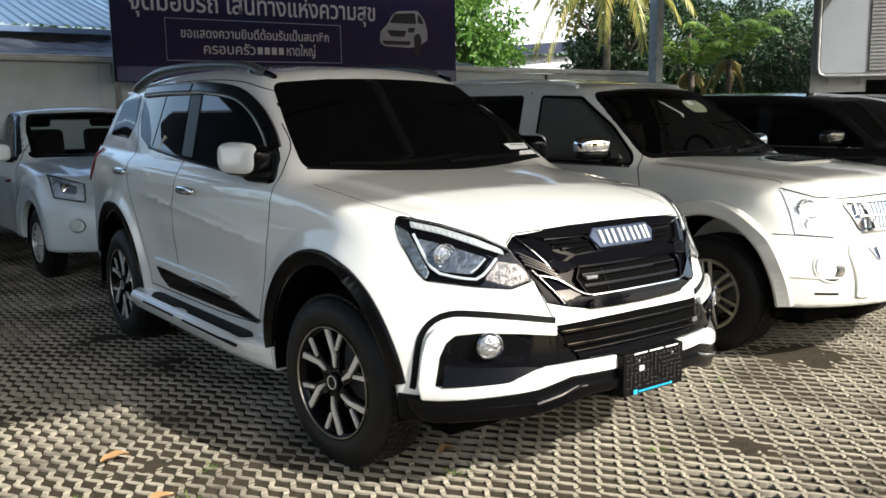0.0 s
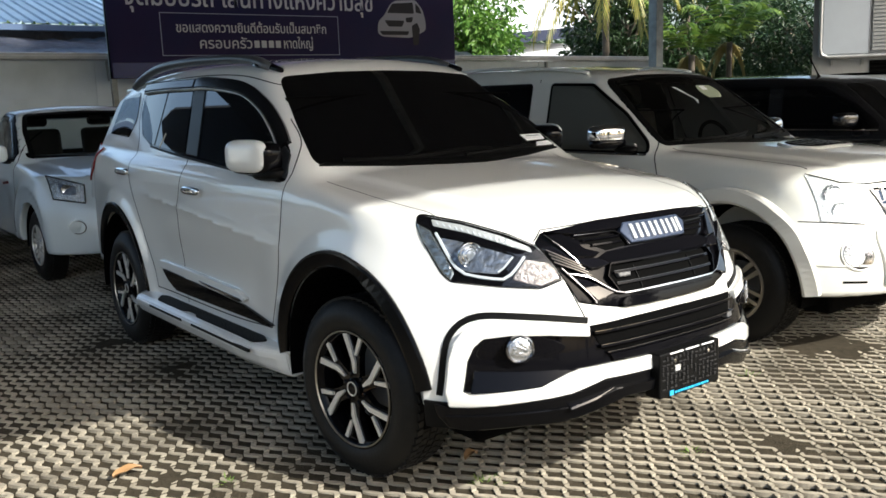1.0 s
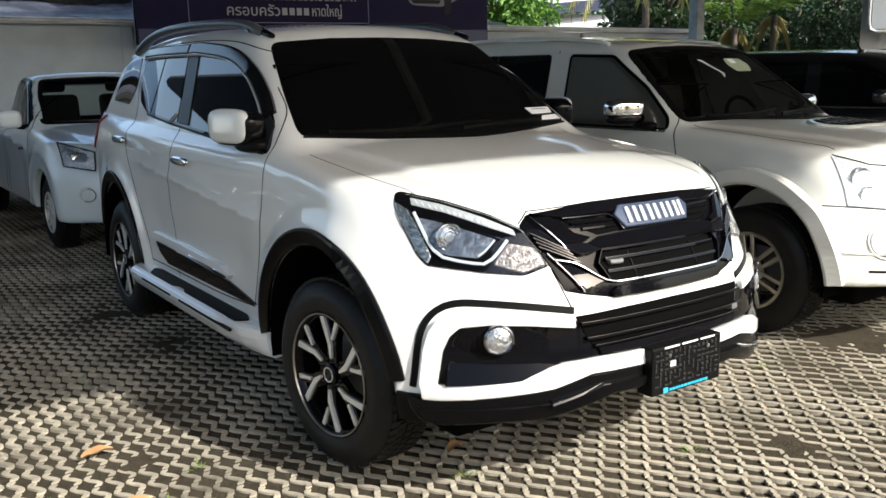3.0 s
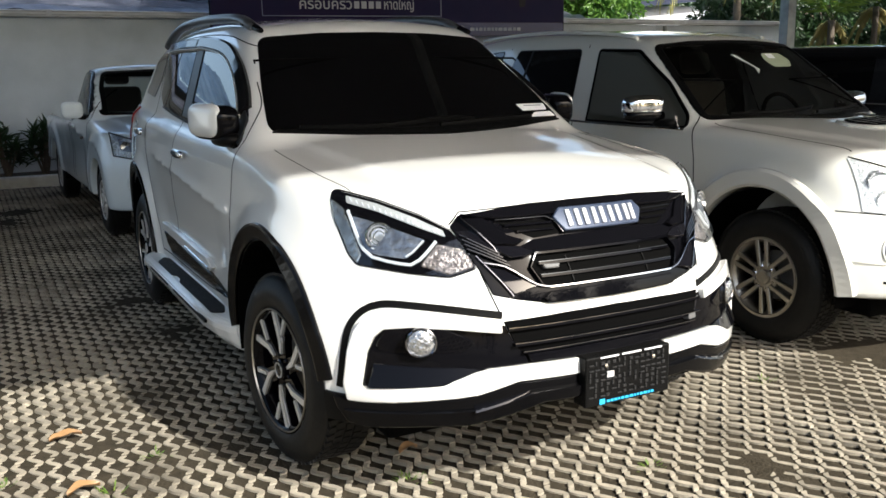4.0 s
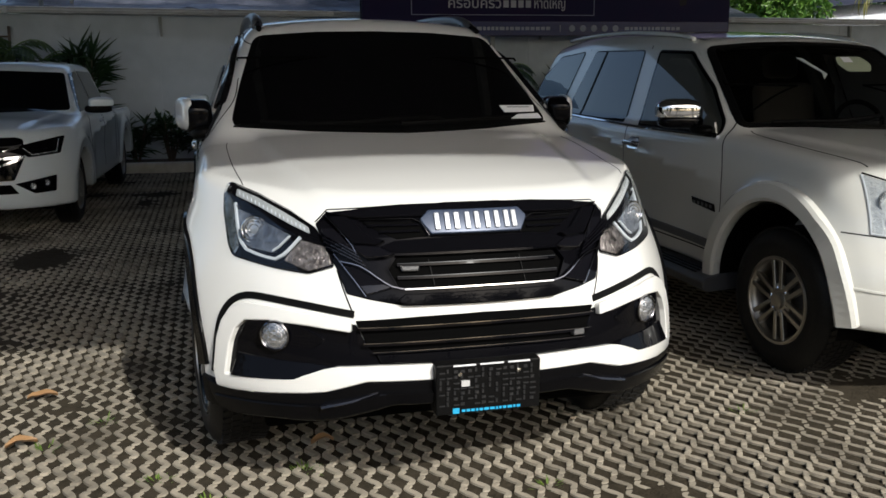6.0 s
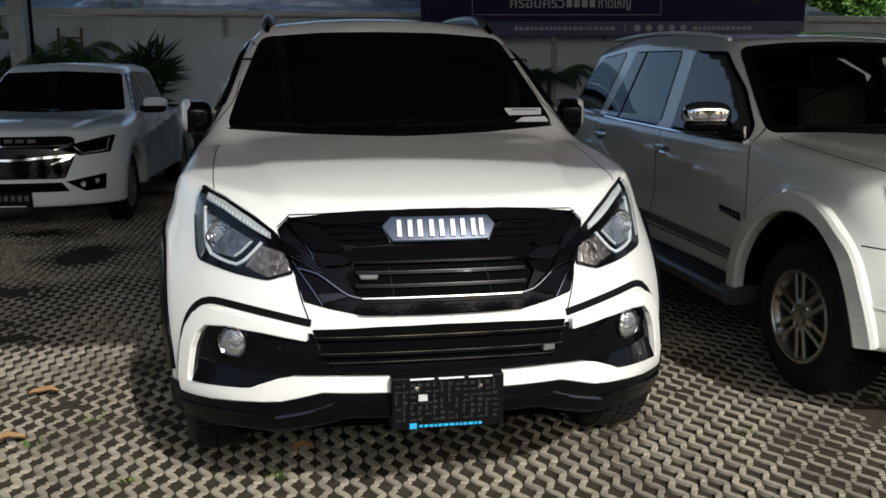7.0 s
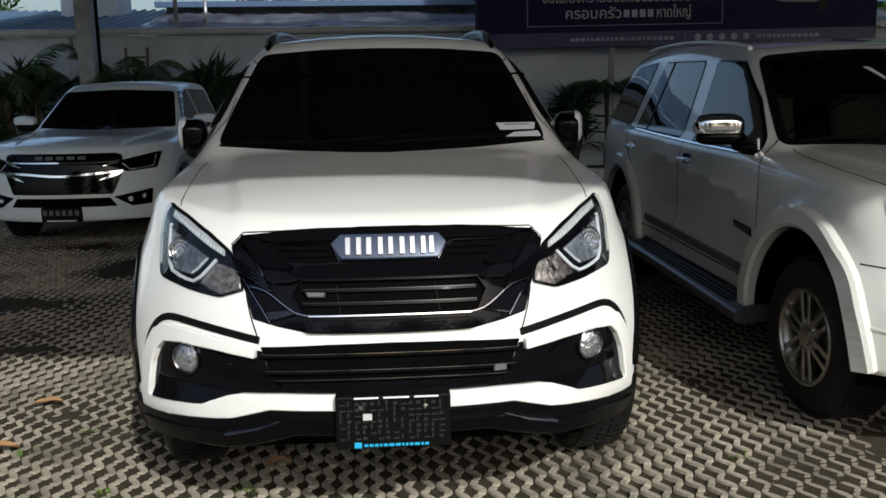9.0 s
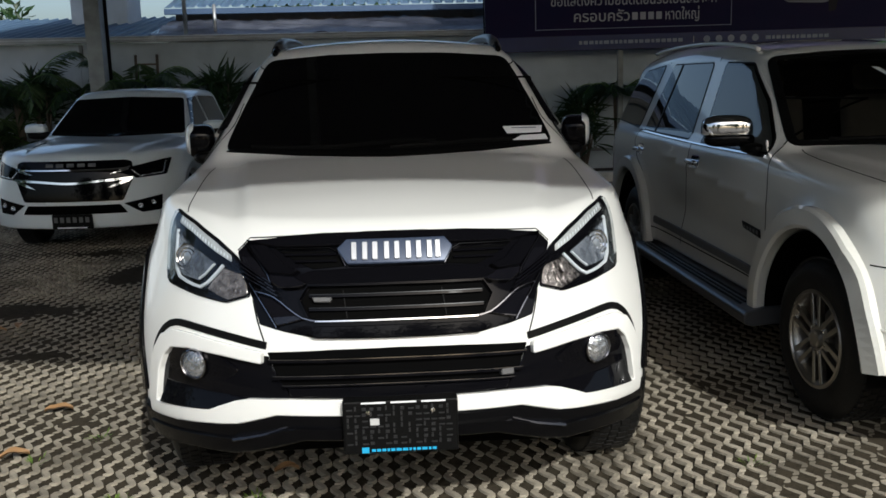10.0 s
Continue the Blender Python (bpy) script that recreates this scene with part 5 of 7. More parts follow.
    patch("window_surround", skin, [(1.90, 1.640), (1.32, 1.625), (0.98, 1.43), (0.70, 1.22), (0.64, 1.125), (1.72, 1.128), (4.02, 1.19), (3.92, 1.45), (3.66, 1.61), (3.0, 1.652)], "x", 0.0015, WHITE_CREAM, car, side=s, radius=0.05, grid=0.06)
    for pts, nm in (([(1.76, 1.620), (1.33, 1.605), (0.97, 1.40), (0.72, 1.21), (0.68, 1.140), (1.68, 1.142)], "front door"), ([(2.82, 1.632), (1.98, 1.624), (1.90, 1.152), (3.02, 1.165)], "rear door"), ([(3.60, 1.600), (3.06, 1.634), (3.20, 1.172), (3.98, 1.215), (3.86, 1.43)], "quarter")):
        pane = patch("side_window", skin, pts, "x", 0.006, DARK_GLASS if nm == "front door" else TINT, car, "dark %s window" % nm, side=s, radius=0.03, grid=0.06, thick=0.0 if nm == "front door" else 0.004, bevel=0.0)
        pane.visible_shadow = nm != "front door"
        band("window_frame", skin, [Vector(p) for p in rounded(pts, 0.03)] + [rounded(pts, 0.03)[0]], "x", 0.022, 0.004, BLACK_MATT, car, side=s, smooth=False)
    band("chrome_strip", skin, [(0.68, 1.128), (1.7, 1.130), (3.05, 1.152)], "x", 0.016, 0.010, CHROME, car, "chrome strip under the windows", side=s)
    patch("window_bar", skin, [(2.62, 1.63), (2.59, 1.63), (2.68, 1.16), (2.71, 1.16)], "x", 0.010, BLACK_MATT, car, side=s, radius=0.004)
    for pts in ([(0.90, 1.44), (0.66, 1.20), (0.565, 1.0), (0.54, 0.80), (0.55, 0.52)], [(1.90, 1.66), (1.82, 1.15), (1.78, 0.95), (1.86, 0.55), (1.86, 0.48)], [(2.96, 1.66), (3.10, 1.16), (2.98, 1.0), (2.72, 0.86), (2.52, 0.62), (2.50, 0.48)], [(0.55, 0.50), (2.5, 0.50)]):
        band("door_joint", skin, pts, "x", 0.007, 0.0012, GAP, car, side=s)
    for yy in (1.66, 2.90):
        cup = patch("handle_cup", skin, [(yy - 0.09, 0.985), (yy + 0.07, 0.985), (yy + 0.07, 1.065), (yy - 0.09, 1.065)], "x", 0.004, CHROME, car, "chrome handle cup", side=s, radius=0.035)
        blob("door_handle", (s * 0.905, yy, 1.026), (0.016, 0.105, 0.018), 0, CHROME, cup, 3, 0.009, "chrome door handle")
    patch("door_badge", skin, [(0.87, 0.775), (0.60, 0.765), (0.585, 0.722), (0.86, 0.738)], "x", 0.004, BLACK_MATT, car, "small dark door badge, unreadable", side=s, radius=0.004)
    for k in range(5):
        patch("print_bar", skin, [(0.62 + 0.05 * k, 0.738), (0.645 + 0.05 * k, 0.740), (0.645 + 0.05 * k, 0.757), (0.62 + 0.05 * k, 0.755)], "x", 0.006, GREY_PLASTIC, car, side=s, radius=0.002, bevel=0.0)
    for yy in (0.0, 3.05):
        arc = [(yy + 0.545 * math.cos(math.radians(a)), 0.370 + 0.545 * math.sin(math.radians(a))) for a in np.linspace(-8, 178, 52)]
        band("arch_flare", skirt, arc, "x", 0.10, 0.036, WHITE_CREAM, car, "white flared wheel arch", side=s, smooth=False, thick=0.02)
    patch("sill", skirt, [(2.46, 0.50), (0.56, 0.50), (0.50, 0.44), (0.50, 0.31), (2.50, 0.31)], "x", -0.03, GREY_PLASTIC, car, "grey sill above the running board", side=s, radius=0.01)
    patch("arch_skirt", skirt, [(0.585, 0.56), (0.49, 0.50), (0.475, 0.32), (0.575, 0.285)], "x", 0.022, WHITE_CREAM, car, "white skirt between arch and running board", side=s, radius=0.015, thick=0.03)
    patch("door_moulding", skin, [(2.42, 0.585), (0.60, 0.560), (0.60, 0.515), (2.42, 0.535)], "x", 0.014, GREY_PLASTIC, car, "grey lower door moulding", side=s, radius=0.006)
    bm = bmesh.new()
    ring = [(0.78, 0.400), (0.90, 0.395), (0.99, 0.375), (1.01, 0.355), (1.005, 0.310), (0.97, 0.295), (0.78, 0.31)]
    rows = [[bm.verts.new((s * a, yy, b)) for a, b in ring] for yy in (0.47, 0.9, 1.5, 2.1, 2.56)]
    for a, b in zip(rows, rows[1:]):
        for k in range(len(ring)):
            bm.faces.new((a[k], a[(k + 1) % len(ring)], b[(k + 1) % len(ring)], b[k]))
    bm.faces.new(rows[0])
    bm.faces.new(rows[-1])
    bmesh.ops.recalc_face_normals(bm, faces=bm.faces[:])
    bmesh.ops.bevel(bm, geom=bm.edges[:], offset=0.006, segments=1, affect="EDGES")
    board = part("running_board", bm, ROOF_RAIL, car, "grey running board")
    for xx in (0.91, 0.935, 0.96):
        part("tread_strip", box(min(s * xx, s * (xx + 0.012)), max(s * xx, s * (xx + 0.012)), 0.62, 2.42, 0.365, 0.398 - (xx - 0.9) * 0.22), BLACK_MATT, board)
    mirror = blob("door_mirror", (s * (0.955 if s < 0 else 0.915), 0.93, 1.258 if s < 0 else 1.235), (0.132, 0.080, 0.078), s * 12, CHROME, car, 3.2, 0.010, "chrome door mirror", cutoff=lambda u, v, w: -w - 0.028)
    blob("mirror_base", (s * (0.940 if s < 0 else 0.90), 0.935, 1.205 if s < 0 else 1.178), (0.130, 0.072, 0.040), s * 12, BLACK_GLOSS, mirror, 3.0, 0.010, "black mirror base")
    blob("mirror_arm", (s * 0.835, 0.86, 1.160), (0.060, 0.09, 0.028), 0, BLACK_MATT, mirror, 2.6, 0.010)
    p3 = [(s * 0.585, yy, zz) for yy, zz in ((1.45, 1.690), (1.65, 1.722), (2.3, 1.762), (3.0, 1.764), (3.5, 1.738))]
    part("roof_rail", tube(dense(p3, 0.1), 0.014, 8), WHITE_CREAM, car, "white low roof rail")
# bonnet scoop
scoop = patch("bonnet_scoop", skin, [(-0.30, 0.02), (-0.20, 0.16), (0.20, 0.16), (0.30, 0.02), (0.22, -0.16), (-0.22, -0.16)], "z", 0.014, WHITE_CREAM, car, "raised bonnet scoop with dark mesh", radius=0.06, bevel=0.012, grid=0.04)
patch("scoop_mesh", skin, [(-0.26, 0.0), (-0.18, 0.12), (0.18, 0.12), (0.26, 0.0), (0.20, -0.13), (-0.20, -0.13)], "z", 0.016, GAP, scoop, radius=0.06, bevel=0.0)
for xx in np.arange(-0.16, 0.17, 0.08):
    band("scoop_bar", skin, [(xx, -0.10), (xx, 0.09)], "z", 0.008, 0.018, ALLOY_DULL, scoop, smooth=False)
band("scoop_bar", skin, [(-0.22, 0.0), (0.22, 0.0)], "z", 0.008, 0.018, GREY_PLASTIC, scoop, smooth=False)
# chrome grille
grille = patch("grille", skin, [(-0.53, 0.958), (0.53, 0.958), (0.46, 0.798), (-0.46, 0.798)], "y", 0.010, DARK_CHROME, car, "chrome grille with vertical ribs", radius=0.02, grid=0.06)
for xx in np.arange(-0.465, 0.47, 0.031):
    for z0, z1 in ((0.815, 0.868), (0.888, 0.945)):
        k = 0.90 if z0 < 0.85 else 1.0
        band("grille_rib", skin, [(xx * k, z0), (xx * k, z1)], "y", 0.016, 0.026, CHROME, grille, smooth=False)
for zz in (0.955, 0.878, 0.80):
    band("grille_bar", skin, [(-0.49 + (0.955 - zz) * 0.36, zz), (0, zz), (0.49 - (0.955 - zz) * 0.36, zz)], "y", 0.016, 0.034, CHROME, grille)
for xx in (-0.40, 0.40, -0.02, 0.02):
    band("grille_bar", skin, [(xx * 1.05, 0.95), (xx * 0.9, 0.805)], "y", 0.030, 0.040, CHROME, grille, smooth=False)
low = patch("lower_grille", skin, [(-0.44, 0.71), (0.44, 0.71), (0.40, 0.63), (-0.40, 0.63)], "y", 0.006, DARK_CHROME, car, "dark lower grille with ribs", radius=0.02)
for xx in np.arange(-0.38, 0.39, 0.033):
    band("grille_rib", skin, [(xx, 0.64), (xx, 0.70)], "y", 0.017, 0.018, CHROME, low, smooth=False)
part("plate_holder", box(-0.18, 0.18, -0.885, -0.85, 0.45, 0.60, 0.006), BLACK_MATT, car)
part("underbody", box(-0.70, 0.70, -0.55, 3.6, 0.24, 0.46, 0.02), GAP, car, "dark underbody")

# ---- the white double cab pickup by the wall ----
car, skin, spec = CARS[2]
for sx in (-1, 1):
    for yy in (0.0, 3.125):
        wheel(car, sx * 0.865, yy, 0.345, 0.21, kind="double", width=0.22, rise=0.07)
well(car, 0.0, 0.36, 0.43, 0.85)
well(car, 3.125, 0.36, 0.43, 0.85)
patch("windscreen", skin, [(-0.74, 1.165), (0.0, 1.155), (0.74, 1.165), (0.66, 1.40), (0.61, 1.545), (0.0, 1.568), (-0.61, 1.545), (-0.66, 1.40)], "y", 0.003, TINT, car, "black tinted windscreen", radius=0.04, grid=0.08, thick=0.004)
grille = patch("grille", skin, [(-0.545, 0.955), (-0.49, 0.975), (0.49, 0.975), (0.545, 0.955), (0.555, 0.80), (0.47, 0.595), (-0.47, 0.595), (-0.555, 0.80)], "y", 0.012, BLACK_GLOSS, car, "large black grille with two chrome bars", radius=0.02, grid=0.08)
for pts, w in (([(-0.53, 0.905), (-0.38, 0.888), (0.38, 0.888), (0.53, 0.905)], 0.026), ([(-0.55, 0.80), (-0.30, 0.785), (0.0, 0.765), (0.30, 0.785), (0.55, 0.80)], 0.042)):
    band("chrome_bar", skin, pts, "y", w * 0.7, 0.032, CHROME, grille, "polished chrome grille bar")
for s in (-1, 1):
    patch("chrome_tip", skin, mirror_x([(0.55, 0.806), (0.47, 0.782), (0.40, 0.752), (0.33, 0.712), (0.43, 0.735), (0.53, 0.772)], s), "y", 0.028, CHROME, grille, "polished chrome hook", radius=0.006)
    patch("chrome_tip", skin, mirror_x([(0.52, 0.900), (0.44, 0.880), (0.36, 0.846), (0.44, 0.856), (0.51, 0.876)], s), "y", 0.028, CHROME, grille, "polished chrome hook", radius=0.005)
    lamp = patch("headlamp", skin, mirror_x([(0.485, 0.895), (0.80, 0.965), (0.845, 0.97), (0.82, 0.815), (0.58, 0.795)], s), "y", 0.006, BLACK_GLOSS, car, "slim dark headlamp", radius=0.015, grid=0.05)
    band("light_guide", skin, mirror_x([(0.80, 0.94), (0.79, 0.835), (0.61, 0.815), (0.54, 0.88)], s), "y", 0.012, 0.012, REFLECTOR, lamp, smooth=False)
    fogp = patch("fog_lamp_panel", skin, mirror_x([(0.47, 0.565), (0.79, 0.625), (0.78, 0.478), (0.62, 0.468)], s), "y", 0.006, BLACK_GLOSS, car, "black fog lamp panel", radius=0.012, grid=0.05)
    for xx, zz in ((0.715, 0.560), (0.61, 0.535)):
        c, n = project(skin, "y", [(s * xx, zz)])
        part("fog_lamp", turned([(-0.02, 0.026), (0.014, 0.024), (0.008, 0.0)], 20, m=Matrix.Translation(c[0]) @ Matrix.Rotation(math.radians(-90 + 14 * s), 4, "Z")), REFLECTOR, fogp)
    for pts in ([(1.36, 1.56), (1.05, 1.535), (0.62, 1.19), (0.60, 1.14), (1.40, 1.16)], [(2.22, 1.545), (1.46, 1.56), (1.50, 1.17), (2.30, 1.20)]):
        patch("side_window", skin, pts, "x", 0.005, TINT, car, "black tinted door window", side=s, radius=0.02, grid=0.08, thick=0.004, bevel=0.0)
    for pts in ([(0.60, 1.10), (0.55, 0.9), (0.62, 0.50)], [(1.43, 1.58), (1.44, 1.1), (1.44, 0.5)], [(2.36, 1.52), (2.40, 1.1), (2.30, 0.8), (2.30, 0.5)], [(2.50, 1.12), (2.50, 0.5)]):
        band("door_joint", skin, pts, "x", 0.008, 0.0015, GAP, car, side=s)
    for yy in (1.25, 2.15):
        blob("door_handle", (s * 0.915, yy, 1.02), (0.018, 0.09, 0.018), 0, WHITE_PLAIN, car, 3, 0.012)
    mirror = blob("door_mirror", (s * 1.00, 0.78, 1.225), (0.13, 0.07, 0.065), s * 14, WHITE_PLAIN, car, 3, 0.012, "white door mirror", cutoff=lambda u, v, w: -w - 0.030)
    blob("mirror_base", (s * 0.97, 0.785, 1.165), (0.14, 0.065, 0.045), s * 14, BLACK_MATT, mirror, 3, 0.012)
patch("lower_intake", skin, [(-0.44, 0.560), (0.44, 0.560), (0.50, 0.475), (-0.50, 0.475)], "y", 0.005, GAP, car, "black lower intake", radius=0.01, grid=0.08)
holder = part("plate_holder", box(-0.20, 0.18, -0.935, -0.895, 0.335, 0.475, 0.006), BLACK_MATT, car, "empty black number plate holder")
for k in range(6):
    part("rib", box(-0.18 + 0.06 * k, -0.145 + 0.06 * k, -0.939, -0.933, 0.40, 0.45), GREY_PLASTIC, holder)
part("print_bar", box(-0.15, 0.13, -0.939, -0.933, 0.345, 0.355), WHITE_INK, holder)
for k, xx in enumerate((-0.20, -0.10, 0.0, 0.10, 0.20)):
    patch("badge_bar", skin, [(xx - 0.035, 0.918), (xx + 0.035, 0.918), (xx + 0.035, 0.950), (xx - 0.035, 0.950)], "y", 0.020, GREY_PLASTIC, grille, radius=0.004)
part("aerial", turned([(0, 0.03), (0.03, 0.02), (0.07, 0.006), (0.075, 0)], 12, m=pose(0.02, 1.55, 1.635, 0, -90, 0)), BLACK_GLOSS, car, "black shark fin aerial")
part("underbody", box(-0.70, 0.70, -0.5, 3.9, 0.28, 0.48, 0.02), GAP, car, "dark underbody")

# ---- the white single cab pickup ----
car, skin, spec = CARS[3]
for sx in (-1, 1):
    for yy in (0.0, 3.095):
        wheel(car, sx * 0.83, yy, 0.335, 0.19, kind="steel", width=0.20)
well(car, 0.0, 0.335, 0.392, 0.82)
well(car, 3.095, 0.335, 0.392, 0.82)
patch("windscreen", skin, [(-0.70, 1.125), (0.0, 1.110), (0.70, 1.125), (0.62, 1.40), (0.565, 1.525), (0.0, 1.545), (-0.565, 1.525), (-0.62, 1.40)], "y", 0.003, CAB_GLASS, car, "clear windscreen, the seats seen through it", radius=0.04, grid=0.07, thick=0.0).visible_shadow = False
band("windscreen_frame", skin, rounded([(-0.70, 1.125), (0.0, 1.110), (0.70, 1.125), (0.62, 1.40), (0.565, 1.525), (0.0, 1.545), (-0.565, 1.525), (-0.62, 1.40)], 0.04) + [rounded([(-0.70, 1.125), (0.0, 1.110), (0.70, 1.125)], 0.04)[0]], "y", 0.045, 0.004, BLACK_MATT, car, "black windscreen border", smooth=False)
for sx in (-0.34, 0.34):
    cabin_seat(car, sx, 1.16, 0.74, SEAT_GREY, lean=8, label="brown-grey cloth seat with a headrest")
steering_wheel(car, 0.34, 0.76, 1.05, 0.17)
part("dashboard", box(-0.66, 0.66, 0.45, 0.70, 0.88, 1.06, 0.04), BLACK_MATT, car, "black dashboard", smooth=True)
patch("rear_view", skin, [(0.02, 1.46), (0.18, 1.46), (0.17, 1.50), (0.03, 1.50)], "y", 0.006, BLACK_MATT, car, "black rear view mirror", radius=0.01)
for s in (-1, 1):
    lamp = patch("headlamp", skin, mirror_x([(0.785, 0.985), (0.56, 0.905), (0.585, 0.75), (0.79, 0.79)], s), "y", 0.006, REFLECTOR, car, "clear headlamp", radius=0.02, grid=0.05)
    band("lamp_edge", skin, mirror_x([(0.785, 0.985), (0.56, 0.905), (0.585, 0.75), (0.79, 0.79), (0.785, 0.985)], s), "y", 0.012, 0.009, BLACK_MATT, lamp, "dark headlamp border", smooth=False)
    patch("lamp_bezel", skin, mirror_x([(0.735, 0.93), (0.62, 0.89), (0.63, 0.82), (0.73, 0.83)], s), "y", 0.010, LAMP_BOWL, lamp, radius=0.02)
    c, n = project(skin, "y", [(s * 0.69, 0.875)])
    part("lamp_bowl", turned([(-0.02, 0.045), (0.02, 0.040), (0.012, 0.0)], 24, m=Matrix.Translation(c[0]) @ Matrix.Rotation(math.radians(-90 + 24 * s), 4, "Z")), CHROME, lamp)
    c, n = project(skin, "y", [(s * 0.665, 0.546)])
    m = Matrix.Translation(c[0]) @ Matrix.Rotation(math.radians(-90 + 18 * s), 4, "Z")
    part("fog_blank", turned([(-0.02, 0.075), (0.010, 0.072), (0.012, 0.062), (0.002, 0.055), (0.006, 0.045), (0.010, 0.0)], 28, m=m), WHITE_PLAIN, car, "blank white fog lamp cover")
    ring = [(0.665 + 0.056 * math.cos(a), 0.546 + 0.056 * math.sin(a)) for a in np.linspace(0, 2 * math.pi, 29)]
    band("fog_joint", skin, mirror_x(ring, s), "y", 0.008, 0.013, GREY_PLASTIC, car, "grey joint round the fog lamp cover", smooth=False)
    patch("side_window", skin, [(1.46, 1.545), (1.10, 1.525), (0.62, 1.16), (0.60, 1.10), (1.46, 1.11)], "x", 0.005, CAB_GLASS, car, "clear door window", side=s, radius=0.03, grid=0.08, thick=0.0, bevel=0.0).visible_shadow = False
    band("window_frame", skin, [Vector(p) for p in rounded([(1.46, 1.545), (1.10, 1.525), (0.62, 1.16), (0.60, 1.10), (1.46, 1.11)], 0.03)], "x", 0.035, 0.004, BLACK_MATT, car, "black window seal", side=s, smooth=False)
    for pts in ([(0.78, 1.36), (0.52, 1.08), (0.48, 0.85), (0.52, 0.42)], [(1.52, 1.55), (1.55, 1.1), (1.52, 0.42)], [(1.66, 1.04), (1.66, 0.42)]):
        band("door_joint", skin, pts, "x", 0.007, 0.0015, GAP, car, side=s)
    blob("door_handle", (s * 0.872, 1.32, 0.98), (0.018, 0.09, 0.018), 0, WHITE_PLAIN, car, 3, 0.012)
    patch("side_badge", skin, [(0.66, 0.905), (0.90, 0.885), (0.90, 0.860), (0.66, 0.880)], "x", 0.003, RED_LAMP, car, "small dark red side badge, unreadable", side=s, radius=0.003, bevel=0.0)
    mirror = blob("door_mirror", (s * 0.94, 0.72, 1.165), (0.105, 0.06, 0.085), s * 14, WHITE_PLAIN, car, 3.4, 0.012, "white door mirror")
    blob("mirror_arm", (s * 0.835, 0.72, 1.09), (0.06, 0.04, 0.025), 0, BLACK_MATT, mirror, 2.6, 0.012)
patch("grille", skin, [(-0.45, 0.875), (0.45, 0.875), (0.42, 0.74), (-0.42, 0.74)], "y", 0.008, GREY_PLASTIC, car, "plain grey grille", radius=0.02, grid=0.08)
patch("lower_intake", skin, [(-0.48, 0.56), (0.48, 0.56), (0.44, 0.44), (-0.44, 0.44)], "y", 0.004, GAP, car, "black lower intake", radius=0.02, grid=0.08)
part("underbody", box(-0.66, 0.66, -0.5, 3.8, 0.26, 0.44, 0.02), GAP, car, "dark underbody")

# ---- the black suv and the white one beyond ----
for k in (4, 5):
    car, skin, spec = CARS[k]
    for sx in (-1, 1):
        for yy in (0.0, 3.05):
            wheel(car, sx * 0.875, yy, 0.365, 0.215, kind="double", width=0.24)
    well(car, 0.0, 0.365, 0.492, 0.84)
    well(car, 3.05, 0.365, 0.492, 0.84)
    patch("windscreen", skin, [(-0.72, 1.196), (0.0, 1.188), (0.72, 1.196), (0.66, 1.36), (0.60, 1.565), (0.0, 1.59), (-0.60, 1.565), (-0.66, 1.36)], "y", 0.003, TINT, car, "dark windscreen", radius=0.04, grid=0.08, thick=0.004)
    for s in (-1, 1):
        for pts in ([(1.76, 1.56), (1.33, 1.545), (0.97, 1.38), (0.72, 1.21), (0.68, 1.15), (1.68, 1.15)], [(2.82, 1.57), (1.92, 1.56), (1.86, 1.15), (2.95, 1.165)], [(3.52, 1.56), (3.0, 1.57), (3.13, 1.172), (3.78, 1.20)]):
            patch("side_window", skin, pts, "x", 0.005, TINT, car, "dark side window", side=s, radius=0.03, grid=0.08, thick=0.004, bevel=0.0)
        band("chrome_strip", skin, [(0.68, 1.135), (1.7, 1.135), (2.95, 1.15)], "x", 0.014, 0.008, CHROME, car, side=s)
        mirror = blob("door_mirror", (s * 0.96, 0.93, 1.235), (0.125, 0.075, 0.070), s * 12, BLACK_PAINT if k == 4 else WHITE_PLAIN, car, 3.2, 0.012, "door mirror with a chrome strip")
        blob("mirror_strip", (s * 0.985, 0.90, 1.230), (0.085, 0.06, 0.008), s * 12, DARK_CHROME, mirror, 3, 0.010)
        p3 = [(s * 0.575, yy, zz) for yy, zz in ((1.25, 1.60), (1.6, 1.665), (2.3, 1.70), (3.0, 1.705), (3.6, 1.67))]
        if k == 5:
            part("roof_rail", tube(dense(p3, 0.1), 0.018, 8), BLACK_GLOSS, car, "dark roof rail")
        patch("headlamp", skin, mirror_x([(0.780, 1.040), (0.660, 0.988), (0.622, 0.80), (0.80, 0.82)], s), "y", 0.004, REFLECTOR, car, "clear headlamp", radius=0.012, grid=0.05)
    patch("grille", skin, [(-0.50, 0.955), (0.50, 0.955), (0.44, 0.78), (-0.44, 0.78)], "y", 0.010, GAP, car, "dark grille", radius=0.02, grid=0.08)
    part("underbody", box(-0.70, 0.70, -0.55, 3.6, 0.24, 0.46, 0.02), GAP, car, "dark underbody")
car = CARS[4][0]
part("aerial", tube([(-0.30, 1.60, 1.64), (-0.30, 1.63, 1.69), (-0.30, 1.75, 1.90)], [0.02, 0.008, 0.003], 8), BLACK_MATT, car, "short black aerial")

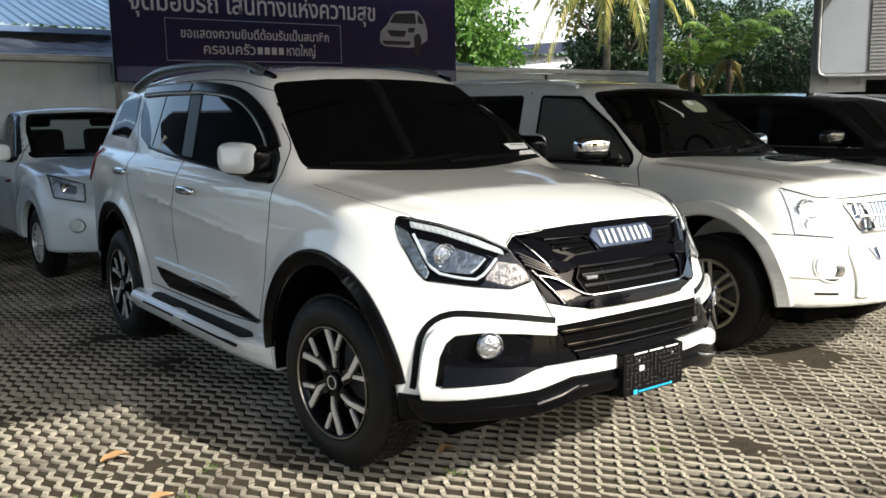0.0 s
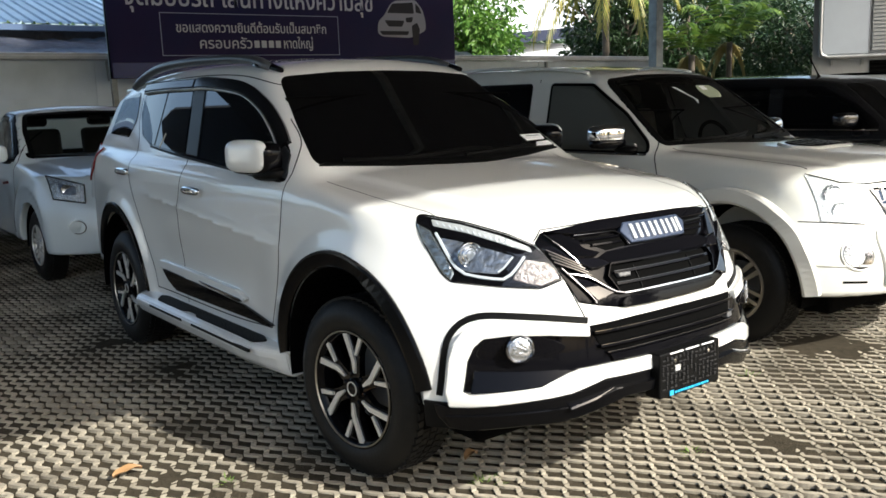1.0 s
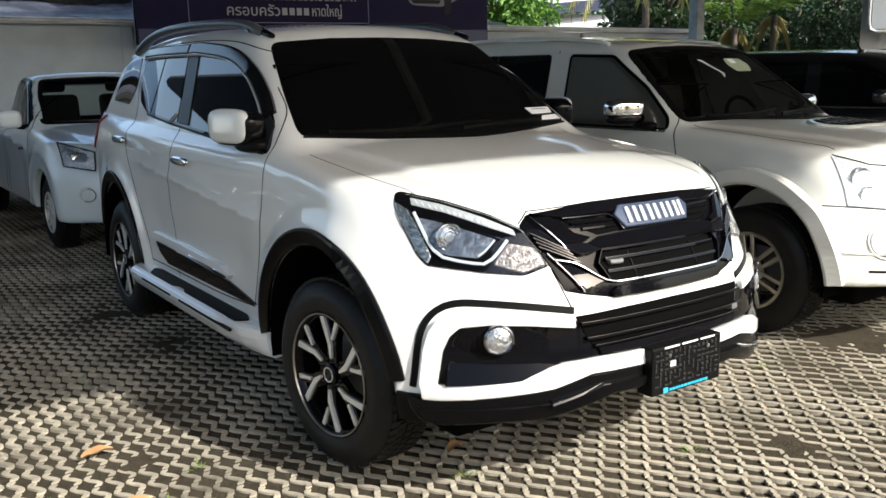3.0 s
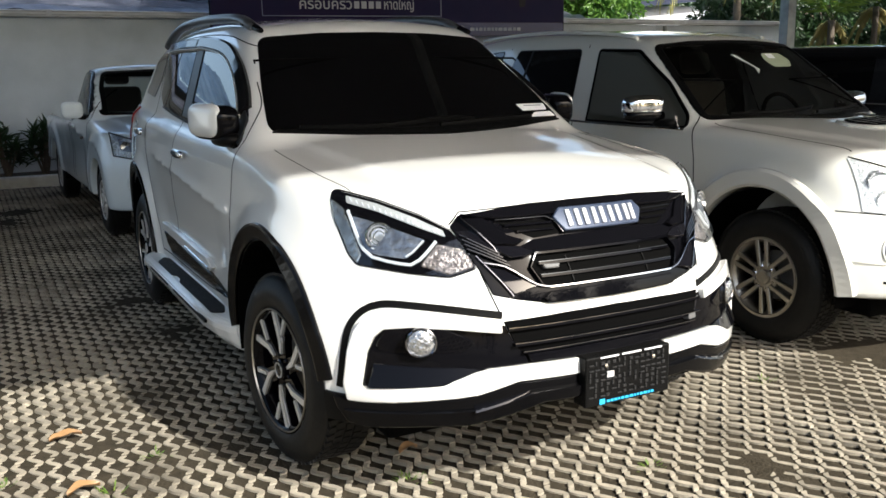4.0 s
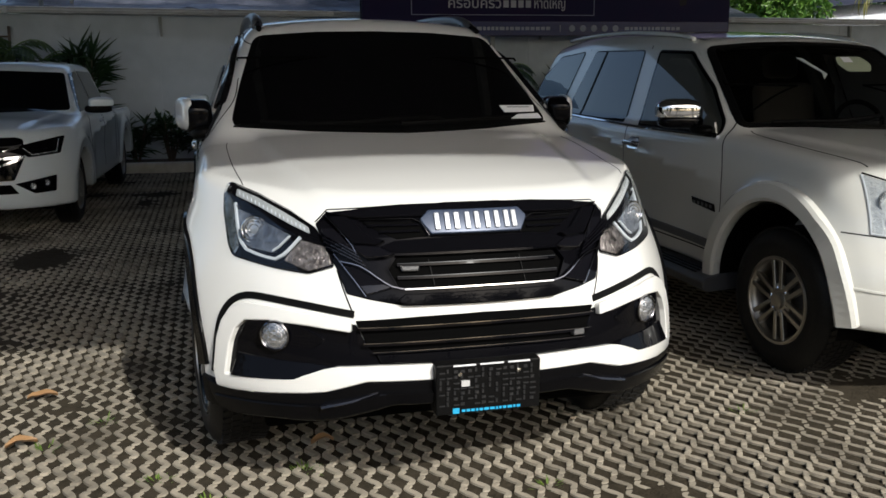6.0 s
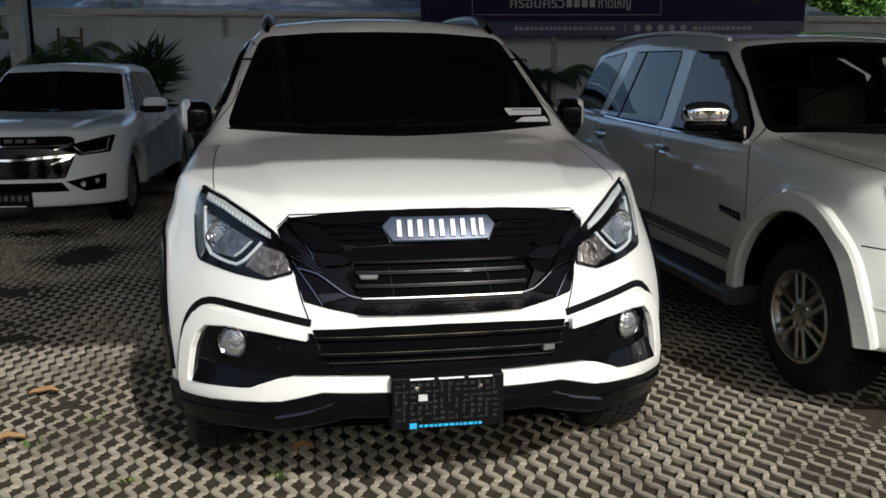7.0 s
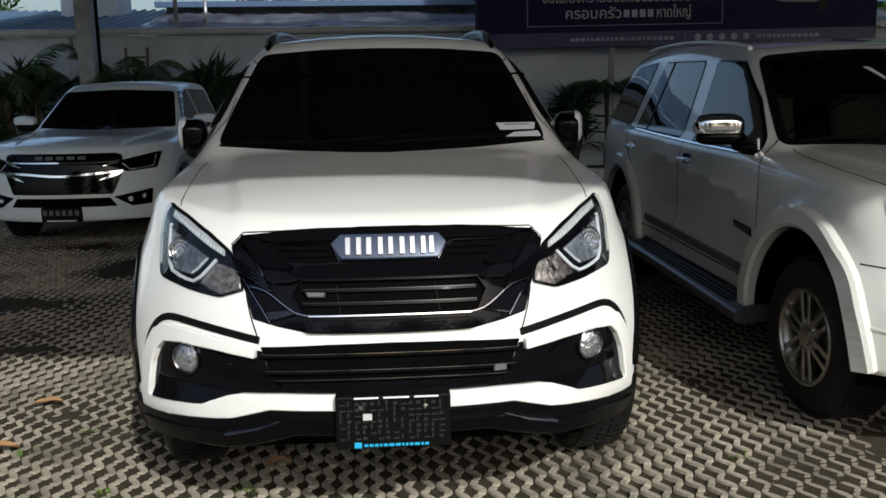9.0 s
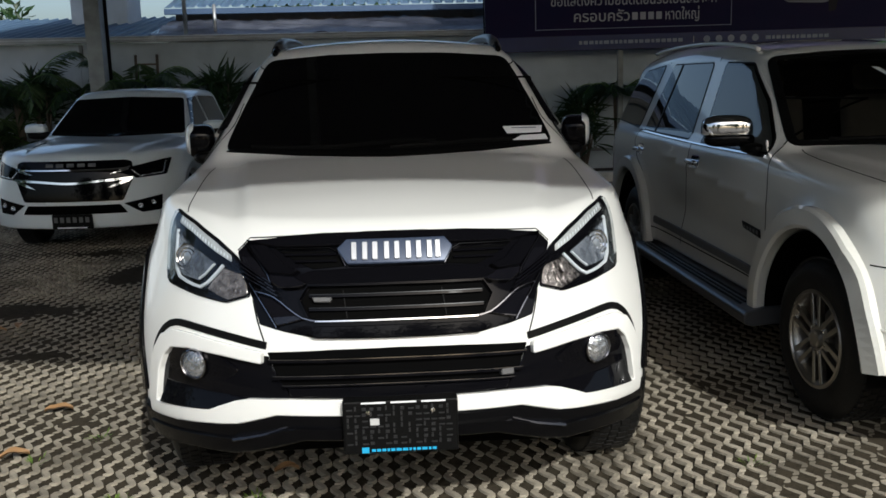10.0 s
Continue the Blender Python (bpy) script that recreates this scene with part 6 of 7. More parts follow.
# ---- plants ----
def leaves(name, specs, material, parent=None, label="", kind=""):
    """Folded leaves as one mesh: (base, direction, side, length, width) each."""
    n = len(specs)
    base = np.array([s[0] for s in specs], float)
    d = np.array([s[1] for s in specs], float)
    sd = np.array([s[2] for s in specs], float)
    ln = np.array([s[3] for s in specs], float)[:, None]
    w = np.array([s[4] for s in specs], float)[:, None]
    d /= np.maximum(np.linalg.norm(d, axis=1), 1e-6)[:, None]
    sd -= d * (sd * d).sum(1)[:, None]
    sd /= np.maximum(np.linalg.norm(sd, axis=1), 1e-6)[:, None]
    up = np.cross(sd, d)
    mid = base + d * ln * 0.45
    v = np.stack([base, mid + sd * w / 2 + up * w * 0.18, base + d * ln - np.array([0, 0, 1]) * ln * 0.10, mid - sd * w / 2 + up * w * 0.18], 1).reshape(-1, 3)
    k = np.arange(n)[:, None] * 4
    tris = np.concatenate([k + np.array([[0, 1, 2]]), k + np.array([[0, 2, 3]])])
    me = bpy.data.meshes.new(name)
    me.from_pydata(v.tolist(), [], tris.tolist())
    me.materials.append(material)
    ob = new(name, me)
    if parent:
        ob.parent = parent
    if label or kind:
        tagged(ob, label, kind=kind)
    return ob


def crown(rng, centre, half, clumps, each, size):
    """Leaves in uneven clumps round a centre."""
    out = []
    for _ in range(clumps):
        a = rng.normal(size=3)
        a /= np.linalg.norm(a)
        c = np.array(centre) + a * np.array(half) * rng.uniform(0.35, 1.0)
        r = rng.uniform(0.25, 0.55) * min(half) * 0.6
        for _ in range(each):
            o = rng.normal(size=3) * r * 0.6
            d = o / max(np.linalg.norm(o), 1e-6) + np.array([0, 0, -0.3]) + rng.normal(size=3) * 0.5
            ln = size * rng.uniform(0.6, 1.3)
            out.append((c + o, d, rng.normal(size=3), ln, ln * rng.uniform(0.35, 0.5)))
    return out


def tree(x, y, height, half, seed, clumps=70, each=60, size=0.16, material=None, label="leafy green tree behind the boundary wall"):
    rng = np.random.default_rng(seed)
    root = thing("tree", pose(x, y, 0), label, "tree", "trees behind the wall")
    top = height - half[2] * 0.6
    bm = tube(dense([(0, 0, 0), (0.08, 0.05, top * 0.4), (-0.05, 0.0, top)], 0.4), 0.11, 8)
    for k in range(6):
        a = k * 1.05 + rng.uniform(0, 0.5)
        z0 = top * rng.uniform(0.45, 0.8)
        e = (math.cos(a) * half[0] * 0.7, math.sin(a) * half[1] * 0.7, height - half[2] * rng.uniform(0.4, 1.2))
        tube([(0.02, 0.02, z0), (e[0] * 0.4, e[1] * 0.4, z0 + (e[2] - z0) * 0.6), e], [0.06, 0.04, 0.015], 6, bm)
    part("trunk", bm, BARK, root, "brown trunk with limbs")
    leaves("crown", crown(rng, (0, 0, height - half[2]), half, clumps, each, size), material or LEAF, root, "uneven leafy crown")
    return root


def frond(rng, base, turn, length, lift, droop, leaf_len, count=30, leaf_w=0.03):
    """One feather frond: its stalk points and leaflets."""
    pts, out = [], []
    h = np.array([math.cos(turn), math.sin(turn), 0])
    for i in range(9):
        u = i / 8
        pts.append(tuple(np.array(base) + h * length * u * (1 - 0.15 * u) + np.array([0, 0, 1]) * (lift * u - droop * u * u) * length))
    for i in range(count):
        u = 0.12 + 0.88 * i / count
        j = min(int(u * 8), 7)
        f = u * 8 - j
        p = np.array(pts[j]) * (1 - f) + np.array(pts[j + 1]) * f
        t = np.array(pts[j + 1]) - np.array(pts[j])
        t /= np.linalg.norm(t)
        sd = np.cross(t, [0, 0, 1.0])
        for s in (-1, 1):
            d = t * 0.7 + sd * s * 0.9 + np.array([0, 0, -0.35 - 0.3 * rng.random()])
            out.append((p, d, t, leaf_len * (1.15 - 0.6 * u) * rng.uniform(0.85, 1.1), leaf_w))
    return pts, out


def palm(x, y, trunk, seed, fronds=9, length=1.6, leaf_len=0.42, lift=0.9, droop=0.9, material=None, dry=2, r=0.06, label="feather palm with arching green fronds", name="palm", z=0.0, leaf_w=0.035):
    rng = np.random.default_rng(seed)
    root = thing(name, pose(x, y, z), label, name.replace("_", " "), "plants along the wall")
    part("trunk", tube(dense([(0, 0, 0), (0.03, 0.02, trunk * 0.5), (0, 0, trunk)], 0.2), r, 8), BARK, root)
    for k in range(fronds):
        a = 2 * math.pi * (k + rng.uniform(-0.25, 0.25)) / fronds
        old = k < dry
        pts, lv = frond(rng, (0, 0, trunk), a, length * rng.uniform(0.8, 1.1) * (0.55 if old else 1), (lift * rng.uniform(0.7, 1.3)) if not old else 0.1, droop * rng.uniform(0.8, 1.2) * (2.0 if old else 1), leaf_len * (0.6 if old else 1), leaf_w=leaf_w)
        f = leaves("frond", lv, PALM_DRY if old else (material or PALM), root)
        part("stalk", tube(pts, [0.014, 0.013, 0.012, 0.010, 0.009, 0.008, 0.006, 0.005, 0.003], 5), PALM_DRY if old else LEAF, f)
    return root


def dracaena(x, y, height, seed, heads=4, label="dark leafy shrub in the planter", length=0.42, z=0.0, width=0.05):
    rng = np.random.default_rng(seed)
    root = thing("shrub", pose(x, y, z), label, "shrub", "plants along the wall")
    bm = bmesh.new()
    lv = []
    for k in range(heads):
        a = 2 * math.pi * k / heads + rng.uniform(-0.4, 0.4)
        hh = height * rng.uniform(0.55, 1.0)
        top = (math.cos(a) * 0.22 * rng.uniform(0.3, 1), math.sin(a) * 0.22 * rng.uniform(0.3, 1), hh)
        tube([(0, 0, 0), (top[0] * 0.5, top[1] * 0.5, hh * 0.55), top], [0.022, 0.018, 0.014], 6, bm)
        for i in range(26):
            b, e = rng.uniform(0, 2 * math.pi), rng.uniform(-0.3, 1.2)
            d = np.array([math.cos(b) * math.cos(e), math.sin(b) * math.cos(e), math.sin(e)])
            at = np.array(top) - np.array([0, 0, rng.uniform(0, 0.25)])
            lv.append((at, d, np.cross(d, [0, 0, 1.0]) + 0.01, length * rng.uniform(0.6, 1.1), width))
    part("stem", bm, BARK, root)
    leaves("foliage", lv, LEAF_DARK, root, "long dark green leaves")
    return root


# ---- boundary wall, kerb and planter ----
wall = tagged(part("wall_north", box(-20, 14.6, 11.40, 11.56, 0, 2.34), WALL), "pale grey painted boundary wall with stains", "wall", kind="structure")
for xx in (-14.4, -11.3, -8.2, -5.1, -1.72, 1.5, 4.6, 7.8, 10.9):
    part("pilaster", box(xx, xx + 0.16, 11.385, 11.40, 0, 2.32), WALL, wall)
    part("bracket", prism([(0, 0), (0.05, 0), (0.05, -0.30), (0.02, -0.30)], 0.06, m=pose(xx + 0.17, 11.33, 2.32)), STEEL, wall)
gutter = tagged(part("gutter", box(-20, 14.6, 11.24, 11.44, 2.345, 2.445, 0.012), mat("white_gutter", (0.62, 0.64, 0.64), 0.5, grain=(5, (0.40, 0.41, 0.40), 0.8))), "white box gutter along the top of the wall", "gutter", kind="structure")
for zz in (2.372, 2.418):
    part("gutter_fold", box(-20, 14.6, 11.232, 11.240, zz, zz + 0.010), STEEL, gutter)
for xx in np.arange(-19, 14.5, 3.05):
    part("gutter_joint", box(xx, xx + 0.07, 11.228, 11.242, 2.343, 2.447), gutter.data.materials[0], gutter)
kerb = tagged(part("kerb", box(-20, 24, 10.22, 10.36, -0.05, 0.15, 0.012), mat("whitewashed_kerb", (0.74, 0.73, 0.68), 0.85, grain=(9, (0.50, 0.48, 0.42), 0.8), bump=(60, 0.3))), "low whitewashed planter kerb", "kerb", kind="structure")
tagged(part("planter_soil", box(-20, 24, 10.36, 11.40, -0.05, 0.10), SOIL), "dark soil in the planter strip", "soil", kind="structure")
tagged(part("planter_rail", box(-20, 14.6, 11.05, 11.10, 0.42, 0.47, 0.006), STEEL), "thin dark rail behind the planter", "rail", kind="structure")
for k, xx in enumerate((-7.6, -6.4, -5.4)):
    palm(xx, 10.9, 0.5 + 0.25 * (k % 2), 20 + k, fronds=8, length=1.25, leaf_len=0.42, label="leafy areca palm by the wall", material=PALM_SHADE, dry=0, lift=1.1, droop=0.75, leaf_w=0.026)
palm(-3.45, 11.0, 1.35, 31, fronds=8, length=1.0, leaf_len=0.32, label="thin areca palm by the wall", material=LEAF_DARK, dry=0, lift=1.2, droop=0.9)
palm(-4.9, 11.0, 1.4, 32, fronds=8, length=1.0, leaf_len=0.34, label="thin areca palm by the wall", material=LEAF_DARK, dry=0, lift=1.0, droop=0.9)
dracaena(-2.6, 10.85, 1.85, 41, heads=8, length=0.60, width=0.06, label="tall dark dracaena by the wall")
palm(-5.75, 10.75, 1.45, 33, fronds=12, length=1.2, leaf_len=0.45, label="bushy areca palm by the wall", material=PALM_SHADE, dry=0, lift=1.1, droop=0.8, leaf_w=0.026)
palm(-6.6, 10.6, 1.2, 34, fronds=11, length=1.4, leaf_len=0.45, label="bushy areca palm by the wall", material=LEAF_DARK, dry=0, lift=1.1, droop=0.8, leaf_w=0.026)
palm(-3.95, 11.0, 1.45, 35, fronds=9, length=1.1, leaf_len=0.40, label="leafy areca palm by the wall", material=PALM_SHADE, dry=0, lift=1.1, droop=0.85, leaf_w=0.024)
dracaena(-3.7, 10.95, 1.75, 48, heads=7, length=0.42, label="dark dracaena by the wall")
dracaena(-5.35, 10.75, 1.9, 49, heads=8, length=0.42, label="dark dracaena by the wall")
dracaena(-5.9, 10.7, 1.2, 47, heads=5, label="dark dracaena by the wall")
for k, (xx, hh) in enumerate(((-1.95, 0.75), (-1.45, 0.85), (-0.95, 0.9), (-0.45, 0.8), (0.2, 0.9), (0.7, 0.85))):
    dracaena(xx, 10.75, hh, 50 + k, heads=7, length=0.30, width=0.055, label="small dark potted shrub by the wall")
dracaena(2.6, 10.95, 1.25, 60, heads=8, length=0.50, label="dark dracaena under the billboard")
dracaena(3.2, 10.9, 1.3, 61, heads=8, length=0.50, label="dark dracaena under the billboard")
palm(3.75, 11.0, 1.3, 62, fronds=10, length=0.9, leaf_len=0.34, leaf_w=0.026, material=LEAF_DARK, dry=0, label="slim palm under the billboard")
palm(1.7, 11.0, 1.0, 63, fronds=5, length=0.5, leaf_len=0.2, material=LEAF_DARK, dry=0, label="slim palm under the billboard", r=0.02)
for k, xx in enumerate((5.0, 5.8, 6.6, 7.4)):
    dracaena(xx, 10.95, 1.5, 70 + k, heads=4, length=0.4, label="dark shrub under the billboard")
# small wooden ladder against the wall
ladder = thing("ladder", pose(-4.05, 11.30, 0), "dark weathered ladder leaning on the wall", "ladder")
for xx in (0.0, 0.34):
    part("rail", tube([(xx, -0.15, 0.10), (xx, 0.06, 2.15)], 0.022, 6), BARK, ladder)
for k in range(6):
    part("rung", tube([(0.0, -0.13 + 0.035 * k, 0.4 + 0.32 * k), (0.34, -0.13 + 0.035 * k, 0.4 + 0.32 * k)], 0.016, 6), BARK, ladder)

# ---- billboard ----
def text_part(body, size, x, z, y, material, parent, bold=0.0, width=None):
    """Raised lettering from the built-in font, its left end at x and its base line at z, facing -y."""
    cu = bpy.data.curves.new("lettering", "FONT")
    cu.body, cu.size, cu.extrude, cu.offset = body, size, 0.002, bold
    ob = bpy.data.objects.new("lettering", cu)
    scene.collection.objects.link(ob)
    dg = bpy.context.evaluated_depsgraph_get()
    me = bpy.data.meshes.new_from_object(ob.evaluated_get(dg))
    bpy.data.objects.remove(ob)
    co = np.empty(len(me.vertices) * 3)
    me.vertices.foreach_get("co", co)
    co = co.reshape(-1, 3)
    k = width / (co[:, 0].max() - co[:, 0].min()) if width else 1
    co = np.stack([(co[:, 0] - co[:, 0].min()) * k + x, y - co[:, 2], co[:, 1] + z], 1)
    # one part for each letter or mark
    lead = list(range(len(co)))

    def first(a):
        while lead[a] != a:
            lead[a] = lead[lead[a]]
            a = lead[a]
        return a
    for e in me.edges:
        a, b = first(e.vertices[0]), first(e.vertices[1])
        lead[a] = b
    pieces = {}
    for p in me.polygons:
        pieces.setdefault(first(p.vertices[0]), []).append(list(p.vertices))
    for faces in pieces.values():
        used = sorted({v for f in faces for v in f})
        index = {v: i for i, v in enumerate(used)}
        letter = bpy.data.meshes.new("letter")
        letter.from_pydata(co[used].tolist(), [], [[index[v] for v in f] for f in faces])
        letter.materials.append(material)
        new("letter", letter).parent = parent


board = thing("billboard", pose(1.58, 10.80, 2.03, 0, -0.55, 0), "dark blue vinyl billboard with white lettering on a steel frame", "billboard")
panel = part("panel", box(0.0, 6.56, 0.0, 0.05, 0.0, 2.75, 0.004), VINYL, board, "dark blue vinyl sheet")
part("lower_band", box(0.02, 6.54, -0.004, 0.0, 0.01, 0.235), mat("blue_vinyl", (0.014, 0.030, 0.14), 0.4, grain=(1.5, (0.012, 0.018, 0.08), 0.8)), board, "plain blue lower band")
LETTER = mat("pale_lettering", (0.50, 0.50, 0.54), 0.6)
DIM = mat("dim_blue_print", (0.30, 0.34, 0.44), 0.6)
for x0, x1, z0, z1 in ((0.80, 3.98, 0.335, 0.345), (0.80, 3.98, 0.985, 0.995), (0.80, 0.81, 0.335, 0.995), (3.97, 3.98, 0.335, 0.995)):
    part("frame_line", box(x0, x1, -0.005, 0.0, z0, z1), DIM, board)
text_part("จุดมอบรถ เส้นทางแห่งความสุข", 0.42, 0.26, 1.10, -0.003, LETTER, board, 0.004, 4.45)
text_part("ขอแสดงความยินดีต้อนรับเป็นสมาชิก", 0.21, 1.05, 0.70, -0.003, LETTER, board, 0.0015, 2.68)
text_part("ครอบครัว", 0.23, 1.42, 0.45, -0.003, LETTER, board, 0.0015, 0.90)
for k in range(4):
    part("print_bar", box(2.36 + 0.13 * k, 2.45 + 0.13 * k, -0.005, 0.0, 0.46, 0.575), LETTER, board)
text_part("หาดใหญ่", 0.23, 2.90, 0.45, -0.003, LETTER, board, 0.0015, 0.55)
xx = 1.50
random.seed(8)
while xx < 3.15:
    w = random.choice((0.05, 0.07, 0.085))
    part("print_bar", box(xx, xx + w, -0.008, -0.004, 0.095, 0.15), DIM, board)
    xx += w + 0.022
part("print_bar", box(3.36, 3.37, -0.008, -0.004, 0.07, 0.18), DIM, board)
for k in range(5):
    part("icon_disc", turned([(0, 0.0), (0, 0.055), (0.004, 0.055), (0.004, 0.0)], 20, m=Matrix.Translation((3.58 + 0.20 * k, -0.004, 0.125)) @ Matrix.Rotation(-math.pi / 2, 4, "Z")), DIM, board)
xx = 4.55
while xx < 5.55:
    w = random.choice((0.05, 0.07, 0.085))
    part("print_bar", box(xx, xx + w, -0.008, -0.004, 0.095, 0.15), DIM, board)
    xx += w + 0.022
# printed car, in plain flat shapes
PRINT_WHITE = mat("printed_white", (0.30, 0.30, 0.34), 0.6)
PRINT_DARK = mat("printed_dark", (0.008, 0.008, 0.014), 0.6)
picture = part("car_picture", prism(rounded([(4.80, 0.72), (4.82, 0.92), (4.98, 1.06), (5.08, 1.22), (5.20, 1.30), (5.66, 1.33), (5.82, 1.16), (5.88, 0.95), (5.88, 0.78), (5.70, 0.70), (5.50, 0.64), (4.90, 0.66)], 0.06), 0.003, m=Matrix.Translation((0, -0.004, 0))), PRINT_WHITE, board, "flat printed white car")
for pts in ([(5.02, 1.08), (5.14, 1.25), (5.60, 1.28), (5.62, 1.08)], [(5.66, 1.10), (5.66, 1.27), (5.74, 1.20), (5.80, 1.08)], [(4.96, 0.95), (5.40, 0.95), (5.34, 0.84), (5.04, 0.84)], [(4.84, 0.76), (5.50, 0.76), (5.46, 0.69), (4.90, 0.69)], [(5.56, 0.86), (5.68, 0.92), (5.74, 0.80), (5.70, 0.52), (5.58, 0.50)], [(5.42, 1.0), (5.60, 1.02), (5.56, 0.92), (5.44, 0.92)]):
    part("picture_shape", prism(rounded(pts, 0.03), 0.003, m=Matrix.Translation((0, -0.008, 0))), PRINT_DARK, picture)
for x0 in (0.0, 2.15, 4.35, 6.48):
    part("frame_post", box(x0, x0 + 0.08, 0.052, 0.13, -2.0, 2.75), STEEL, board, "steel post of the billboard")
part("edge_rope", tube([(-0.02, -0.01, 0.0), (-0.02, -0.01, 2.75)], 0.012, 6), BLACK_MATT, board)

# ---- canopy ----
posts = ((-4.36, 10.42), (13.62, 10.42))
for xx, yy in posts:
    post = thing("steel_post", pose(xx, yy, 0), "grey painted square steel canopy post", "post", "canopy posts")
    part("shaft", box(-0.115, 0.115, -0.115, 0.115, 0, 4.3, 0.008), STEEL, post)
    part("web", box(-0.02, 0.16, 0.116, 0.14, 0, 4.3), BLACK_MATT, post)
    part("base_plate", box(-0.2, 0.2, -0.2, 0.2, 0.0, 0.02, 0.004), STEEL, post)
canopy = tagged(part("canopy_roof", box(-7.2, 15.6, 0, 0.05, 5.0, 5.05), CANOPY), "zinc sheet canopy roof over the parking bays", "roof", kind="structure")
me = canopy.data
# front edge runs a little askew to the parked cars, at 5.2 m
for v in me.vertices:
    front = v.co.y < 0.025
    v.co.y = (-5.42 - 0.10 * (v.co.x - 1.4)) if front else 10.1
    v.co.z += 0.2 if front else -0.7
# unseen extra sheet, added to keep the sun off the plants by the wall
part("added_shade_sheet", box(-6.2, -3.4, 10.104, 15.0, 4.3, 4.35), CANOPY, canopy)
for xx in np.arange(-7, 15.5, 3.0):
    bm = box(xx, xx + 0.10, -2.4, 9.3, 5.02, 5.19)
    for v in bm.verts:
        v.co.z -= 0.058 * (v.co.y + 5.4)
    part("rafter", bm, STEEL, canopy)

# ---- neighbour's roofs and house behind the wall ----
def sheet_roof(name, x0, x1, y0, z0, y1, z1, material, label, pitch=0.20, rib=0.035):
    """A ribbed sheet roof that rises from its eave at y0 to y1."""
    bm = bmesh.new()
    xs, lift = [], []
    x = x0
    while x < x1:
        for dx, h in ((0.0, 0.0), (pitch * 0.62, 0.0), (pitch * 0.72, rib), (pitch * 0.86, rib), (pitch * 0.96, 0.0)):
            xs.append(x + dx)
            lift.append(h)
        x += pitch
    a = [bm.verts.new((q, y0, z0 + h)) for q, h in zip(xs, lift)]
    b = [bm.verts.new((q, y1, z1 + h)) for q, h in zip(xs, lift)]
    for i in range(len(a) - 1):
        bm.faces.new((a[i], a[i + 1], b[i + 1], b[i]))
    me = bmesh.ops.solidify(bm, geom=bm.faces[:], thickness=0.004)
    return tagged(part(name, bm, material), label, "roof", kind="structure")


sheet_roof("roof_upper", -3.9, 9.5, 12.9, 3.02, 19.0, 4.6, ROOF_BLUE, "pale blue ribbed sheet roof of the neighbouring shed")
tagged(part("eave_beam", box(-3.9, 9.5, 12.86, 12.95, 2.90, 3.0, 0.005), mat("blue_fascia", (0.05, 0.09, 0.17), 0.5)), "dark blue fascia under the roof edge", "fascia", kind="structure")
sheet_roof("roof_lower", -20, -4.0, 11.62, 2.40, 16.0, 3.1, ROOF_BLUE, "pale blue ribbed lean-to roof behind the wall")
# crumpled tarpaulin under the eave
rng = np.random.default_rng(5)
bm = bmesh.new()
grid = [[bm.verts.new((-3.9 + 13.4 * i / 120, 11.7 + 1.35 * j / 12, 2.46 + 0.34 * (j / 12) ** 1.3 + 0.03 * math.sin(i * 0.31 + j * 0.5) * math.sin(j * 0.7 + i * 0.05) + 0.012 * math.sin(i * 1.9 + 0.9 * j + 2 * math.sin(i * 0.17)) + rng.uniform(-0.012, 0.012))) for j in range(13)] for i in range(121)]
for i in range(120):
    for j in range(12):
        bm.faces.new((grid[i][j], grid[i + 1][j], grid[i + 1][j + 1], grid[i][j + 1])).smooth = True
tagged(part("tarpaulin", bm, mat("grey_tarpaulin", (0.022, 0.024, 0.034), 0.3, grain=(3, (0.20, 0.21, 0.25), 0.55), bump=(9, 0.7))), "crumpled grey tarpaulin under the neighbour's eave", "tarpaulin")
tagged(part("shed_wall", box(-3.8, 9.4, 13.3, 13.4, 0, 3.0), BARK), "dark shed wall under the roof", "wall", kind="structure")
tagged(part("pipe_post", tube([(-3.25, 11.5, 2.4), (-3.25, 11.5, 3.6)], 0.035, 8), STEEL), "grey pipe standing above the wall", "pipe")
tagged(part("pipe_post", tube([(-2.9, 12.2, 2.4), (-2.9, 12.2, 3.0)], 0.03, 8), ROOF_GREY), "short grey pipe above the wall", "pipe")
tagged(part("white_tank", box(-6.1, -5.0, 14.6, 15.6, 2.7, 3.7, 0.04), WALL), "white box standing on the lean-to roof", "tank")
# house gable to the right
tagged(part("hedge_wall", box(14.6, 24, 12.1, 12.3, 0, 1.9), mat("dark_fence", (0.02, 0.02, 0.022), 0.7)), "dark fence behind the palms", "fence", kind="structure")
house = thing("house", pose(18.2, 19.5, 0), "white house with a dark blue fascia behind trees", "house")
part("wall", box(-3.5, 5.5, 0, 6, 0, 3.4), mat("white_house_wall", (0.72, 0.75, 0.80), 0.7, grain=(2, (0.62, 0.65, 0.70), 0.6)), house)
part("roof", prism([(-4.2, 3.35), (6.2, 4.3), (6.2, 6.8), (-4.2, 6.2)], 6.5, m=Matrix.Translation((0, -0.3, 0))), mat("pale_gable", (0.66, 0.70, 0.76), 0.6), house, "pale gable end")
part("fascia", prism([(-4.3, 3.05), (6.3, 4.0), (6.3, 4.35), (-4.3, 3.40)], 0.1, m=Matrix.Translation((0, -0.45, 0))), mat("navy_fascia", (0.012, 0.018, 0.045), 0.5), house, "dark blue fascia board")
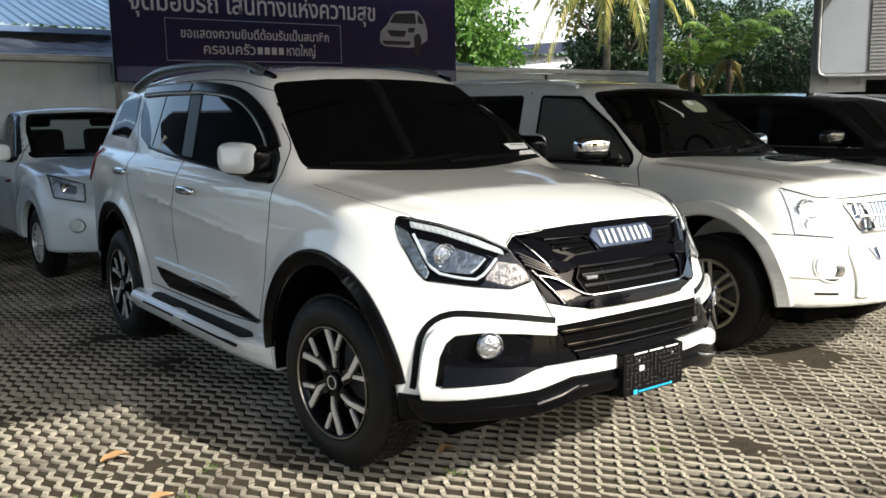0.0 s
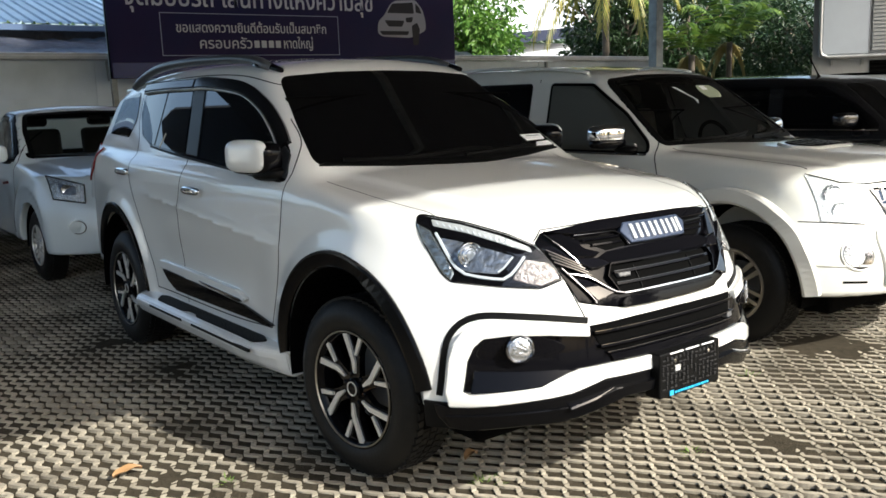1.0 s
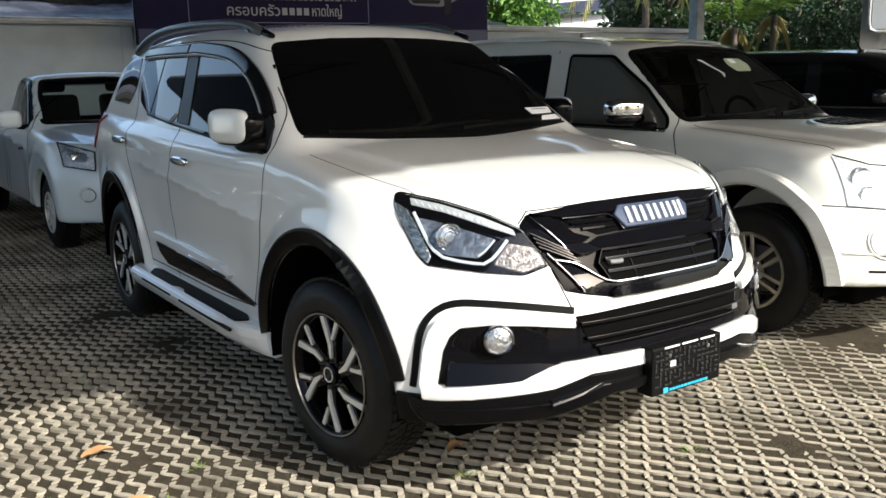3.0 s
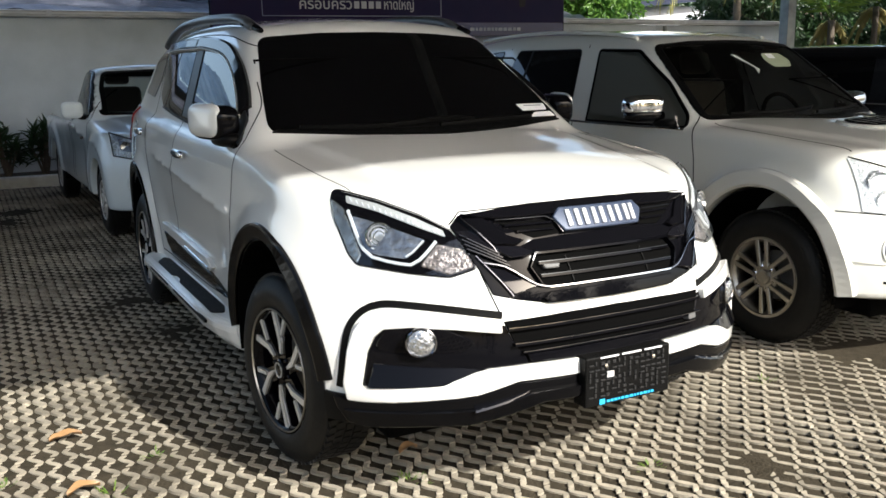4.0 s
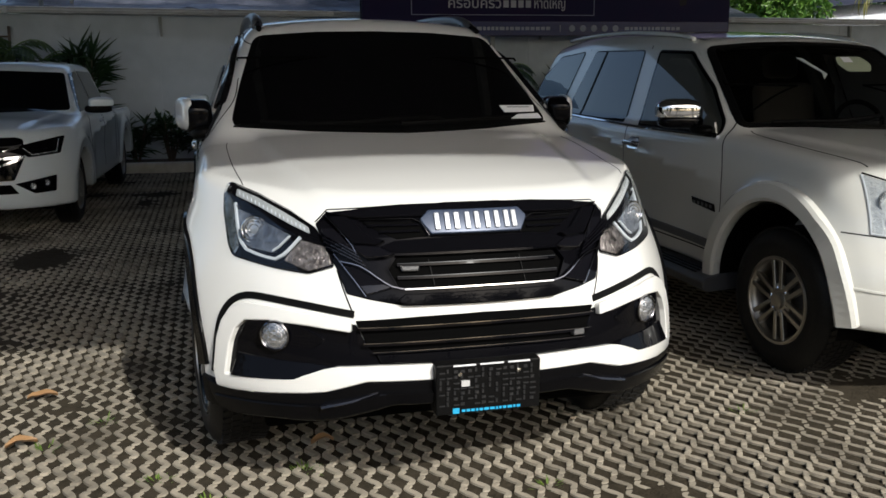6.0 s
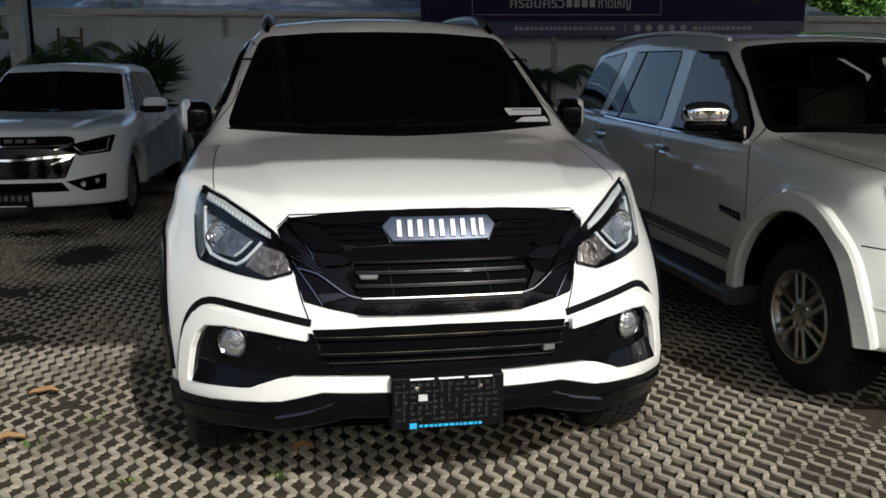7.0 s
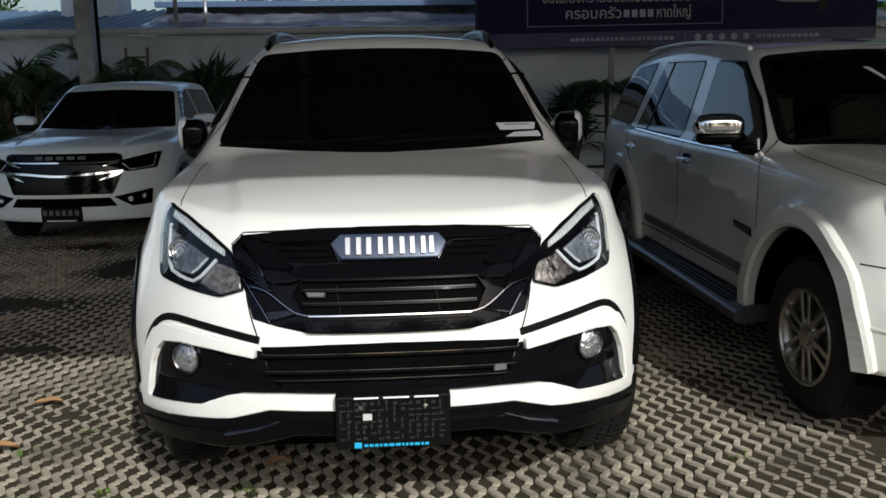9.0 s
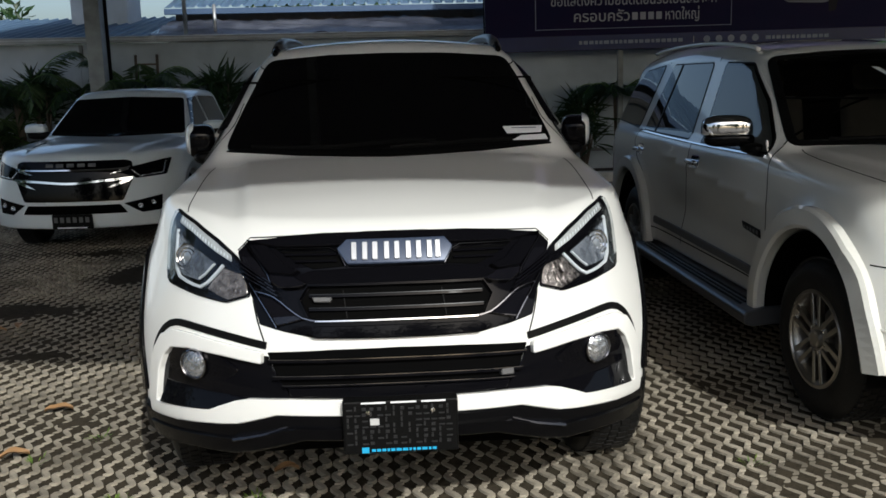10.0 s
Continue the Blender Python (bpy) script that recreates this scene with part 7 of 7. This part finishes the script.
for xx in (-1.5, 2.5):
    w = part("window", box(xx, xx + 1.2, -0.03, 0.05, 1.2, 2.4), TINT, house)
    part("window_frame", box(xx - 0.06, xx + 1.26, -0.05, -0.03, 2.4, 2.47), WHITE_PLAIN, w)

# ---- trees behind the wall ----
tree(10.9, 13.7, 4.7, (1.25, 1.0, 1.7), 101, clumps=90, each=70, size=0.17, label="bright green leafy tree behind the wall")
tree(10.0, 14.6, 5.0, (1.3, 1.1, 1.8), 102, clumps=80, each=60, size=0.17, label="bright green leafy tree behind the wall")
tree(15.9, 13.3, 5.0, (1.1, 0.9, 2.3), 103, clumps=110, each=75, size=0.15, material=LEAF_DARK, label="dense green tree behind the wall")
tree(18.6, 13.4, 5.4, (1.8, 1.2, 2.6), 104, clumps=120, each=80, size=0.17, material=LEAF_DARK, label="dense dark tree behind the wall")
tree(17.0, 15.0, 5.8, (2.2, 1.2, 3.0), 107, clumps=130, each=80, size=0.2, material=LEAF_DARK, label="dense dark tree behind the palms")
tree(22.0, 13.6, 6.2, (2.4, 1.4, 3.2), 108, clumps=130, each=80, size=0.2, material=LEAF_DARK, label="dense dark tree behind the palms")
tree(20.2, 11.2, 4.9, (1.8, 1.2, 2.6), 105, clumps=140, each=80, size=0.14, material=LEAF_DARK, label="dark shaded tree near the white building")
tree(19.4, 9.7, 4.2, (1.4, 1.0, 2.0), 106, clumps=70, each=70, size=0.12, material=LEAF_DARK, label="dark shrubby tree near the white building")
palm(15.0, 13.2, 5.0, 111, fronds=10, length=2.7, leaf_len=0.85, lift=0.5, droop=1.15, dry=0, material=PALM_YELLOW, r=0.09, label="palm with yellowing hanging fronds", leaf_w=0.05)
palm(16.2, 11.4, 2.5, 112, fronds=10, length=1.7, leaf_len=0.5, lift=1.3, droop=0.9, dry=4, r=0.08, label="green palm with a pale trunk", leaf_w=0.05)
palm(17.2, 11.0, 2.8, 113, fronds=9, length=1.6, leaf_len=0.5, lift=1.4, droop=0.9, dry=4, r=0.07, label="green palm with a pale trunk", leaf_w=0.05)
# unseen tall trees, added beside and behind to block low sky light and darken reflections
for k, (xx, yy, hh) in enumerate(((-15.0, 1.0, 6.4), (-16.0, 6.0, 7.0), (-9.0, -17.0, 7.0), (-3.5, -19.0, 6.6), (2.0, -18.0, 7.2), (8.0, -20.0, 7.0), (14.0, -19.0, 7.5))):
    tree(xx, yy, hh, (2.6, 2.4, 3.2), 150 + k, clumps=80, each=36, size=0.42, material=LEAF_DARK, label="unseen dark tree added to block low sky light")
# planted bank that closes the view far behind
rng = np.random.default_rng(77)
far = []
for k in range(26):
    far += crown(rng, (-30 + 3.2 * k, 33 + 2 * math.sin(k), 2.6 + 1.2 * math.sin(k * 1.7)), (2.2, 1.6, 2.6), 20, 40, 0.5)
leaves("far_trees", far, LEAF_DARK, None, "distant dark green trees", "stuff")

# ---- white building with a service panel ----
bld = thing("building", pose(15.18, 7.52, 0, 0, 0, -50), "white building with a rounded service cabinet and louvres", "building")
PLASTER = mat("white_plaster", (0.52, 0.54, 0.56), 0.7, grain=(3, (0.40, 0.41, 0.42), 0.7), bump=(40, 0.1))
bm = box(0, 10, 0, 3, 0, 5.0)
for v in bm.verts:
    if v.co.x < 0.1 and v.co.y > 1:
        v.co.x = 2.4
part("wall", bm, PLASTER, bld)
cab = part("cabinet", box(0.10, 3.2, -0.16, 0.02, 2.18, 4.4, 0.07), mat("white_metal", (0.34, 0.37, 0.41), 0.4, grain=(3, (0.28, 0.30, 0.33), 0.6)), bld, "white metal cabinet with rounded corners")
part("cabinet_edge", tube(dense([(0.12, -0.15, 4.4), (0.12, -0.15, 2.36), (0.15, -0.15, 2.24), (0.26, -0.15, 2.19), (3.2, -0.15, 2.19)], 0.1), 0.035, 8), ROOF_GREY, cab)
for k in range(24):
    part("louvre", box(1.12, 3.0, -0.19, -0.155, 2.30 + 0.075 * k, 2.345 + 0.075 * k), ROOF_GREY, cab)
for k in range(5):
    part("vent_bar", box(1.12, 3.0, -0.02, 0.0, 1.72 + 0.08 * k, 1.75 + 0.08 * k), BLACK_MATT, bld)
part("vent_backing", box(1.12, 3.0, -0.012, 0.0, 1.68, 2.10), GAP, bld)
for xx in (0.35, 0.95):
    part("bolt_block", box(xx, xx + 0.05, -0.05, 0.0, 2.02, 2.14), ROOF_GREY, bld)

# ---- paving: concrete zigzag ribs with soil between ----
HALF_X, HALF_Y = 0.0635, 0.1245

rng = np.random.default_rng(3)
bm = bmesh.new()
bmesh.ops.create_grid(bm, x_segments=4, y_segments=4, size=320)
for v in bm.verts:
    v.co.z = -0.055
ground = tagged(part("ground", bm, SOIL), "dark damp ground reaching to the horizon", "ground", kind="structure")
nx, ny = 340, 380
gx, gy = np.linspace(-14, 14, nx), np.linspace(-7, 10.4, ny)
vv = np.array([(x, y, min(-0.0080 + 0.0165 * noise.noise((x * 1.6, y * 1.6, 0.0)) + 0.004 * noise.noise((x * 7.0, y * 7.0, 2.0)), 0.003)) for x in gx for y in gy])
ii = np.arange(nx * ny).reshape(nx, ny)
qq = np.stack([ii[:-1, :-1], ii[1:, :-1], ii[1:, 1:], ii[:-1, 1:]], -1).reshape(-1, 4)
me = bpy.data.meshes.new("soil_bed")
me.from_pydata(vv.tolist(), [], qq.tolist())
me.polygons.foreach_set("use_smooth", [True] * len(me.polygons))
GRIT = mat("grey_brown_soil", (0.060, 0.050, 0.035), 0.95, grain=(22, (0.028, 0.024, 0.017), 0.9), bump=(80, 0.9), spec=0.08)
me.materials.append(GRIT)
tagged(new("soil_bed", me), "grey-brown soil filling the paving holes", "soil", kind="structure")


def concrete_piece():
    """Worn concrete of the paving, varied piece by piece."""
    m = mat("paver_concrete", (0.40, 0.360, 0.285), 0.9, grain=(30, (0.22, 0.195, 0.150), 0.6), bump=(160, 0.5), spec=0.12)
    nt = m.node_tree
    geo = nt.nodes.new("ShaderNodeNewGeometry")
    span = nt.nodes.new("ShaderNodeMapRange")
    span.inputs[3].default_value, span.inputs[4].default_value = 0.78, 1.12
    info = nt.nodes.new("ShaderNodeObjectInfo")
    both = nt.nodes.new("ShaderNodeMath")
    both.operation = "ADD"
    wrap = nt.nodes.new("ShaderNodeMath")
    wrap.operation = "FRACT"
    nt.links.new(geo.outputs["Random Per Island"], both.inputs[0])
    nt.links.new(info.outputs["Random"], both.inputs[1])
    nt.links.new(both.outputs[0], wrap.inputs[0])
    nt.links.new(wrap.outputs[0], span.inputs[0])
    # dark damp stains, a hand to a metre wide
    stain = nt.nodes.new("ShaderNodeTexNoise")
    stain.inputs["Scale"].default_value, stain.inputs["Detail"].default_value = 1.7, 7
    nt.links.new(geo.outputs["Position"], stain.inputs["Vector"])
    dark = nt.nodes.new("ShaderNodeMapRange")
    dark.inputs[1].default_value, dark.inputs[2].default_value = 0.50, 0.68
    dark.inputs[3].default_value, dark.inputs[4].default_value = 1.0, 0.55
    nt.links.new(stain.outputs[0], dark.inputs[0])
    times = nt.nodes.new("ShaderNodeMath")
    times.operation = "MULTIPLY"
    nt.links.new(span.outputs[0], times.inputs[0])
    nt.links.new(dark.outputs[0], times.inputs[1])
    hsv = nt.nodes.new("ShaderNodeHueSaturation")
    b = nt.nodes["Principled BSDF"]
    link = b.inputs["Base Color"].links[0]
    nt.links.new(link.from_socket, hsv.inputs["Color"])
    nt.links.new(times.outputs[0], hsv.inputs["Value"])
    nt.links.new(hsv.outputs[0], b.inputs["Base Color"])
    return m


PAVER = concrete_piece()
# one rib: a curved bar, wide in the middle and rounded at its ends
steps = (0.0580, 0.0510, 0.040, 0.031, 0.022, 0.009, -0.009, -0.022, -0.031, -0.040, -0.0510, -0.0580)
middle = [-0.0195 * (1 - abs(abs(v) - 0.031) / 0.031) * (1 if v > 0 else -1) for v in steps]
wide = (0.0125, 0.0160, 0.0135, 0.0115, 0.0135, 0.0165, 0.0165, 0.0135, 0.0115, 0.0135, 0.0160, 0.0125)
outline = [(c + w, v) for c, w, v in zip(middle, wide, steps)] + [(c - w, v) for c, w, v in list(zip(middle, wide, steps))[::-1]]
n = len(outline)
inner = [(c + (w - 0.0022), v * 0.965) for c, w, v in zip(middle, wide, steps)] + [(c - (w - 0.0022), v * 0.965) for c, w, v in list(zip(middle, wide, steps))[::-1]]
top = np.array([(a, b, 0.0) for a, b in inner])
rim = np.array([(a, b, -0.022) for a, b in outline])
piece_v = np.concatenate([top, rim])
piece_f = [[k + 1, k, n - 1 - k, n - 2 - k] for k in range(len(steps) - 1)]
piece_f = [f if np.cross(top[f[1]] - top[f[0]], top[f[2]] - top[f[0]])[2] > 0 else f[::-1] for f in piece_f]
for k in range(n):
    j = (k + 1) % n
    piece_f.append([k, j, n + j, n + k])
near, far_v, far_f = [], [], []
spots = []
for i in range(-190, 190):
    for j in range(-60, 84):
        x, y = i * HALF_X, j * HALF_Y + (HALF_Y / 2 if i % 2 else 0)
        if y < -6.0 or y > 10.15:
            continue
        if x < -9 or x > 12 or (y > 4 and abs(x) > 7.5) or (y < -2.5 and (x < -6 or x > 7)):
            continue
        sink = 0.006 * noise.noise((x * 0.9, y * 0.9, 5.0)) + rng.uniform(-0.0015, 0.0015)
        turn = rng.uniform(-0.05, 0.05)
        spots.append((x + rng.uniform(-0.002, 0.002), y + rng.uniform(-0.002, 0.002), min(sink, 0.002), turn))
paving = thing("pavement", pose(0, 0, 0), "worn grey concrete zigzag grass pavers", "pavement", kind="structure")
singles = [s for s in spots if -1.62 < s[0] < -0.42 and -1.5 < s[1] < 0.6]
singles = singles[:300]
chosen = set(singles)
me = bpy.data.meshes.new("paver")
me.from_pydata(piece_v.tolist(), [], piece_f)
me.materials.append(PAVER)
for x, y, z, a in singles:
    ob = new("paver", me)
    ob.parent = paving
    ob.matrix_basis = Matrix.Translation((x, y, z)) @ Matrix.Rotation(a, 4, "Z")
rest = [s for s in spots if s not in chosen]
m = len(piece_v)
arr = np.array(rest)
ca, sa = np.cos(arr[:, 3])[:, None], np.sin(arr[:, 3])[:, None]
vx = ca * piece_v[None, :, 0] - sa * piece_v[None, :, 1] + arr[:, :1]
vy = sa * piece_v[None, :, 0] + ca * piece_v[None, :, 1] + arr[:, 1:2]
vz = piece_v[None, :, 2] + arr[:, 2:3]
allv = np.stack([vx, vy, vz], -1).reshape(-1, 3).astype(np.float32)
sizes = np.array([len(f) for f in piece_f])
flat = np.concatenate([np.array(f) for f in piece_f])
loops = (np.arange(len(rest))[:, None] * m + flat[None]).ravel()
starts = (np.arange(len(rest))[:, None] * len(flat) + (np.cumsum(sizes) - sizes)[None]).ravel()
me = bpy.data.meshes.new("pavers")
me.vertices.add(len(allv))
me.vertices.foreach_set("co", allv.ravel())
me.loops.add(len(loops))
me.loops.foreach_set("vertex_index", loops.astype(np.int32))
me.polygons.add(len(starts))
me.polygons.foreach_set("loop_start", starts.astype(np.int32))
me.update(calc_edges=True)
me.shade_flat()
me.materials.append(PAVER)
ob = new("pavers", me)
ob.parent = paving
tagged(ob, "rows of worn concrete pavers", kind="stuff")

# ---- fallen leaves and weeds ----
def fallen(x, y, turn, size, k):
    rng = np.random.default_rng(200 + k)
    bm = bmesh.new()
    rows = []
    for i in range(7):
        u = i / 6
        wd = size * 0.24 * math.sin(math.pi * min(u * 0.92 + 0.06, 1)) ** 0.8
        curl = 0.018 * math.sin(u * 3.1) + 0.012 * rng.random()
        rows.append([bm.verts.new((size * (u - 0.5), wd * q, 0.006 + curl + abs(q) * 0.016)) for q in (-1, -0.4, 0.0, 0.4, 1)])
    for a, b in zip(rows, rows[1:]):
        for q in range(4):
            bm.faces.new((a[q], a[q + 1], b[q + 1], b[q])).smooth = True
    bmesh.ops.transform(bm, matrix=pose(x, y, 0, 0, 0, turn), verts=bm.verts[:])
    return tagged(part("fallen_leaf", bm, DRY_LEAF), "curled dry orange-brown leaf on the paving", "leaf", "fallen leaves")


for k, (x, y, turn, size) in enumerate(((-1.65, 0.63, 10, 0.13), (-0.46, -0.20, 20, 0.10), (-1.64, 0.08, 15, 0.12), (-2.35, 0.05, 5, 0.14), (-2.62, 2.2, 30, 0.14), (-2.5, 2.3, 100, 0.12), (-3.2, 0.9, 60, 0.12))):
    fallen(x, y, turn, size, k)
for k, (x, y) in enumerate(((-1.35, 0.3), (-1.55, 0.05), (-0.55, -0.40), (-1.1, -0.35), (-1.9, 0.3), (-0.9, -0.6), (0.3, -0.75), (-2.2, 0.8), (1.4, -0.3))):
    rng = np.random.default_rng(300 + k)
    lv = []
    for _ in range(26):
        a, r = rng.uniform(0, 6.28), rng.uniform(0, 0.06)
        lv.append(((x + r * math.cos(a), y + r * math.sin(a), -0.008), (math.cos(a), math.sin(a), rng.uniform(0.3, 1.2)), (-math.sin(a), math.cos(a), 0), rng.uniform(0.02, 0.05), 0.007))
    leaves("weed", lv, PALM, None, "small green weed between the pavers", "stuff")
